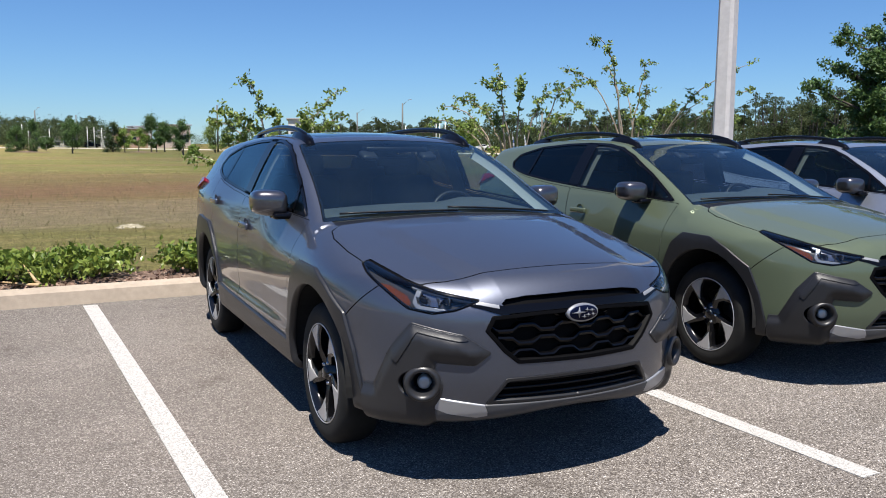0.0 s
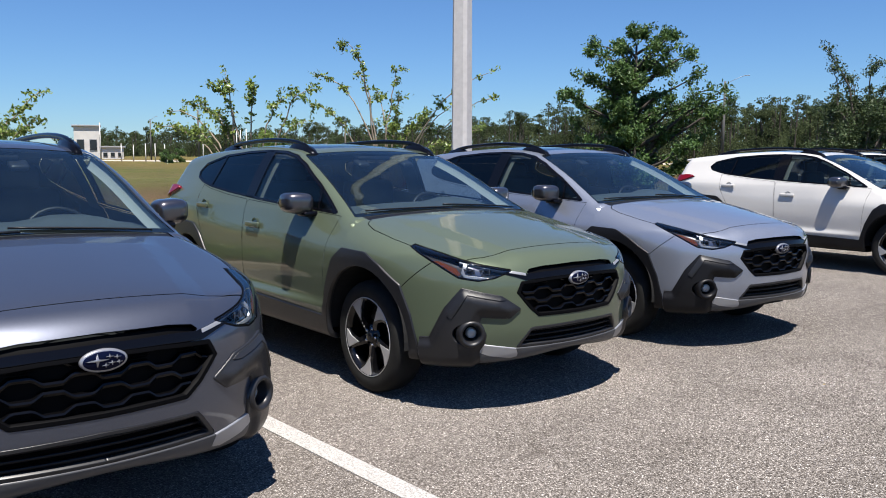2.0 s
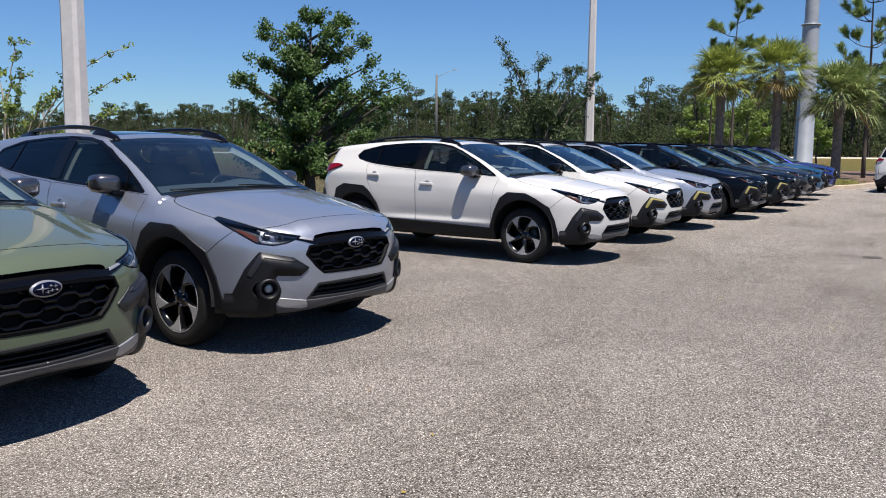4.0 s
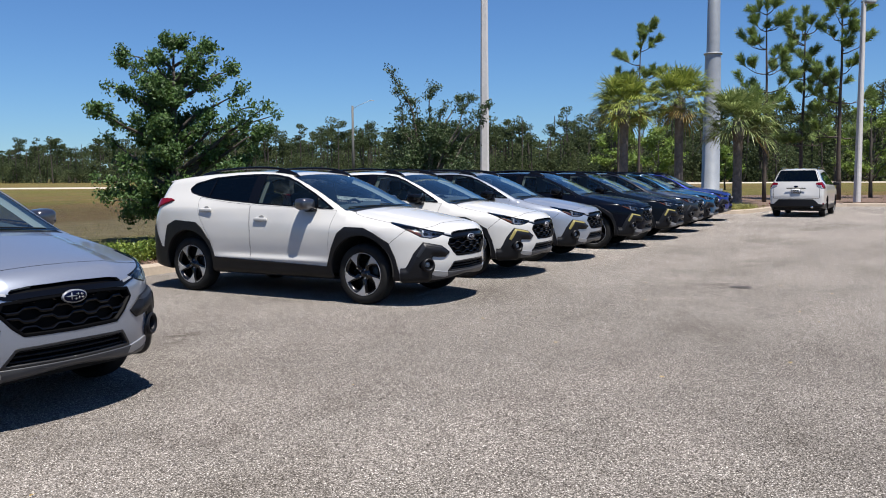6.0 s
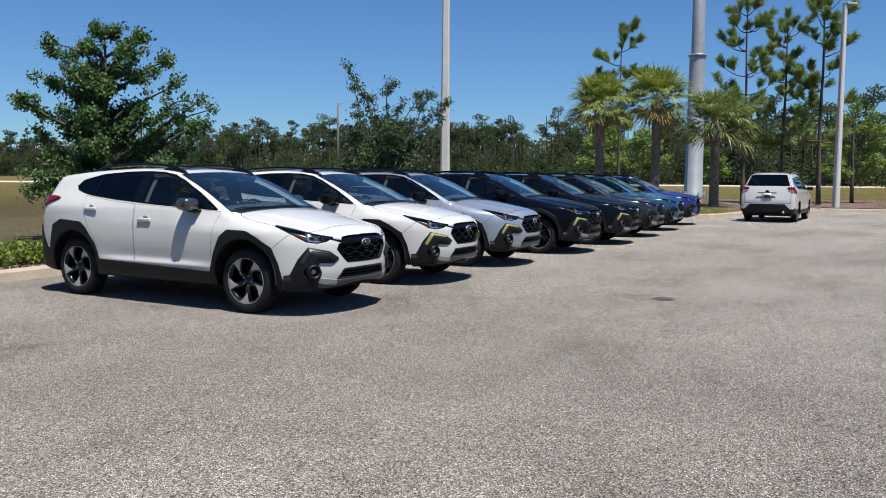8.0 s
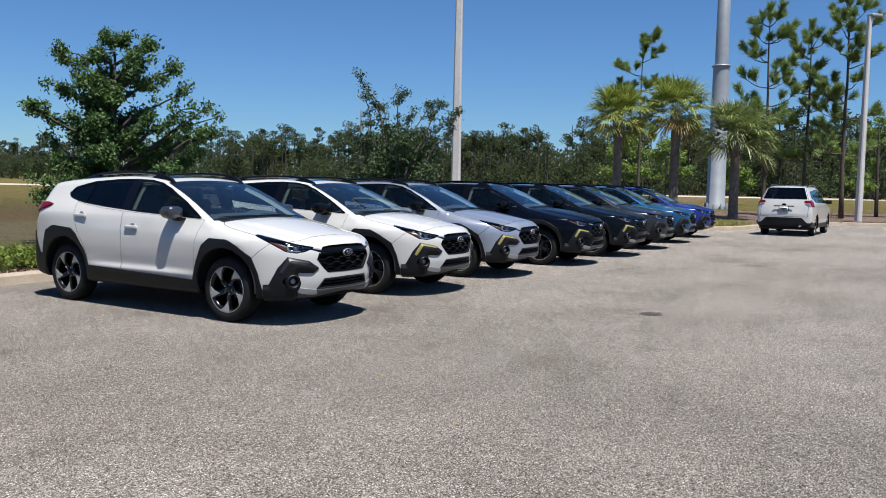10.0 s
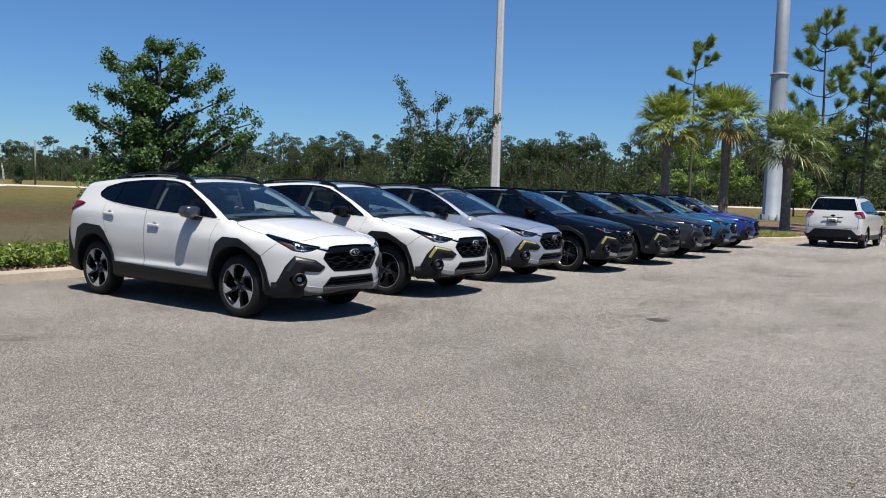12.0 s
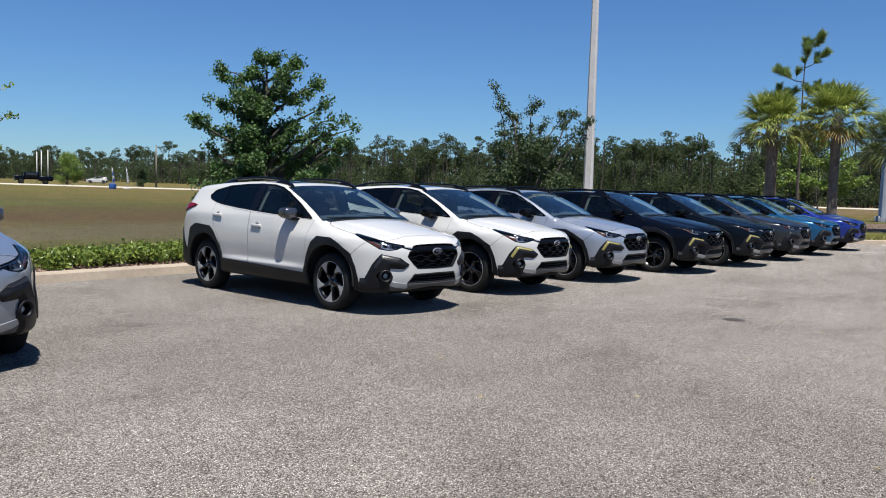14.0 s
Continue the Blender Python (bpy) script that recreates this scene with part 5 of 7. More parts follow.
def offset_line(pts, d):
    out = []
    for i, p in enumerate(pts):
        a, b = pts[max(i - 1, 0)], pts[min(i + 1, len(pts) - 1)]
        l = math.hypot(b[0] - a[0], b[1] - a[1])
        out.append((p[0] - (b[1] - a[1]) / l * d, p[1] + (b[0] - a[0]) / l * d))
    return out


def ribbon(levels):
    """Strips between lines of (points, z)."""
    vs, fs = [], []
    for pts, z in levels:
        vs += [(x, y, z(x, y) if callable(z) else z) for x, y in pts]
    n = len(levels[0][0])
    for r in range(len(levels) - 1):
        for i in range(n - 1):
            fs.append((r * n + i, r * n + i + 1, (r + 1) * n + i + 1, (r + 1) * n + i))
    return vs, fs


# asphalt reaches a little under the kerb; grass lies round the lot
bm = bmesh.new()
lot = [(-70, -80)] + [(x, y) for x, y in offset_line(KERB, 0.08)] + [(50, -80)]
bm.faces.new([bm.verts.new((x, y, 0)) for x, y in reversed(lot)])
bmesh.ops.recalc_face_normals(bm, faces=bm.faces)
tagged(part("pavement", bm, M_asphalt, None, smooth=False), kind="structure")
k1, k2, k3, k4 = KERB, offset_line(KERB, 0.03), offset_line(KERB, 0.06), offset_line(KERB, 0.20)
tagged(part("kerb", ribbon([(k1, 0.0), (k2, 0.12), (k3, 0.145), (k4, 0.15), (offset_line(KERB, 0.21), 0.05)]), M_kerb, None, smooth=False), kind="structure")
tagged(part("mulch_bed", ribbon([(offset_line(KERB, 0.19), 0.10), (offset_line(KERB, 0.5), 0.13), (offset_line(KERB, 0.85), 0.14), (offset_line(KERB, 1.1), 0.11), (offset_line(KERB, 1.2), 0.04)]), M_mulch, None), kind="structure")
# one sheet of land to the horizon, round the lot
rings = [0.0, 3, 8, 15, 25, 40, 60, 90, 130, 200, 320, 600, 1500]
line = offset_line(KERB, 1.05)
ext = []
for r in rings:
    lv = []
    for i, (x, y) in enumerate(line):
        a, b = line[max(i - 1, 0)], line[min(i + 1, len(line) - 1)]
        l = math.hypot(b[0] - a[0], b[1] - a[1])
        s = i / (len(line) - 1)
        ang = radians(100 - 110 * min(1, max(0, (s - 0.15) / 0.7)))
        lv.append((x + r * math.cos(ang), y + r * math.sin(ang)))
    ext.append((lv, lambda x, y: land_z(x, y) - 0.0))
land = ribbon(ext)
tagged(part("ground", land, M_field, None), kind="structure")
bm = bmesh.new()
bm.faces.new([bm.verts.new(p) for p in ((-1500, -1500, -0.06), (1500, -1500, -0.06), (1500, 1500, -0.06), (-1500, 1500, -0.06))])
tagged(part("outer_ground", bm, M_field, None, smooth=False), kind="structure")


def strip_line(pts, width, z, material, name):
    """A flat strip along points that hugs the land."""
    fine = []
    for (x0, y0), (x1, y1) in zip(pts, pts[1:]):
        for i in range(12):
            fine.append((x0 + (x1 - x0) * i / 12, y0 + (y1 - y0) * i / 12))
    a, b = offset_line(fine, -width / 2), offset_line(fine, width / 2)
    tagged(part(name, ribbon([(a, lambda x, y: land_z(x, y) - 0.05), (b, lambda x, y: land_z(x, y) + z)]), material, None, smooth=False), kind="structure")


strip_line([(-90, 235), (0, 212), (26, 200), (44, 160), (60, 125), (74, 106), (92, 78), (125, 40), (134, 0), (130, -60)], 6.0, 0.14, M_strip, "road")
for x, lean in ((0.638, 1.0), (3.318, 0.1)):
    ob = part("parking_line", box_bm((0.118, 5.75, 0.004), (0, 0, 0.003), 0), M_line, None, smooth=False)
    ob.matrix_basis = pose(x, 5.09, 0, 0, 0, lean)
    tagged(ob, "worn white parking line painted on asphalt", "line", "parking lines")
# small iron cover in the asphalt
cv = revolve([(0.0, 0.004), (0.085, 0.004), (0.09, 0.001), (0.10, 0.001), (0.105, 0.005), (0.13, 0.004), (0.135, 0.0)], 28, "z", (15.01, 0.12, 0.0))
tagged(part("utility_cover", cv, varied("rusted_iron", (0.05, 0.042, 0.036), (0.03, 0.028, 0.026), 20, 0.8), None), "dark round iron utility cover set in asphalt", "cover")

# ---- growing things ----
def leaf_mat(name, a, b, gloss=0.5):
    m = mat(name, a, gloss, 0.0, 0.4)
    geo = m.node_tree.nodes.new("ShaderNodeNewGeometry")
    c = mix(m, geo.outputs["Random Per Island"], a, b)
    base(m, c)
    pb = m.node_tree.nodes["Principled BSDF"]
    tl = m.node_tree.nodes.new("ShaderNodeBsdfTranslucent")
    mx = m.node_tree.nodes.new("ShaderNodeMixShader")
    mx.inputs[0].default_value = 0.25
    m.node_tree.links.new(c, tl.inputs[0])
    m.node_tree.links.new(pb.outputs[0], mx.inputs[1])
    m.node_tree.links.new(tl.outputs[0], mx.inputs[2])
    m.node_tree.links.new(mx.outputs[0], m.node_tree.nodes["Material Output"].inputs[0])
    return m


def wood_mat():
    """Leaves of the far woods, with a tone that changes from tree to tree."""
    m = leaf_mat("far_wood_leaf", (0.9, 0.9, 0.9), (1.1, 1.1, 1.1), 0.8)
    pb = m.node_tree.nodes["Principled BSDF"]
    grain = pb.inputs["Base Color"].links[0].from_socket
    tone = ramp(m, noise_of(m, coords(m), 0.22, 3, 0.6), [(0.30, (0.042, 0.058, 0.030)), (0.52, (0.074, 0.098, 0.046)), (0.72, (0.120, 0.143, 0.066))])
    c = mix(m, 1.0, tone, grain, "MULTIPLY")
    base(m, c)
    for n in m.node_tree.nodes:
        if n.type == "BSDF_TRANSLUCENT":
            m.node_tree.links.new(c, n.inputs[0])
        if n.type == "MIX_SHADER":
            n.inputs[0].default_value = 0.48
    pb.inputs["Specular IOR Level"].default_value = 0.1
    return m


L_oak = leaf_mat("oak_leaf", (0.036, 0.080, 0.020), (0.104, 0.178, 0.047), 0.5)
L_holly = leaf_mat("dark_leaf", (0.034, 0.060, 0.022), (0.078, 0.115, 0.042))
L_myrtle = leaf_mat("myrtle_leaf", (0.10, 0.16, 0.03), (0.24, 0.30, 0.075), 0.35)
L_hedge = leaf_mat("hedge_leaf", (0.075, 0.13, 0.020), (0.23, 0.28, 0.055), 0.35)
L_pine = leaf_mat("pine_needle", (0.105, 0.165, 0.045), (0.28, 0.36, 0.105), 0.5)
L_palm = leaf_mat("palm_blade", (0.12, 0.17, 0.035), (0.38, 0.42, 0.10), 0.35)
L_greypalm = leaf_mat("grey_green_palm_blade", (0.10, 0.15, 0.045), (0.30, 0.35, 0.13), 0.35)
L_young = leaf_mat("young_leaf", (0.12, 0.19, 0.032), (0.23, 0.32, 0.065))
L_drypalm = leaf_mat("dry_palm_blade", (0.40, 0.30, 0.08), (0.30, 0.19, 0.06), 0.6)
L_wood = wood_mat()
L_grass = leaf_mat("grass_blade", (0.12, 0.125, 0.042), (0.20, 0.165, 0.085), 0.8)
B_bark = varied("grey_bark", (0.14, 0.12, 0.10), (0.09, 0.075, 0.06), 6, 0.95, 0.3, 0.8, 40)
M_dry = varied("dry_stalk", (0.50, 0.36, 0.20), (0.40, 0.27, 0.14), 12, 0.8)
B_dark = varied("dark_bark", (0.07, 0.06, 0.05), (0.045, 0.038, 0.032), 6, 0.95, 0.3, 0.8, 40)
B_pale = varied("pale_smooth_bark", (0.33, 0.27, 0.20), (0.24, 0.19, 0.14), 5, 0.8)
B_palm = varied("palm_trunk_bark", (0.19, 0.165, 0.14), (0.11, 0.095, 0.08), 5, 0.95, 0.3, 0.9, 30)
B_pine = varied("pine_bark", (0.095, 0.075, 0.06), (0.055, 0.045, 0.04), 7, 0.95, 0.3, 0.8, 40)


def leaves(centres, size, rng, droop=0.0, aspect=0.5, level=1.0):
    """One small folded leaf at each centre, turned at random; a low level lays them flatter."""
    c = np.asarray(centres)
    n = len(c)
    d = rng.normal(size=(n, 3))
    d[:, 2] = d[:, 2] * level - droop
    d /= np.linalg.norm(d, axis=1)[:, None]
    s = np.cross(d, rng.normal(size=(n, 3)) * np.array([level, level, 1.0]))
    s /= np.linalg.norm(s, axis=1)[:, None]
    up = np.cross(s, d)
    k = size * rng.uniform(0.65, 1.3, (n, 1))
    v = np.stack([c - d * k * 0.5, c + s * k * aspect * 0.5 + up * k * 0.08, c + d * k * 0.5, c - s * k * aspect * 0.5 + up * k * 0.08], 1).reshape(-1, 3)
    f = np.arange(n * 4).reshape(-1, 4)
    return v, f


def mesh_part(name, vf, material, parent, label=""):
    me = bpy.data.meshes.new(name)
    v, f = vf
    me.from_pydata(np.asarray(v).tolist(), [], np.asarray(f).tolist() if not isinstance(f, list) else f)
    me.materials.append(material)
    ob = new(name, me)
    ob.parent = parent
    if label:
        ob["label"] = label
    return ob


def bend(a, b, rng, n=6, wander=0.08, sag=0.0):
    a, b = np.array(a, float), np.array(b, float)
    l = np.linalg.norm(b - a)
    off = np.cumsum(rng.normal(size=(n + 1, 3)) * wander * l / n, 0)
    t = np.linspace(0, 1, n + 1)[:, None]
    off = off - off[-1] * t - off[0] * (1 - t)
    p = a + (b - a) * t + off
    p[:, 2] += sag * l * (4 * t * (1 - t))[:, 0]
    return p


SEE = Vector((0.434, -0.901, 0))


def tree(name, label, at, trunk_top, trunk_r, limbs, leaf, leaf_m, bark, seed, per=90, spread=0.34, twigs=7, base_z=None, aspect=0.5, along=0.35, across=SEE, flat=0.7):
    """A trunk with limbs that end where told (start height, sideways, deep, height), twigs off the limbs and leaves in tufts on the twigs."""
    rng = np.random.default_rng(seed)
    z0 = 0.05 if base_z is None else base_z
    t = empty(name, label, "tree", m=Matrix.Translation((at[0], at[1], z0)))
    away = Vector((-across.y, across.x, 0))
    wood, tufts = [], []
    if trunk_top:
        tr = bend((0, 0, -0.1), trunk_top, rng, 7, 0.05)
        wood.append(tube(tr, [trunk_r * (1 - 0.85 * i / 7) for i in range(8)], 9))
    for zs, l, d, ze in limbs:
        e = across * l + away * d
        end = (e.x, e.y, ze)
        if trunk_top:
            k = zs / trunk_top[2]
            start = np.array([trunk_top[0] * k, trunk_top[1] * k, zs])
        else:
            start = np.array([rng.normal() * 0.12, rng.normal() * 0.12, -0.05])
        p = bend(start, end, rng, 7, 0.16, 0.06)
        if not trunk_top:
            q = np.linspace(0, 1, 8)[:, None]
            knee = np.array([end[0] * 0.42, end[1] * 0.42, ze * 1.10])
            p = start * (1 - q) ** 2 + 2 * q * (1 - q) * knee + np.array(end) * q**2 + (p - (start + (np.array(end) - start) * q)) * 0.6
        r0 = trunk_r * (0.55 if trunk_top else 1.0) * (1 - 0.6 * (zs / max(ze, zs + 0.1)) if trunk_top else 1)
        r0 = max(r0, 0.012)
        wood.append(tube(p, [r0 * (1 - 0.86 * i / 7) for i in range(8)], 6))
        ln = np.linalg.norm(p[-1] - p[0])
        for _ in range(int(twigs)):
            k = rng.uniform(along, 1.0)
            q = p[0] + (p[-1] - p[0]) * k
            i = min(int(k * 7), 6)
            q = p[i] + (p[i + 1] - p[i]) * (k * 7 - i)
            dv = rng.normal(size=3) * np.array([1, 1, flat * 0.85]) + (p[-1] - p[0]) / ln * 0.9 + np.array([0, 0, 0.25])
            dv /= np.linalg.norm(dv)
            tip = q + dv * rng.uniform(0.25, 1.0) * spread * 1.6
            wood.append(tube([q, (q + tip) / 2 + rng.normal(size=3) * 0.03, tip], [max(r0 * 0.22, 0.005), max(r0 * 0.14, 0.004), 0.003], 4, False))
            m = int(per * rng.uniform(0.5, 1.3))
            s = rng.uniform(0, 1, (m, 1)) ** 0.7
            tufts.append(q + (tip - q) * s + rng.normal(size=(m, 3)) * spread * 0.34 * np.array([1, 1, flat]))
        m = int(per)
        tufts.append(p[-1] + rng.normal(size=(m, 3)) * spread * 0.4)
    part("trunk", merge(*wood), bark, t)
    mesh_part("crown", leaves(np.vstack(tufts), leaf, rng, 0.2, aspect), leaf_m, t)
    return t


# oak behind the gap in the row: a few long limbs in tiers, shorter ones between
OAK = [(0.22, 0.1, 4.42), (-0.05, -0.2, 4.38), (0.70, 0.2, 4.36), (0.98, -0.3, 4.22), (-1.20, 0.2, 4.02), (-0.92, -0.3, 4.10), (-0.55, 0.3, 4.20), (-1.42, 0.0, 3.50), (-1.20, 0.4, 3.40), (-1.82, 0.1, 2.95), (-1.50, -0.4, 2.98), (-1.62, 0.3, 2.45), (1.28, 0.1, 3.82), (1.05, -0.4, 3.95), (0.8, 0.5, 3.7), (1.48, 0.2, 3.42), (1.80, -0.2, 3.05), (2.22, 0.1, 2.88), (2.02, 0.3, 2.58), (2.10, -0.2, 3.02), (1.70, 0.5, 2.62), (1.30, 0.4, 2.30), (1.50, -0.4, 1.80), (1.75, 0.2, 2.1), (-1.40, 0.4, 1.95), (-1.62, -0.2, 1.55), (-1.2, -0.5, 1.1), (1.4, 0.3, 1.3), (-1.75, 0.2, 1.2), (-0.9, 0.2, 2.6), (0.9, -0.2, 2.8)]
rng = np.random.default_rng(17)
for i in range(52):
    z = rng.uniform(0.8, 3.95)
    w = float(np.interp(z, [0.8, 1.6, 2.6, 3.4, 4.3], [1.5, 1.15, 0.80, 0.62, 0.3])) * rng.uniform(0.25, 1.0)
    a = rng.uniform(0, 2 * math.pi)
    OAK.append((w * math.cos(a), w * math.sin(a), z))
tree("oak_tree", "young green oak with open ragged crown", (17.2, 11.7), (0.12, 0.05, 4.0), 0.14,
     [(max(0.7, z - 0.66 * math.hypot(l, d) - 0.12), l * 0.97, d * 1.3, z - 0.14) for l, d, z in OAK],
     0.085, L_oak, B_dark, 3, 60, 0.175, 9, flat=0.95, along=0.24)
tree("holly_tree", "dark green small tree with bare upper twigs", (25.3, 9.8), (0.1, 0.0, 2.6), 0.10,
     [(1.0, -1.15, 0.2, 4.55), (1.0, -0.95, 0.0, 3.9), (1.2, -0.4, 0.3, 3.6), (1.2, 0.2, 0.0, 4.0), (1.2, 0.5, -0.2, 3.5), (1.1, 0.9, 0.3, 3.65), (1.1, 1.3, 0.1, 3.7), (1.0, 1.5, 0.1, 3.2), (0.9, 1.7, -0.2, 3.45), (0.9, -0.8, -0.2, 3.2)],
     0.075, L_holly, B_bark, 5, 55, 0.20, 13, along=0.2)
tree("holly_tree", "dense dark green evergreen shrub tree", (25.35, 9.9), (0.0, 0.0, 2.4), 0.10,
     [(0.8, -0.9, 0.2, 2.5), (0.8, 0.9, 0.3, 2.3), (0.7, 0.3, -0.6, 2.7), (0.6, -0.5, -0.5, 2.1), (0.5, 1.1, -0.3, 1.7), (0.5, -1.1, 0.4, 1.6), (0.5, 0.2, 0.7, 2.2), (0.4, -0.6, 0.6, 1.1), (0.4, 0.7, -0.6, 1.1), (1.2, -0.2, 0.1, 2.9), (1.0, 0.5, 0.2, 2.8)],
     0.085, L_holly, B_bark, 6, 150, 0.42, 7)
UPV = Vector((0.88, -0.48, 0)).normalized()
BACKV = Vector((0.48, 0.88, 0)).normalized()


def myrtle(label, at, stems, seed, leaf=0.058):
    """Thin pale stems from one root that arch over, with sprays of leaves towards their ends."""
    rng = np.random.default_rng(seed)
    t = empty("crape_myrtle", label, "tree", "myrtles behind the kerb", Matrix.Translation((at[0], at[1], 0.05)))
    U, B = np.array(UPV), np.array(BACKV)
    tufts = []
    for l, z, bow, leafy, *deep in stems:
        root = U * rng.normal() * 0.10 + B * rng.normal() * 0.10 + np.array([0, 0, -0.1])
        end = U * l + B * (deep[0] if deep else rng.normal() * 0.30) + np.array([0, 0, z - 0.12])
        knee = root + (end - root) * np.array([0.34, 0.34, 0]) + np.array([0, 0, z * (0.78 + bow)])
        q = np.linspace(0, 1, 13)[:, None]
        p = root * (1 - q) ** 2 + 2 * q * (1 - q) * knee + end * q**2
        p[1:-1] += rng.normal(size=(11, 3)) * 0.014
        wood = [tube(p, [0.017 * (1 - 0.80 * i / 12) + 0.002 for i in range(13)], 5, False)]
        for _ in range(int(9 * leafy) + 2):
            k = 1 - 0.46 * rng.uniform(0, 1) ** 1.2
            i = min(int(k * 12), 11)
            o = p[i] + (p[i + 1] - p[i]) * (k * 12 - i)
            along = (p[i + 1] - p[i]) / np.linalg.norm(p[i + 1] - p[i])
            dv = along * 0.9 + rng.normal(size=3) * np.array([0.75, 0.75, 0.55])
            tip = o + dv / np.linalg.norm(dv) * rng.uniform(0.05, 0.21)
            wood.append(tube([o, tip], [0.0035, 0.002], 3, False))
            m = int(rng.uniform(13, 24))
            s = rng.uniform(0.1, 1.05, (m, 1))
            tufts.append(o + (tip - o) * s + rng.normal(size=(m, 3)) * np.array([0.030, 0.030, 0.026]))
        part("stem", merge(*wood), B_pale, t)
    mesh_part("crown", leaves(np.vstack(tufts), leaf, rng, 0.1, 0.55), L_myrtle, t)
    return t


myrtle("tall myrtle with long arching bare stems", (10.2, 11.9),
       [(-0.82, 3.4, 0.30, 1.0), (-1.24, 2.92, 0.26, 1.0), (-0.52, 3.0, 0.22, 0.7), (-1.33, 2.40, 0.24, 1.2), (0.24, 3.08, 0.10, 0.8), (-0.10, 2.68, 0.12, 1.0), (0.26, 2.58, 0.10, 1.1), (1.42, 2.86, 0.10, 0.8, -1.65), (1.50, 2.46, 0.10, 0.9, -1.6), (1.34, 1.98, 0.06, 0.7, -1.5), (0.72, 2.28, 0.06, 1.5), (0.02, 2.02, 0.05, 1.4), (1.0, 2.4, 0.0, 0.0, -1.0), (0.9, 1.75, 0.0, 1.0)], 9, 0.064)
myrtle("multi-stemmed myrtle with thin pale stems", (6.8, 10.5),
       [(-0.36, 2.52, 0.16, 1.0), (-0.46, 2.40, 0.20, 0.8), (-0.92, 2.26, 0.25, 1.0), (-1.16, 2.14, 0.26, 0.6), (-1.26, 1.92, 0.24, 1.0), (0.02, 2.42, 0.12, 1.5), (0.78, 2.44, 0.12, 1.2), (0.68, 2.00, 0.20, 1.1), (-0.46, 2.10, 0.10, 1.4), (0.40, 2.30, 0.10, 1.0), (-0.74, 1.85, 0.10, 1.2)], 8)
myrtle("sparse myrtle with leafy arching stems", (3.5, 11.5),
       [(-0.50, 2.40, 0.22, 1.3), (0.68, 2.32, 0.05, 1.4), (0.87, 1.98, 0.05, 1.2), (-1.06, 1.85, 0.22, 1.3), (-0.83, 1.98, 0.18, 1.5), (-0.11, 1.98, 0.08, 1.3), (0.42, 1.92, 0.08, 1.3), (-1.30, 1.32, 0.26, 0.9), (-0.59, 1.90, 0.12, 1.6), (0.30, 1.80, 0.06, 1.5), (-0.85, 1.62, 0.12, 1.5), (-0.2, 1.7, 0.04, 1.6), (0.6, 1.6, 0.04, 1.3), (-0.5, 1.5, 0.04, 1.5)], 10, 0.062)


def shrub(seed, label):
    rng = np.random.default_rng(seed)
    s = empty("hedge_shrub", label, "shrub", "hedge along the kerb")
    wood, pts = [], []
    for _ in range(40):
        a, r = rng.uniform(0, 2 * math.pi), rng.uniform(0.05, 0.5)
        top = (r * math.cos(a), r * math.sin(a) * 0.85, rng.uniform(0.10, 0.29) * (1 - 0.30 * r))
        wood.append(tube(bend((rng.normal() * 0.06, rng.normal() * 0.06, -0.03), top, rng, 3, 0.1), [0.008, 0.006, 0.005, 0.003], 4, False))
        m = 46
        pts.append(np.array(top) + rng.normal(size=(m, 3)) * np.array([0.075, 0.075, 0.042]))
    p = np.vstack(pts)
    p[:, 2] = np.maximum(p[:, 2], 0.04)
    part("woody_base", merge(*wood), B_bark, s)
    mesh_part("foliage", leaves(p, 0.070, rng, -0.7, 0.58), L_hedge, s)
    return s


rng = np.random.default_rng(21)
shrubs = [shrub(40 + i, "low bright green clipped hedge shrub in mulch") for i in range(4)]
# one gap in the row, before the first bay
spots = [0.60 - 0.72 * k + rng.uniform(-0.04, 0.04) for k in range(11)] + [1.80 + 0.72 * k + rng.uniform(-0.05, 0.05) for k in range(47)]
for i, x in enumerate(spots):
    y = np.interp(x, [p[0] for p in KERB[:6]], [p[1] for p in KERB[:6]]) + 0.80
    m = Matrix.Translation((x, y + rng.normal() * 0.06, 0.12)) @ Matrix.Rotation(rng.uniform(0, 6.28), 4, "Z")
    if i < 4:
        shrubs[i].matrix_basis = m
    else:
        copy_thing(shrubs[i % 4], m)

# bark chips on the bed
n = 5200
t = rng.uniform(0, 1, n)
cx = np.where(t < 0.75, rng.uniform(-6, 16, n), rng.uniform(16, 36, n))
cy = np.interp(cx, [p[0] for p in KERB[:6]], [p[1] for p in KERB[:6]]) + rng.uniform(0.22, 1.10, n)
ch = leaves(np.stack([cx, cy, rng.uniform(0.125, 0.155, n)], 1), 0.06, rng, 0, 0.45)
tagged(mesh_part("bark_chips", ch, M_chip, None), "loose brown bark chips on the bed", "mulch", kind="stuff")


def blades(n, x, y, h, rng, lean=0.35, w=0.012):
    """Thin upright grass blades."""
    z = np.array([land_z(a, b) for a, b in zip(x, y)]) - 0.02
    c = np.stack([x, y, z], 1)
    a = rng.uniform(0, 2 * math.pi, n)
    s = np.stack([np.cos(a), np.sin(a), np.zeros(n)], 1) * w
    tip = c + np.stack([rng.normal(size=n) * lean, rng.normal(size=n) * lean, np.ones(n)], 1) * h[:, None]
    v = np.stack([c - s, c + s, tip], 1).reshape(-1, 3)
    return v, np.arange(3 * n).reshape(-1, 3)


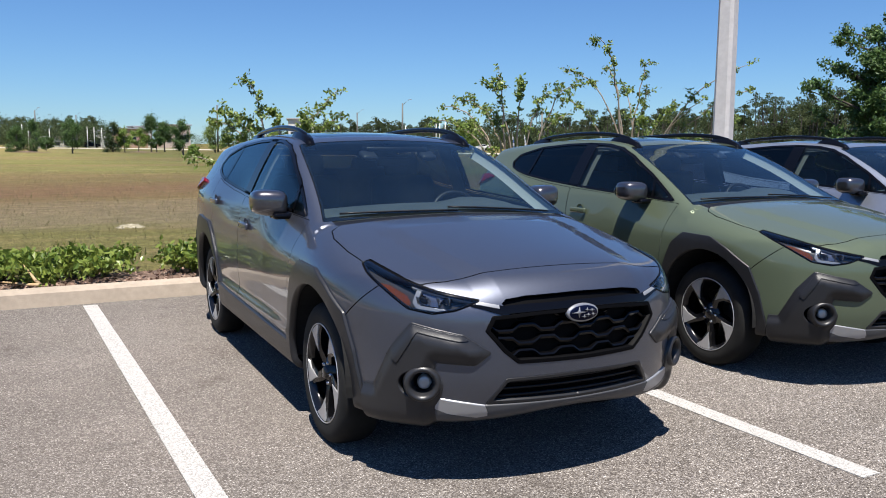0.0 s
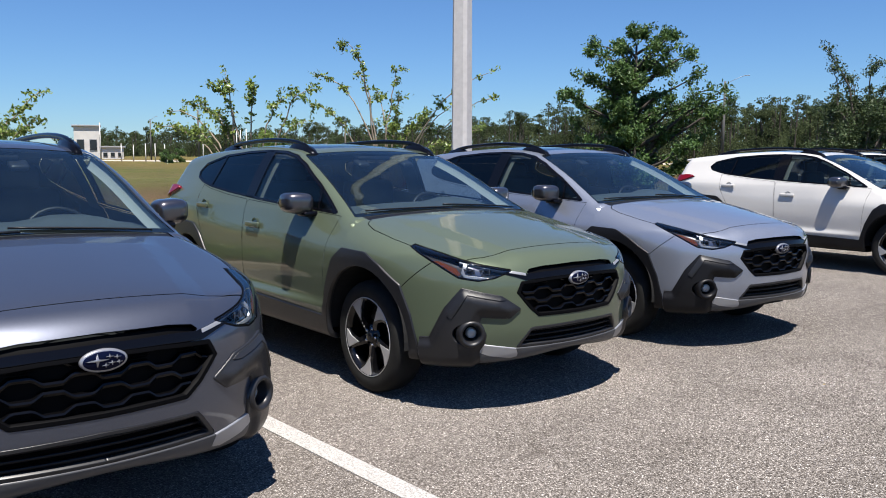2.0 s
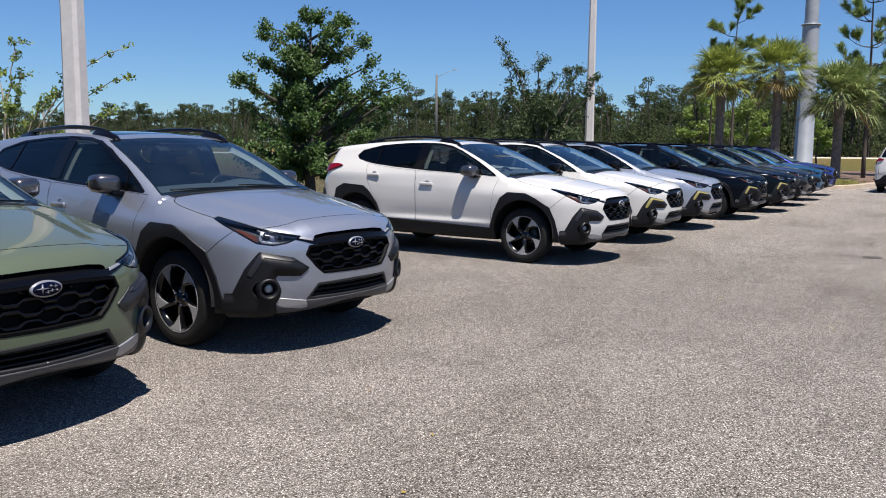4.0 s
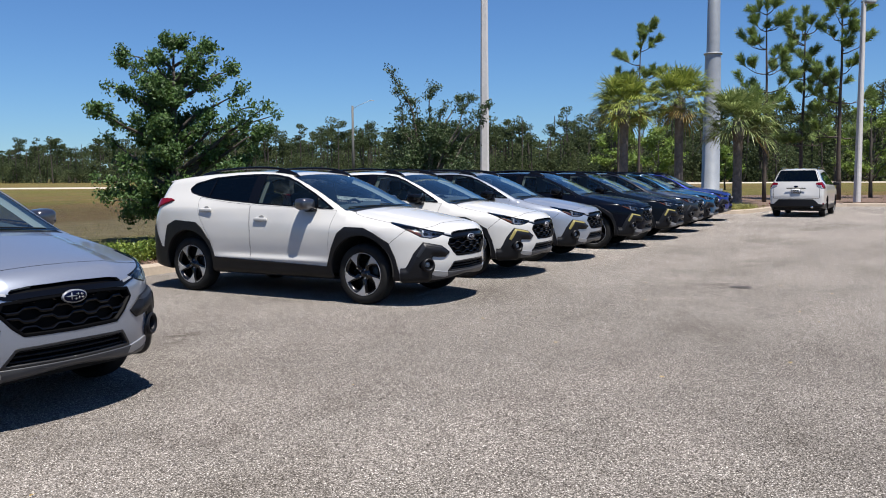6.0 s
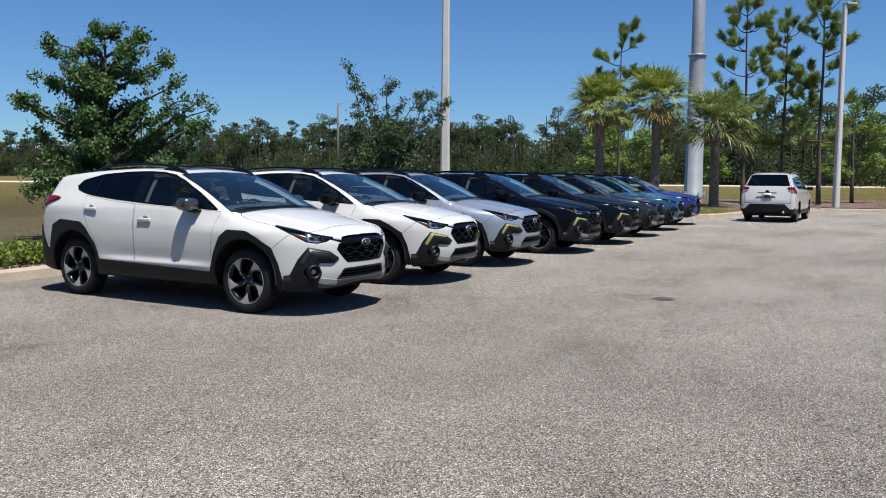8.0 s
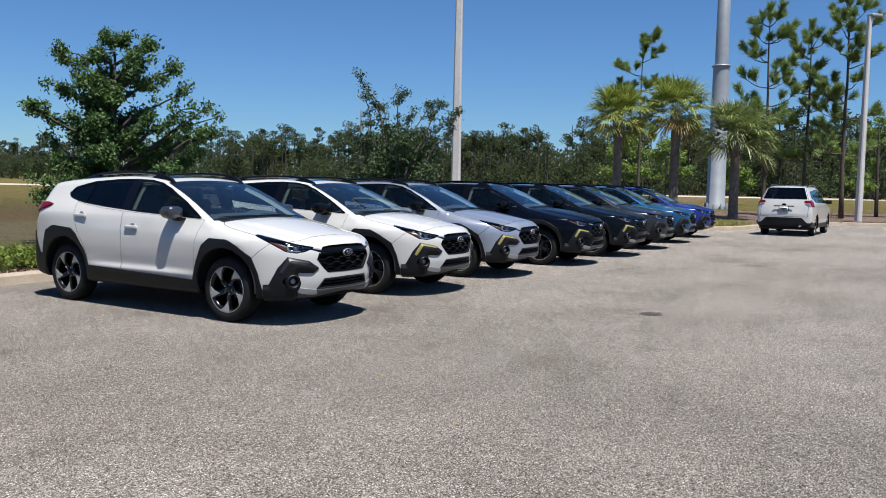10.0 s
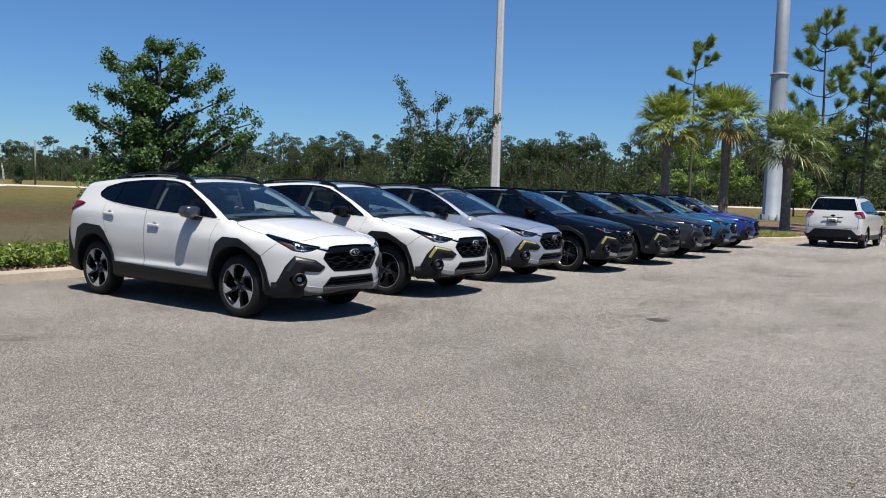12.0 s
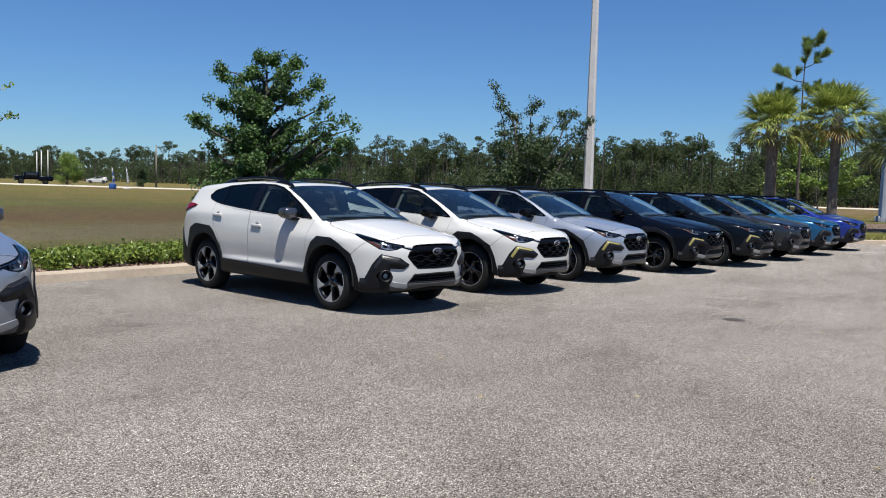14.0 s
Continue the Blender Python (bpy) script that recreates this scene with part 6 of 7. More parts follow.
n = 110000
d = 10 + 34 * rng.uniform(0, 1, n) ** 1.6
x = rng.uniform(-14, 38, n)
tagged(mesh_part("grass", blades(n, x, d, rng.uniform(0.02, 0.085, n) * rng.choice([0.8, 1.0, 1.5], n), rng, 0.7, 0.007), L_grass, None), "dry yellow-green field grass", "grass", kind="stuff")


# ---- palms ----
def palm(at, h, seed, label, old=0.25, size=1.0, blade=None):
    rng = np.random.default_rng(seed)
    z0 = 0.1
    t = empty("palm_tree", label, "tree", "palms on the island", Matrix.Translation((at[0], at[1], z0)))
    prof = [(0.27, -0.1), (0.22, 0.3), (0.20, h * 0.5), (0.22, h - 0.8), (0.28, h - 0.45), (0.22, h - 0.1), (0.05, h + 0.15)]
    part("trunk", revolve(prof, 12, "z"), B_palm, t)
    boots = []
    for i in range(46):
        a, z = i * 2.4, h - 1.1 + 1.0 * i / 46
        o = np.array([math.cos(a), math.sin(a), 0]) 
        b = o * 0.16 + np.array([0, 0, z])
        boots.append(tube([b, b + o * 0.14 + np.array([0, 0, 0.16])], [0.045, 0.018], 4))
    part("leaf_boots", merge(*boots), B_palm, t)
    fr_v, fr_f, dry_v, dry_f = [], [], [], []
    count = 76
    for i in range(count):
        a = i * 2.4 + rng.normal() * 0.2
        el = -0.62 + 2.02 * (i / (count - 1)) ** 0.9 + rng.normal() * 0.14
        o = np.array([math.cos(a) * math.cos(el), math.sin(a) * math.cos(el), math.sin(el)])
        b = np.array([0, 0, h - 0.1])
        stem = rng.uniform(0.55, 0.90) * size * (1.0 - 0.22 * (el > 1.0))
        c = b + o * stem
        side = np.cross(o, [0, 0, 1.0])
        side /= np.linalg.norm(side) + 1e-9
        up = np.cross(side, o)
        dry = el < -0.45 and rng.uniform() < old * 3
        V, F = (dry_v, dry_f) if dry else (fr_v, fr_f)
        k = len(V)
        V += [b - side * 0.014, b + side * 0.014, c + side * 0.009, c - side * 0.009]
        F.append((k, k + 1, k + 2, k + 3))
        nb = 26
        L = rng.uniform(0.78, 1.02) * size
        fold = rng.uniform(0.15, 0.55)
        for j in range(nb):
            ph = (j / (nb - 1) - 0.5) * 3.3
            dv = o * math.cos(ph) + side * math.sin(ph) + up * (fold * abs(math.sin(ph)) + 0.07 * rng.normal())
            dv /= np.linalg.norm(dv)
            lj = L * (1 - 0.22 * abs(ph)) * rng.uniform(0.9, 1.05)
            mid = c + dv * lj * 0.55
            tip = c + dv * lj * 0.93 + np.array([0, 0, -1.0]) * lj * rng.uniform(0.05, 0.40)
            w = np.cross(dv, up)
            w = w / (np.linalg.norm(w) + 1e-9) * 0.025
            k = len(V)
            V += [c - w * 0.4, c + w * 0.4, mid + w, tip, mid - w]
            F += [(k, k + 1, k + 2, k + 4), (k + 4, k + 2, k + 3)]
    mesh_part("crown", (fr_v, fr_f), blade or L_palm, t)
    if dry_v:
        mesh_part("dry_fronds", (dry_v, dry_f), L_drypalm, t)
    return t


palm((42.6, 8.3), 4.7, 61, "fan palm with yellow-green drooping fronds", 0.12, 1.28)
palm((44.4, 6.1), 5.1, 62, "fan palm with full crown and ragged trunk", 0.16, 1.32)
palm((45.0, 3.5), 3.9, 63, "shorter fan palm with grey-green fronds", 0.1, 1.42, L_greypalm)


# ---- pines ----
def pine(at, h, seed, label, r=0.11, first=0.42, reach=1.5, tuft=0.50):
    rng = np.random.default_rng(seed)
    z0 = land_z(*at) - 0.05
    t = empty("pine_tree", label, "tree", "pines beyond the lot", Matrix.Translation((at[0], at[1], z0)))
    tp = bend((0, 0, -0.1), (rng.normal() * 0.15, rng.normal() * 0.15, h - 0.2), rng, 8, 0.02)
    wood = [tube(tp, [r * (1 - 0.85 * i / 8) for i in range(9)], 8)]
    V = []

    def foxtail(p0, p1, m, size):
        """Needles standing forward all round a shoot, in a burst at its end."""
        ax_v = (p1 - p0) / np.linalg.norm(p1 - p0)
        u = rng.uniform(0, 1, (m, 1)) ** 0.6
        b = p0 + (p1 - p0) * u
        o = np.cross(ax_v, rng.normal(size=(m, 3)))
        o /= np.linalg.norm(o, axis=1)[:, None]
        o = o * rng.uniform(0.5, 1.0, (m, 1)) + ax_v * rng.uniform(0.35, 1.0, (m, 1)) + np.array([0, 0, 0.12])
        o /= np.linalg.norm(o, axis=1)[:, None]
        w = np.cross(o, rng.normal(size=(m, 3)))
        w = w / np.linalg.norm(w, axis=1)[:, None] * 0.015
        V.append(np.stack([b - w, b + w, b + o * size * rng.uniform(0.7, 1.1, (m, 1))], 1).reshape(-1, 3))

    z = h * first
    while z < h - 0.4:
        k = (z - h * first) / (h * (1 - first))
        for _ in range(rng.integers(2, 4)):
            a = rng.uniform(0, 2 * math.pi)
            l = reach * (1.12 - 0.64 * k) * rng.uniform(0.5, 1.1)
            s = np.array([tp[-1][0] * z / h, tp[-1][1] * z / h, z])
            out = np.array([math.cos(a), math.sin(a), 0.0])
            e = s + out * l + np.array([0, 0, l * (0.15 + 0.65 * k)])
            p = bend(s, e, rng, 5, 0.12, -0.12)
            wood.append(tube(p, [r * 0.26 * (1 - 0.17 * i) + 0.004 for i in range(6)], 5, False))
            rise = out * rng.uniform(0.25, 0.6) + np.array([rng.normal() * 0.2, rng.normal() * 0.2, rng.uniform(0.5, 0.9)])
            foxtail(e - (e - p[3]) * 0.4, e + rise * tuft * 0.9, 300, tuft * 0.80)
            for q in (2, 3, 4):
                if rng.uniform() < 0.72:
                    o = p[q]
                    d = out * rng.uniform(0.1, 0.7) + np.array([rng.normal() * 0.5, rng.normal() * 0.5, rng.uniform(0.3, 0.9)])
                    tip = o + d * rng.uniform(0.35, 0.65) * (0.6 + 0.5 * (1 - k))
                    wood.append(tube([o, tip], [0.011, 0.006], 4, False))
                    foxtail(o + (tip - o) * 0.45, tip + d * 0.12, 220, tuft * 0.78)
        z += h * rng.uniform(0.055, 0.095)
    foxtail(tp[-1] - np.array([0, 0, 0.55]), tp[-1] + np.array([0, 0, 0.35]), 500, tuft * 0.8)
    v = np.vstack(V)
    part("trunk", merge(*wood), B_pine, t)
    mesh_part("needles", (v, np.arange(len(v)).reshape(-1, 3)), L_pine, t)
    return t


pine((47.6, 2.5), 10.0, 71, "tall young pine with tufted branches", 0.11, 0.36)
pine((53.2, 1.1), 10.1, 72, "young pine with long open branches", 0.12, 0.30, 1.8)
pine((51.5, -0.8), 11.2, 73, "tall thin pine with sparse top", 0.13, 0.30, 1.7)
pine((51.7, 9.6), 9.7, 74, "slender pine rising behind the palms", 0.10, 0.62, 1.5)
pine((52.2, 10.9), 7.4, 75, "short slender pine behind the palms", 0.08, 0.6, 1.0)
tree("young_tree", "leafy bright green young tree in layers", (56.0, -2.4), (0.0, 0.1, 5.2), 0.12,
     [(1.2, -1.6, 0.2, 3.3), (1.5, 1.6, 0.0, 3.6), (1.8, -1.2, 0.6, 4.2), (2.0, 1.3, -0.5, 4.3), (1.0, 1.9, 0.4, 2.4), (1.0, -1.9, 0.0, 2.2), (2.4, 0.1, 0.2, 5.6), (1.2, 0.2, 1.0, 3.2), (1.0, 0.6, -1.0, 2.6), (3.0, -0.8, 0.2, 4.9), (3.0, 0.9, 0.0, 5.0), (1.0, -0.9, -0.6, 1.8), (1.0, 1.0, 0.5, 1.7)],
     0.13, L_young, B_dark, 78, 80, 0.42, 8, flat=0.35)
for i, (x, y, h) in enumerate([(78, 15.3, 6.6), (82, 18.6, 6.0), (75, 13.2, 5.2), (80, 8.4, 3.4)]):
    w = h * 0.34
    tree("young_tree", "bright green young tree before the woods", (x, y), (0, 0, h * 0.8), 0.09,
         [(h * 0.3, -w, 0.2, h * 0.5), (h * 0.3, w, 0, h * 0.55), (h * 0.4, -w * 0.6, 0.5, h * 0.8), (h * 0.4, w * 0.6, -0.4, h * 0.8), (h * 0.5, 0, 0, h), (h * 0.25, 0.3 * w, 0.6, h * 0.4)],
         0.24, L_young, B_dark, 140 + i, 70, 0.6, 6, base_z=land_z(x, y) - 0.05, flat=0.4)

# ---- poles ----
def square_pole(at, w0, w1, h, label, lean=(0, 0), turn=0.0):
    t = empty("light_pole", label, "pole", "lot light poles", Matrix.Translation((at[0], at[1], 0)) @ Matrix.Rotation(turn, 4, "Z"))
    vs, fs = [], []
    for z, w in ((0.0, w0), (h, w1)):
        c = w * 0.18
        for sx, sy in ((1, 1), (-1, 1), (-1, -1), (1, -1)):
            q = [(sx * w / 2, sy * (w / 2 - c)), (sx * (w / 2 - c), sy * w / 2)]
            if sx * sy < 0:
                q.reverse()
            vs += [(x + lean[0] * z, y + lean[1] * z, z) for x, y in q]
    for i in range(8):
        j = (i + 1) % 8
        fs.append((i, j, 8 + j, 8 + i))
    fs.append(tuple(range(8, 16)))
    part("shaft", (vs, fs), M_pole, t, smooth=False)
    arm = empty_part("lamp_head", t)
    arm.matrix_basis = Matrix.Translation((lean[0] * h, lean[1] * h, h))
    part("arm", tube([(0, 0, -0.1), (0, 0, 0.06), (0.0, -0.15, 0.10)], 0.045, 8), M_steel, arm)
    part("housing", box_bm((0.36, 0.62, 0.14), (0, -0.30, 0.12), 0.04), M_steel, arm)
    return t


square_pole((9.25, 8.84), 0.262, 0.18, 9.2, "pale square concrete light pole", turn=0.35)
square_pole((27.1, 8.80), 0.29, 0.17, 9.2, "pale tapered concrete light pole", turn=0.35)
square_pole((48.3, -1.62), 0.29, 0.18, 9.5, "pale concrete light pole with lamp head", turn=0.8)
mono = empty("monopole_tower", "tall grey steel monopole tower", "tower", m=Matrix.Translation((64.3, 7.4, 0)))
part("lower_shaft", revolve([(0.66, 0.0), (0.66, 0.5), (0.62, 0.55), (0.53, 9.9)], 32, "z"), M_steel, mono)
part("flange", revolve([(0.52, 9.86), (0.62, 9.86), (0.62, 9.96), (0.42, 9.98)], 32, "z"), M_steel, mono)
part("upper_shaft", revolve([(0.44, 9.96), (0.36, 26.0), (0.0, 26.1)], 32, "z"), M_steel, mono)
for i in range(10):
    a = i * 0.628
    part("bolt_cover", box_bm((0.10, 0.10, 0.5), (0.78 * math.cos(a), 0.78 * math.sin(a), 0.35), 0.02), M_steel, mono)


def street_lamp(at, h, label, arm=1.8, turn=0.0):
    z0 = land_z(*at)
    t = empty("street_lamp", label, "lamp", "far street lamps", Matrix.Translation((at[0], at[1], z0)) @ Matrix.Rotation(turn, 4, "Z"))
    part("post", tube([(0, 0, -0.2), (0, 0, h)], [0.16, 0.11], 10), M_darksteel, t)
    part("arm", tube([(0, 0, h - 0.3), (0, -arm * 0.5, h + 0.15), (0, -arm, h + 0.5)], 0.022, 6), M_steel, t)
    part("lamp_head", box_bm((0.14, 0.5, 0.07), (0, -arm - 0.2, h + 0.5), 0.02), M_steel, t)
    return t


street_lamp((76.3, 44.3), 8.6, "far street lamp with long arm", 1.8, 0.4)
for i, (x, y) in enumerate([(30, 135), (52, 112), (-20, 190), (5, 180), (14, 205), (60, 150)]):
    street_lamp((x, y), 7.5, "far thin street lamp beside the road", 1.2, 0.5)

# ---- far woods ----
WOODS = [(4, 330), (-14, 330), (-28, 300), (-38, 255), (-50, 195), (-64, 160), (-76, 140), (-92, 130), (-112, 130)]
rng = np.random.default_rng(90)


def ball(m, rx, rz):
    """Points in a rounded clump, more of them near its skin."""
    d = rng.normal(size=(m, 3))
    d /= np.linalg.norm(d, axis=1)[:, None]
    return d * rng.uniform(0, 1, (m, 1)) ** 0.28 * np.array([rx, rx, rz])


wv, tv, tf = [], [], []
for i in range(1150):
    th = rng.uniform(-112, 6)
    if -16.5 < th < -4.3:
        continue
    d = float(np.interp(-th, [-p[0] for p in WOODS], [p[1] for p in WOODS])) + rng.uniform(0, 55) ** 1.0
    x, y = 5 - d * math.sin(radians(th)), d * math.cos(radians(th))
    z0 = land_z(x, y)
    h = rng.uniform(9.0, 14.0) * float(np.interp(-th, [16, 28, 38, 44, 56, 70], [0.70, 0.76, 0.86, 0.92, 0.92, 0.86]))
    tall = rng.uniform() < 0.52
    h *= rng.uniform(0.98, 1.30) if tall else 0.92
    rr = rng.uniform(0.14, 0.24)
    tb = tube([(x, y, z0 - 0.5), (x + rng.normal() * 0.3, y + rng.normal() * 0.3, z0 + h * 0.95)], [rr, rr * 0.4], 5, False)
    o = len(tv)
    tv += [tuple(v) for v in tb[0]]
    tf += [tuple(k + o for k in f) for f in tb[1]]
    if tall:
        # rounded clumps of needles on short limbs near the top
        lowest = rng.uniform(0.60, 0.80)
        for _ in range(rng.integers(8, 12)):
            k = rng.uniform(lowest, 0.98)
            wide = 1.5 * math.sqrt(max(0.1, 1.06 - k) / (1.06 - lowest))
            c = np.array([x, y, z0 + h * k]) + rng.normal(size=3) * np.array([wide, wide, 0.25])
            q = rng.uniform(0.7, 1.15)
            wv.append(c + ball(62, 1.05 * q, 0.68 * q))
    else:
        hh = h * rng.uniform(0.5, 0.88)
        for _ in range(13):
            k = rng.uniform(0.2, 0.95)
            c = np.array([x, y, z0 + hh * k]) + rng.normal(size=3) * np.array([1.2, 1.2, 0.4]) * (1.2 - 0.5 * k)
            q = rng.uniform(0.7, 1.2)
            wv.append(c + ball(50, 1.35 * q, 1.0 * q))
for i in range(120):
    th = rng.uniform(-4.3, 7)
    d = rng.uniform(235, 300)
    x, y = 5 - d * math.sin(radians(th)), d * math.cos(radians(th))
    z0, h = land_z(x, y), rng.uniform(5, 8)
    for _ in range(9):
        c = np.array([x, y, z0 + h * rng.uniform(0.2, 0.98)]) + rng.normal(size=3) * np.array([1.4, 1.4, 0.5])
        wv.append(c + rng.normal(size=(40, 3)) * np.array([1.0, 1.0, 0.7]))
# undergrowth at the foot of the trees
for i in range(1900):
    th = rng.uniform(-112, 6)
    if -16 < th < -4.5 and i % 4:
        continue
    d = float(np.interp(-th, [-p[0] for p in WOODS], [p[1] for p in WOODS])) + rng.uniform(-2, 30)
    x, y = 5 - d * math.sin(radians(th)), d * math.cos(radians(th))
    c = np.array([x, y, land_z(x, y) + rng.uniform(0.0, 1.0) ** 1.3 * 4.4 + 0.3])
    wv.append(c + ball(52, 2.2, 1.2))
# the depth of the woods behind the first trees
dv = []
for i in range(2400):
    th = rng.uniform(-112, 6)
    if -15.5 < th < -4.5:
        continue
    d = float(np.interp(-th, [-p[0] for p in WOODS], [p[1] for p in WOODS])) + rng.uniform(45, 90)
    x, y = 5 - d * math.sin(radians(th)), d * math.cos(radians(th))
    top = 10.2 * float(np.interp(-th, [0, 16, 28, 38, 44, 56, 70], [0.6, 0.72, 0.82, 0.92, 1.0, 0.98, 0.92]))
    c = np.array([x, y, land_z(x, y) + rng.uniform(0.5, top)])
    dv.append(c + ball(36, 3.4, 1.2))
# an unseen ring of woods, added to darken the horizon in reflections
for i in range(900):
    th = rng.uniform(6, 248)
    d = 135 + rng.uniform(0, 40)
    x, y = 5 - d * math.sin(radians(th)), d * math.cos(radians(th))
    dv.append(np.array([x, y, rng.uniform(0.3, 11.5)]) + rng.normal(size=(30, 3)) * np.array([2.2, 2.2, 0.9]))
tagged(mesh_part("woods_depth", leaves(np.vstack(dv), 0.95, rng, 0.1, 0.8, 0.8), L_wood, None), "dim green depth of the woods behind the first trunks, with an added unseen ring", "woods", kind="stuff")
tagged(mesh_part("far_woods", leaves(np.vstack(wv), 0.36, rng, 0.05, 0.8, 0.8), L_wood, None), "far dark green line of woods", "woods", kind="stuff")
tagged(mesh_part("far_trunks", (tv, tf), B_dark, None), "bare pine trunks in the far woods", "trunks", kind="stuff")

# dry palm stalks dropped on the bed
for a, b in (((-0.14, 8.66, 0.165), (0.19, 8.31, 0.165)), ((0.07, 8.45, 0.34), (0.20, 8.32, 0.165))):
    st = tube(bend(a, b, rng, 4, 0.05), [0.007, 0.009, 0.012, 0.015, 0.019], 6)
    tagged(part("palm_stalk", st, M_dry, None), "dry beige palm stalk lying on the mulch", "stalk", "dropped palm stalks")

# small trees and buildings across the field
def field_tree(at, h, w, bare, leaf_m, seed, label, tufts=10):
    """A small tree: a short trunk, limbs from where the crown begins, tufts of leaves."""
    r = np.random.default_rng(seed)
    limbs = []
    for k in np.linspace(0, 1, tufts):
        z = h * (bare + (1.0 - bare) * k)
        reach = w * 0.5 * math.sqrt(max(0.06, 1.0 - abs(2.0 * k - 0.75) ** 2.2 / 1.6)) * r.uniform(0.55, 1.0)
        a = r.uniform(0, 6.28)
        limbs.append((max(0.1, z - 0.22 * h), reach * math.cos(a), reach * math.sin(a), z))
    tree("field_tree", label, at, (r.normal() * 0.1, 0, h * 0.8), 0.035 * h ** 0.8, limbs, 0.17, leaf_m, B_bark, seed, 75, 0.17 * h ** 0.9, 6, base_z=land_z(*at) - 0.05)


PALE = "pale green young tree standing in the field"
DARK = "dark dense evergreen tree standing in the field"
for i, (x, y, h, w, bare, m, label) in enumerate((
        (1.0, 127, 3.4, 2.2, 0.10, L_oak, PALE), (2.9, 128, 4.2, 3.2, 0.12, L_oak, PALE), (5.2, 141, 2.1, 2.4, 0.35, L_oak, PALE), (7.3, 115.6, 4.0, 2.4, 0.30, L_oak, DARK),
        (13.6, 129.7, 4.2, 2.3, 0.06, L_holly, DARK), (15.3, 130, 3.2, 2.4, 0.36, L_young, PALE), (17.6, 133, 3.3, 2.8, 0.38, L_young, PALE), (19.9, 131, 2.8, 2.4, 0.40, L_oak, PALE),
        (19.4, 132.5, 5.2, 1.1, 0.70, L_oak, DARK), (21.6, 134, 4.3, 1.6, 0.5, L_oak, DARK), (18.9, 104, 3.9, 2.7, 0.25, L_oak, DARK), (15.5, 80, 1.2, 1.1, 0.15, L_young, PALE),
        (28, 128, 4.4, 4.0, 0.2, L_myrtle, PALE), (32, 133, 4.8, 4.2, 0.2, L_oak, PALE), (74.6, 134, 5.2, 4.2, 0.16, L_young, PALE), (82.6, 124, 4.0, 1.5, 0.15, L_holly, DARK))):
    field_tree((x, y), h, w, bare, m, 100 + i, label, 26 if x == 74.6 else 12)
for i, (x, y, h, w) in enumerate(((47.2, 112, 1.7, 2.6), (50.6, 116.5, 1.9, 3.0))):
    field_tree((x, y), h, w, 0.08, L_oak, 130 + i, "low rounded green bush beside the far road")
for x, y, a, b in ((2.4, 127, 3.0, 3.2), (17.6, 131.5, 3.2, 3.0)):
    # dark mulch laid round a clump
    ring = [(x + a * math.cos(q) * (1 + 0.08 * math.sin(5 * q)), y + b * math.sin(q)) for q in np.linspace(0, 2 * math.pi, 28, endpoint=False)]
    vs = [(px, py, land_z(px, py) + 0.02) for px, py in ring] + [(x, y, land_z(x, y) + 0.16)]
    tagged(part("mulch_bed", (vs, [(k, (k + 1) % 28, 28) for k in range(28)]), M_mulch, None), kind="structure")

M_wallwhite = varied("pale_render_wall", (0.62, 0.60, 0.56), (0.55, 0.53, 0.50), 0.5, 0.85)
M_wallorange = varied("terracotta_wall", (0.46, 0.30, 0.22), (0.41, 0.26, 0.19), 0.6, 0.85)
M_roofgrey = mat("grey_roof", (0.30, 0.30, 0.31), 0.7)
M_winglass = mat("dark_window_glass", (0.02, 0.025, 0.03), 0.08)


def building(at, size, turn, wall, label, windows=5):
    x, y = at
    z0 = land_z(x, y) - 0.3
    w, d, h = size
    t = empty("commercial_building", label, "building", "far buildings", Matrix.Translation((x, y, z0)) @ Matrix.Rotation(turn, 4, "Z"))
    part("wall", box_bm((w, d, h), (0, 0, h / 2), 0.05), wall, t, smooth=False)
    part("roof", box_bm((w + 0.8, d + 0.8, 0.35), (0, 0, h + 0.17), 0.05), M_roofgrey, t, smooth=False)
    for i in range(windows):
        wx = -w / 2 + w * (i + 0.5) / windows
        wn2 = part("window", box_bm((w / windows * 0.6, 0.12, h * 0.35), (wx, -d / 2 - 0.03, h * 0.45), 0.02), M_roofgrey, t, smooth=False)
        part("pane", box_bm((w / windows * 0.54, 0.06, h * 0.31), (wx, -d / 2 - 0.09, h * 0.45), 0), M_winglass, wn2, smooth=False)
    return t


building((23.6, 259), (5.0, 8, 4.9), 0.1, M_wallwhite, "far small white building across the field", 2)
building((32, 259), (8, 9, 5.6), 0.1, M_wallorange, "far building with terracotta roof edge", 3)
building((36, 268), (5, 8, 6.4), 0.1, M_wallwhite, "far white block behind the trees", 2)
building((43.8, 256), (7.5, 9, 6.8), 0.1, varied("pinkish_wall", (0.55, 0.44, 0.37), (0.48, 0.39, 0.33), 0.5, 0.85), "far pale pinkish building with flat roof", 3)
building((62.6, 194.0), (5.2, 8, 7.4), -0.3, M_wallwhite, "far tall white block across the field", 2)
building((67.6, 192.5), (4.6, 8, 2.8), -0.3, M_wallwhite, "far low white wing beside the tall block", 3)
building((13.5, 268), (10, 9, 3.0), 0.1, M_wallwhite, "far low pale building beyond the road", 4)


def flag_pole(at, h):
    t = empty("flag_pole", "far thin white pole", "pole", "far white poles", Matrix.Translation((at[0], at[1], land_z(*at))))
    part("post", tube([(0, 0, -0.2), (0, 0, h)], [0.10, 0.07], 8), M_polewhite, t)
    part("cap", revolve([(0.0, h + 0.12), (0.10, h + 0.06), (0.0, h - 0.02)], 8, "z"), M_polewhite, t)


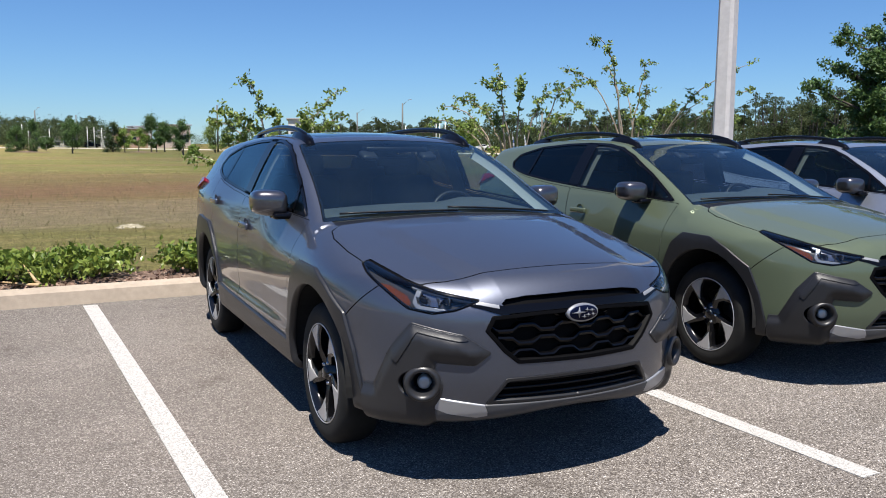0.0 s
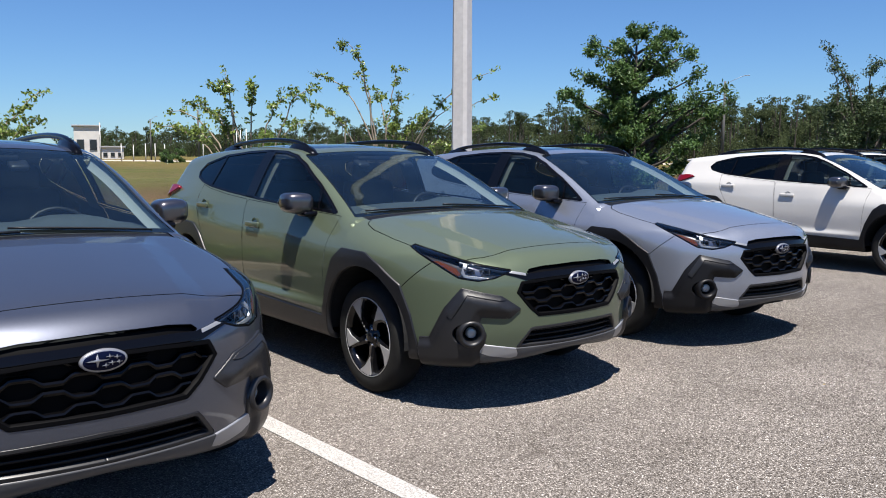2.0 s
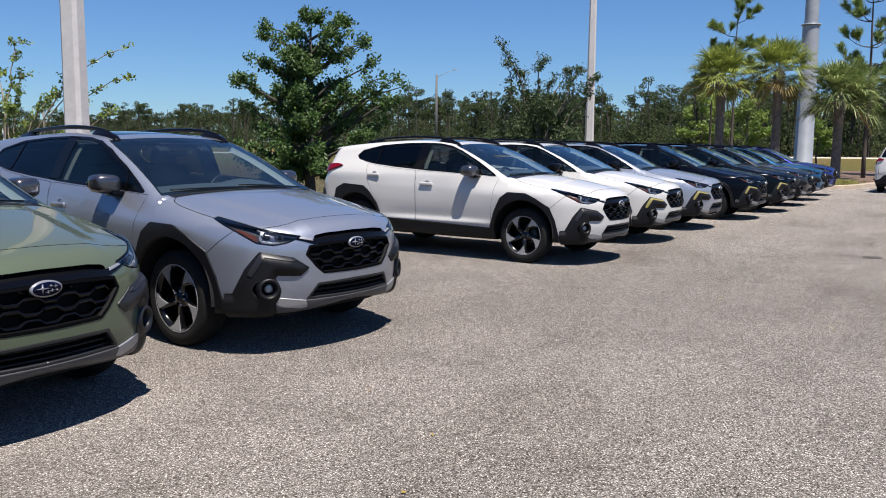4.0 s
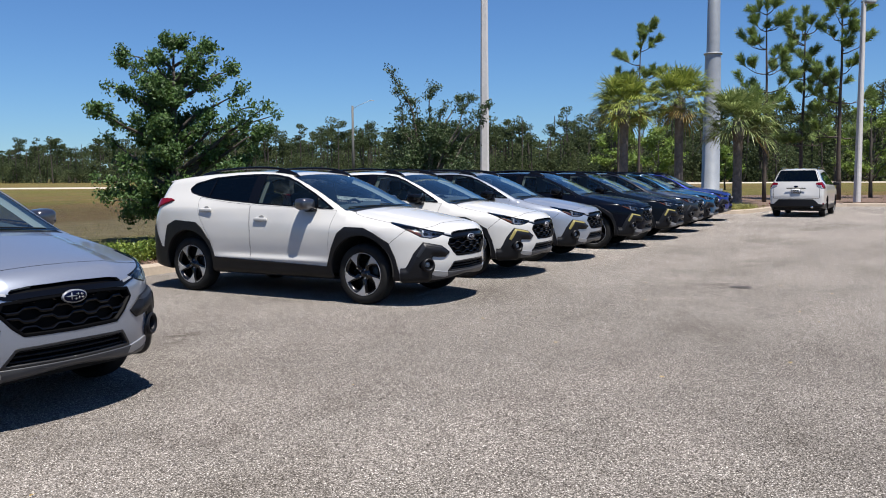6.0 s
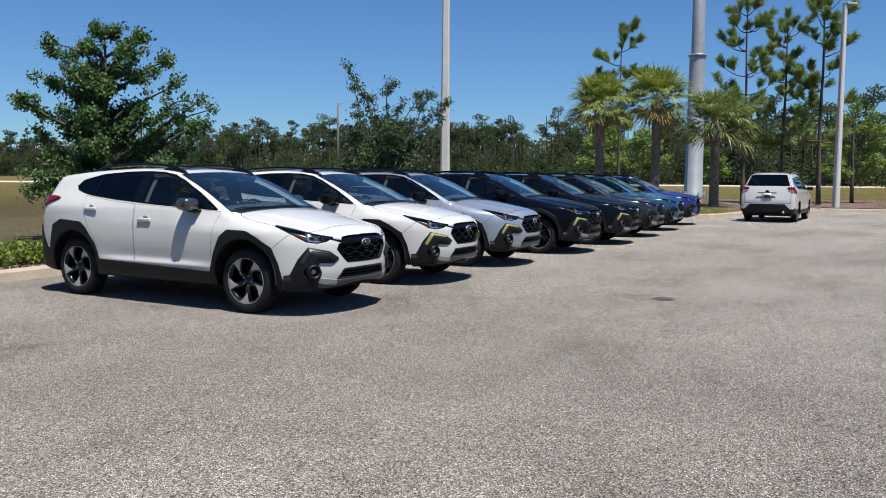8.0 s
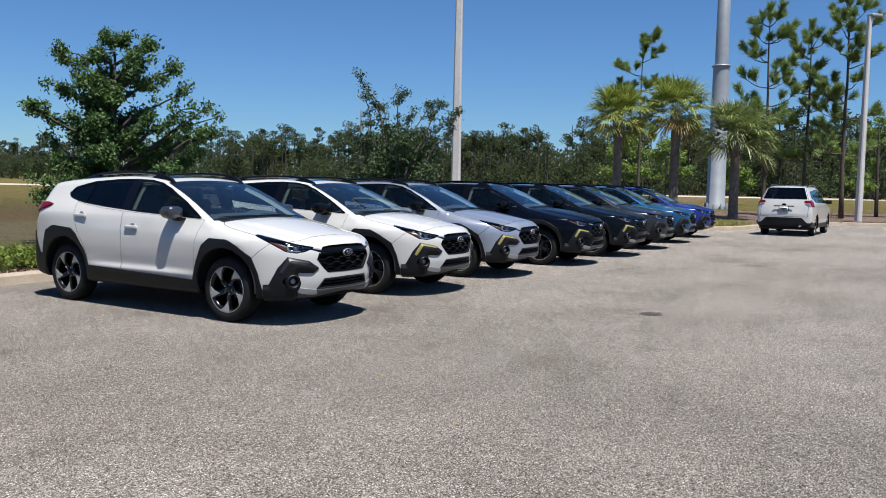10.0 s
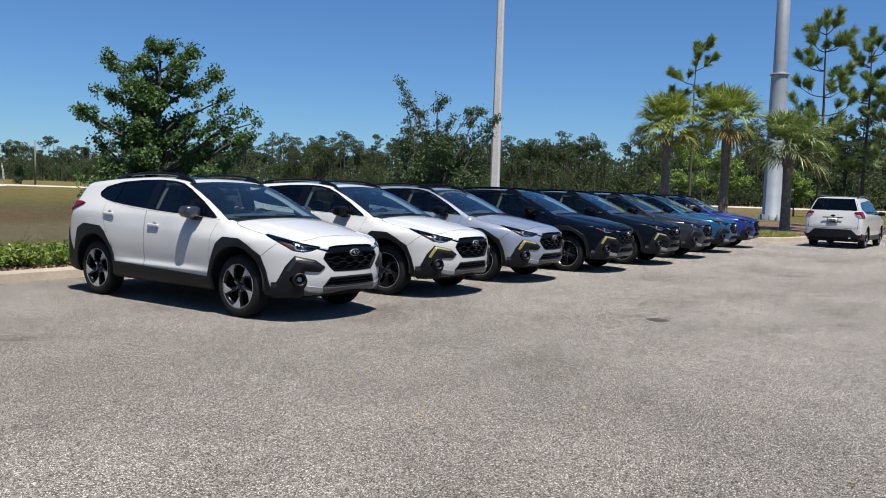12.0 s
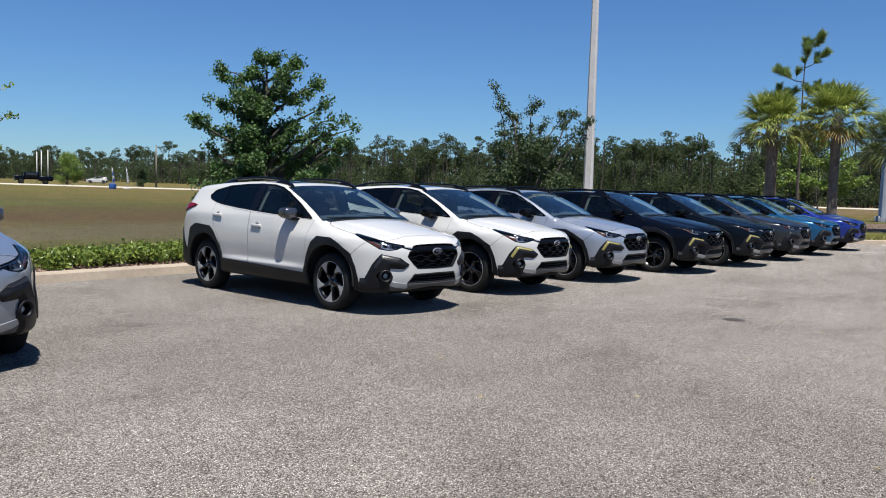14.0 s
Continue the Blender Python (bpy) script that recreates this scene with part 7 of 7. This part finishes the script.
M_polewhite = mat("white_pole_paint", (0.62, 0.61, 0.58), 0.5)
for x, y, h in ((3.0, 205, 5.2), (4.2, 205, 5.4), (13.8, 215, 4.4), (17.0, 215, 5.0), (18.6, 216, 5.0), (20.2, 215, 4.8), (21.4, 214, 5.0), (8.6, 210, 4.4), (75.2, 146.2, 5.6), (75.9, 146.0, 5.8), (76.9, 145.6, 6.0), (49.6, 136, 2.8), (51.2, 135, 2.6), (52.8, 134, 2.8), (54.0, 133, 2.9), (55.2, 132, 2.7), (47.0, 138, 6.2), (60.0, 128, 4.6)):
    flag_pole((x, y), h)


def feather_flag(at, turn, material, label, block=0.7):
    """A tall tapering advertising flag on a block."""
    t = empty("feather_flag", label, "flag", "flags by the road", Matrix.Translation((at[0], at[1], land_z(*at))) @ Matrix.Rotation(turn, 4, "Z"))
    part("block", box_bm((0.8, 0.6, block), (0, 0, block / 2), 0.05), material, t)
    part("mast", tube([(0, 0, block - 0.1), (0.0, 0, 2.2), (-0.18, 0, 2.9)], [0.04, 0.03, 0.015], 6), M_polewhite, t)
    for k in range(4):
        z = 1.05 + 0.45 * k
        part("panel", box_bm((0.46 - 0.06 * k, 0.05, 0.42), (0.22 - 0.06 * k - (0.10 if k == 3 else 0), 0, z), 0.02), M_flagwhite if k % 2 else material, t)


M_flagblue = mat("flag_blue", (0.03, 0.09, 0.30), 0.6)
M_flagwhite = mat("flag_white", (0.60, 0.60, 0.62), 0.6)
feather_flag((61.6, 96.6), 0.5, M_flagblue, "blue and white feather flag on a block")
feather_flag((64.0, 97.3), 0.5, M_flagwhite, "white feather flag beside the road", 0.16)


def pickup(at, turn):
    t = empty("pickup_truck", "black pickup truck parked across the field", "truck", m=Matrix.Translation((at[0], at[1], land_z(*at))) @ Matrix.Rotation(turn, 4, "Z"))
    part("bed", box_bm((2.1, 1.95, 0.75), (-1.75, 0, 0.95), 0.08), P_black, t)
    part("cab", box_bm((2.2, 1.85, 1.15), (0.25, 0, 1.35), 0.25, None, 3), P_black, t)
    part("bonnet", box_bm((1.4, 1.9, 0.75), (1.95, 0, 0.98), 0.15, None, 3), P_black, t)
    part("bumper", box_bm((0.2, 1.9, 0.28), (2.72, 0, 0.62), 0.05), M_chrome, t)
    for sy in (-1, 1):
        part("window", box_bm((1.6, 0.04, 0.42), (0.25, sy * 0.92, 1.62), 0.02), M_winglass, t)
        for x in (-1.75, 1.75):
            w = revolve([(0.0, 0.12), (0.24, 0.12), (0.40, 0.10), (0.42, 0.0), (0.40, -0.14)], 20, "y", (x, 0, 0.42))
            part("wheel", ([(p[0], sy * (0.85 + p[1]), p[2]) for p in w[0]], w[1]), M_rubber, t)


pickup((67.0, 130.0), 2.75)
pole = empty("utility_pole", "plain grey pole standing beside the far road", "pole", m=Matrix.Translation((84.9, 123.7, land_z(84.9, 123.7))))
M_weathered = varied("weathered_pole", (0.20, 0.185, 0.155), (0.15, 0.135, 0.11), 1.5, 0.9)
part("post", tube([(0, 0, -0.2), (0, 0, 7.1)], [0.15, 0.11], 10), M_weathered, pole)
part("cap", revolve([(0.0, 7.20), (0.10, 7.17), (0.13, 7.08), (0.0, 7.06)], 10, "z"), M_weathered, pole)
# cars parked far across the field
for x, y, turn, colour, label in ((66, 222, 15, P_blue, "far blue car parked across the field"), (71.5, 220, 15, P_black, "far black car parked across the field"), (77, 217, 15, P_grey, "far grey car parked across the field"), (100, 171, 150, P_white, "far white car parked across the field"), (20.5, 246, 5, P_black, "far black car parked beyond the road"), (26.0, 246, 5, P_black2, "far dark car parked beyond the road")):
    far = copy_thing(crossover, pose(x, y, land_z(x, y), 0, 0, turn))
    far.matrix_basis = pose(x, y, land_z(x, y), 0, 0, turn)
    tagged(far, label, "car", "cars across the field")
    for o in far.children_recursive:
        if o.type == "MESH" and o.material_slots and o.material_slots[0].link == "OBJECT" and o.name.split(".")[0] not in ("blade", "accent_strip"):
            o.material_slots[0].material = colour
# mulch under the palms and pines, laid on the rising land
BED = [(36.8, 3.3), (38.5, 2.5), (43.0, 1.7), (46.2, 0.6), (47.3, -1.6), (48.3, -7.0), (52, -30), (60, -30), (63, -7.5), (61, 4.0), (52.0, 13.0), (42.0, 11.5), (37.2, 7.0)]
gx, gy = np.meshgrid(np.arange(35, 66, 0.4), np.arange(-31, 14, 0.4), indexing="ij")
rag = np.random.default_rng(5).normal(size=gx.shape) * 0.25
inside = poly_sd(gx.ravel(), gy.ravel(), BED).reshape(gx.shape) + rag < 0
vs, fs, at_v = [], [], {}
for i, j in np.argwhere(inside[:-1, :-1]).tolist():
    ring = []
    for q in ((i, j), (i + 1, j), (i + 1, j + 1), (i, j + 1)):
        if q not in at_v:
            at_v[q] = len(vs)
            px, py = float(gx[q]), float(gy[q])
            vs.append((px, py, land_z(px, py) + 0.012))
        ring.append(at_v[q])
    fs.append(tuple(ring))
tagged(part("palm_bed", (vs, fs), M_mulch, None), kind="structure")
# a bare sandy mound in the field
mx, my = 1.73, 14.4
rg = np.random.default_rng(8)
M_sand = varied("dry_sand", (0.34, 0.30, 0.225), (0.17, 0.15, 0.085), 16, 0.95, 0.5, 0.9, 40)
vs, fs = [(mx, my, land_z(mx, my) + 0.055)], []
for k in range(4):
    for q in range(26):
        a = 2 * math.pi * q / 26
        r = (0.06, 0.12, 0.18, 0.24)[k] * (1 + rg.normal() * 0.16)
        z = (0.045, 0.028, 0.012, -0.03)[k] + (rg.normal() * 0.009 if k < 3 else 0)
        vs.append((mx + r * 1.15 * math.cos(a), my + r * 0.9 * math.sin(a), land_z(mx, my) + z))
for q in range(26):
    p = (q + 1) % 26
    fs.append((0, 1 + q, 1 + p))
    fs += [(1 + 26 * k + q, 27 + 26 * k + q, 27 + 26 * k + p, 1 + 26 * k + p) for k in range(3)]
tagged(part("sand_mound", (vs, fs), M_sand, None), "small ragged mound of pale bare sand in grass", "mound")
# a few dry leaves blown over the asphalt
rng = np.random.default_rng(33)
lp = np.stack([rng.uniform(5, 24, 46), rng.uniform(-3.5, 3.2, 46), np.full(46, 0.012)], 1)
lv, lf = leaves(lp, 0.045, rng, 0.0, 0.55)
lv[:, 2] = 0.004 + np.abs(lv[:, 2] - 0.012) * 0.4
tagged(mesh_part("dry_leaves", (lv, lf), L_drypalm, None), "scattered small dry leaves on the asphalt", "leaves", kind="stuff")
# grass on the tip of the island, and thin dry grass and litter over the rest of its bed
rng = np.random.default_rng(51)
gx = rng.uniform(37.1, 41.5, 16000)
gy = rng.uniform(1.9, 7.5, 16000)
keep = (poly_sd(gx, gy, [(37.0, 3.2), (37.9, 2.55), (39.3, 2.25), (40.6, 2.2), (41.2, 4.0), (40.6, 7.0), (37.2, 7.2)]) + rng.normal(size=16000) * 0.15) < 0
gx, gy = gx[keep], gy[keep]
tagged(mesh_part("island_grass", blades(len(gx), gx, gy, rng.uniform(0.06, 0.26, len(gx)), rng, 0.7, 0.012), leaf_mat("island_grass_blade", (0.17, 0.20, 0.045), (0.34, 0.31, 0.10), 0.7), None), "rough yellow-green grass on the kerbed island", "grass", kind="stuff")
gx = rng.uniform(40, 62, 26000)
gy = rng.uniform(-29, 12, 26000)
keep = (poly_sd(gx, gy, BED) < -0.5) & (np.sin(gx * 1.7 + np.sin(gy * 1.1)) + np.sin(gy * 1.3 + 1.0) + rng.normal(size=26000) * 0.6 > 0.2)
gx, gy = gx[keep], gy[keep]
tagged(mesh_part("dry_litter", blades(len(gx), gx, gy, rng.uniform(0.03, 0.14, len(gx)), rng, 1.1, 0.02), leaf_mat("dry_litter_blade", (0.20, 0.17, 0.09), (0.10, 0.085, 0.05), 0.9), None), "dry grass and pine litter under the trees", "litter", kind="stuff")
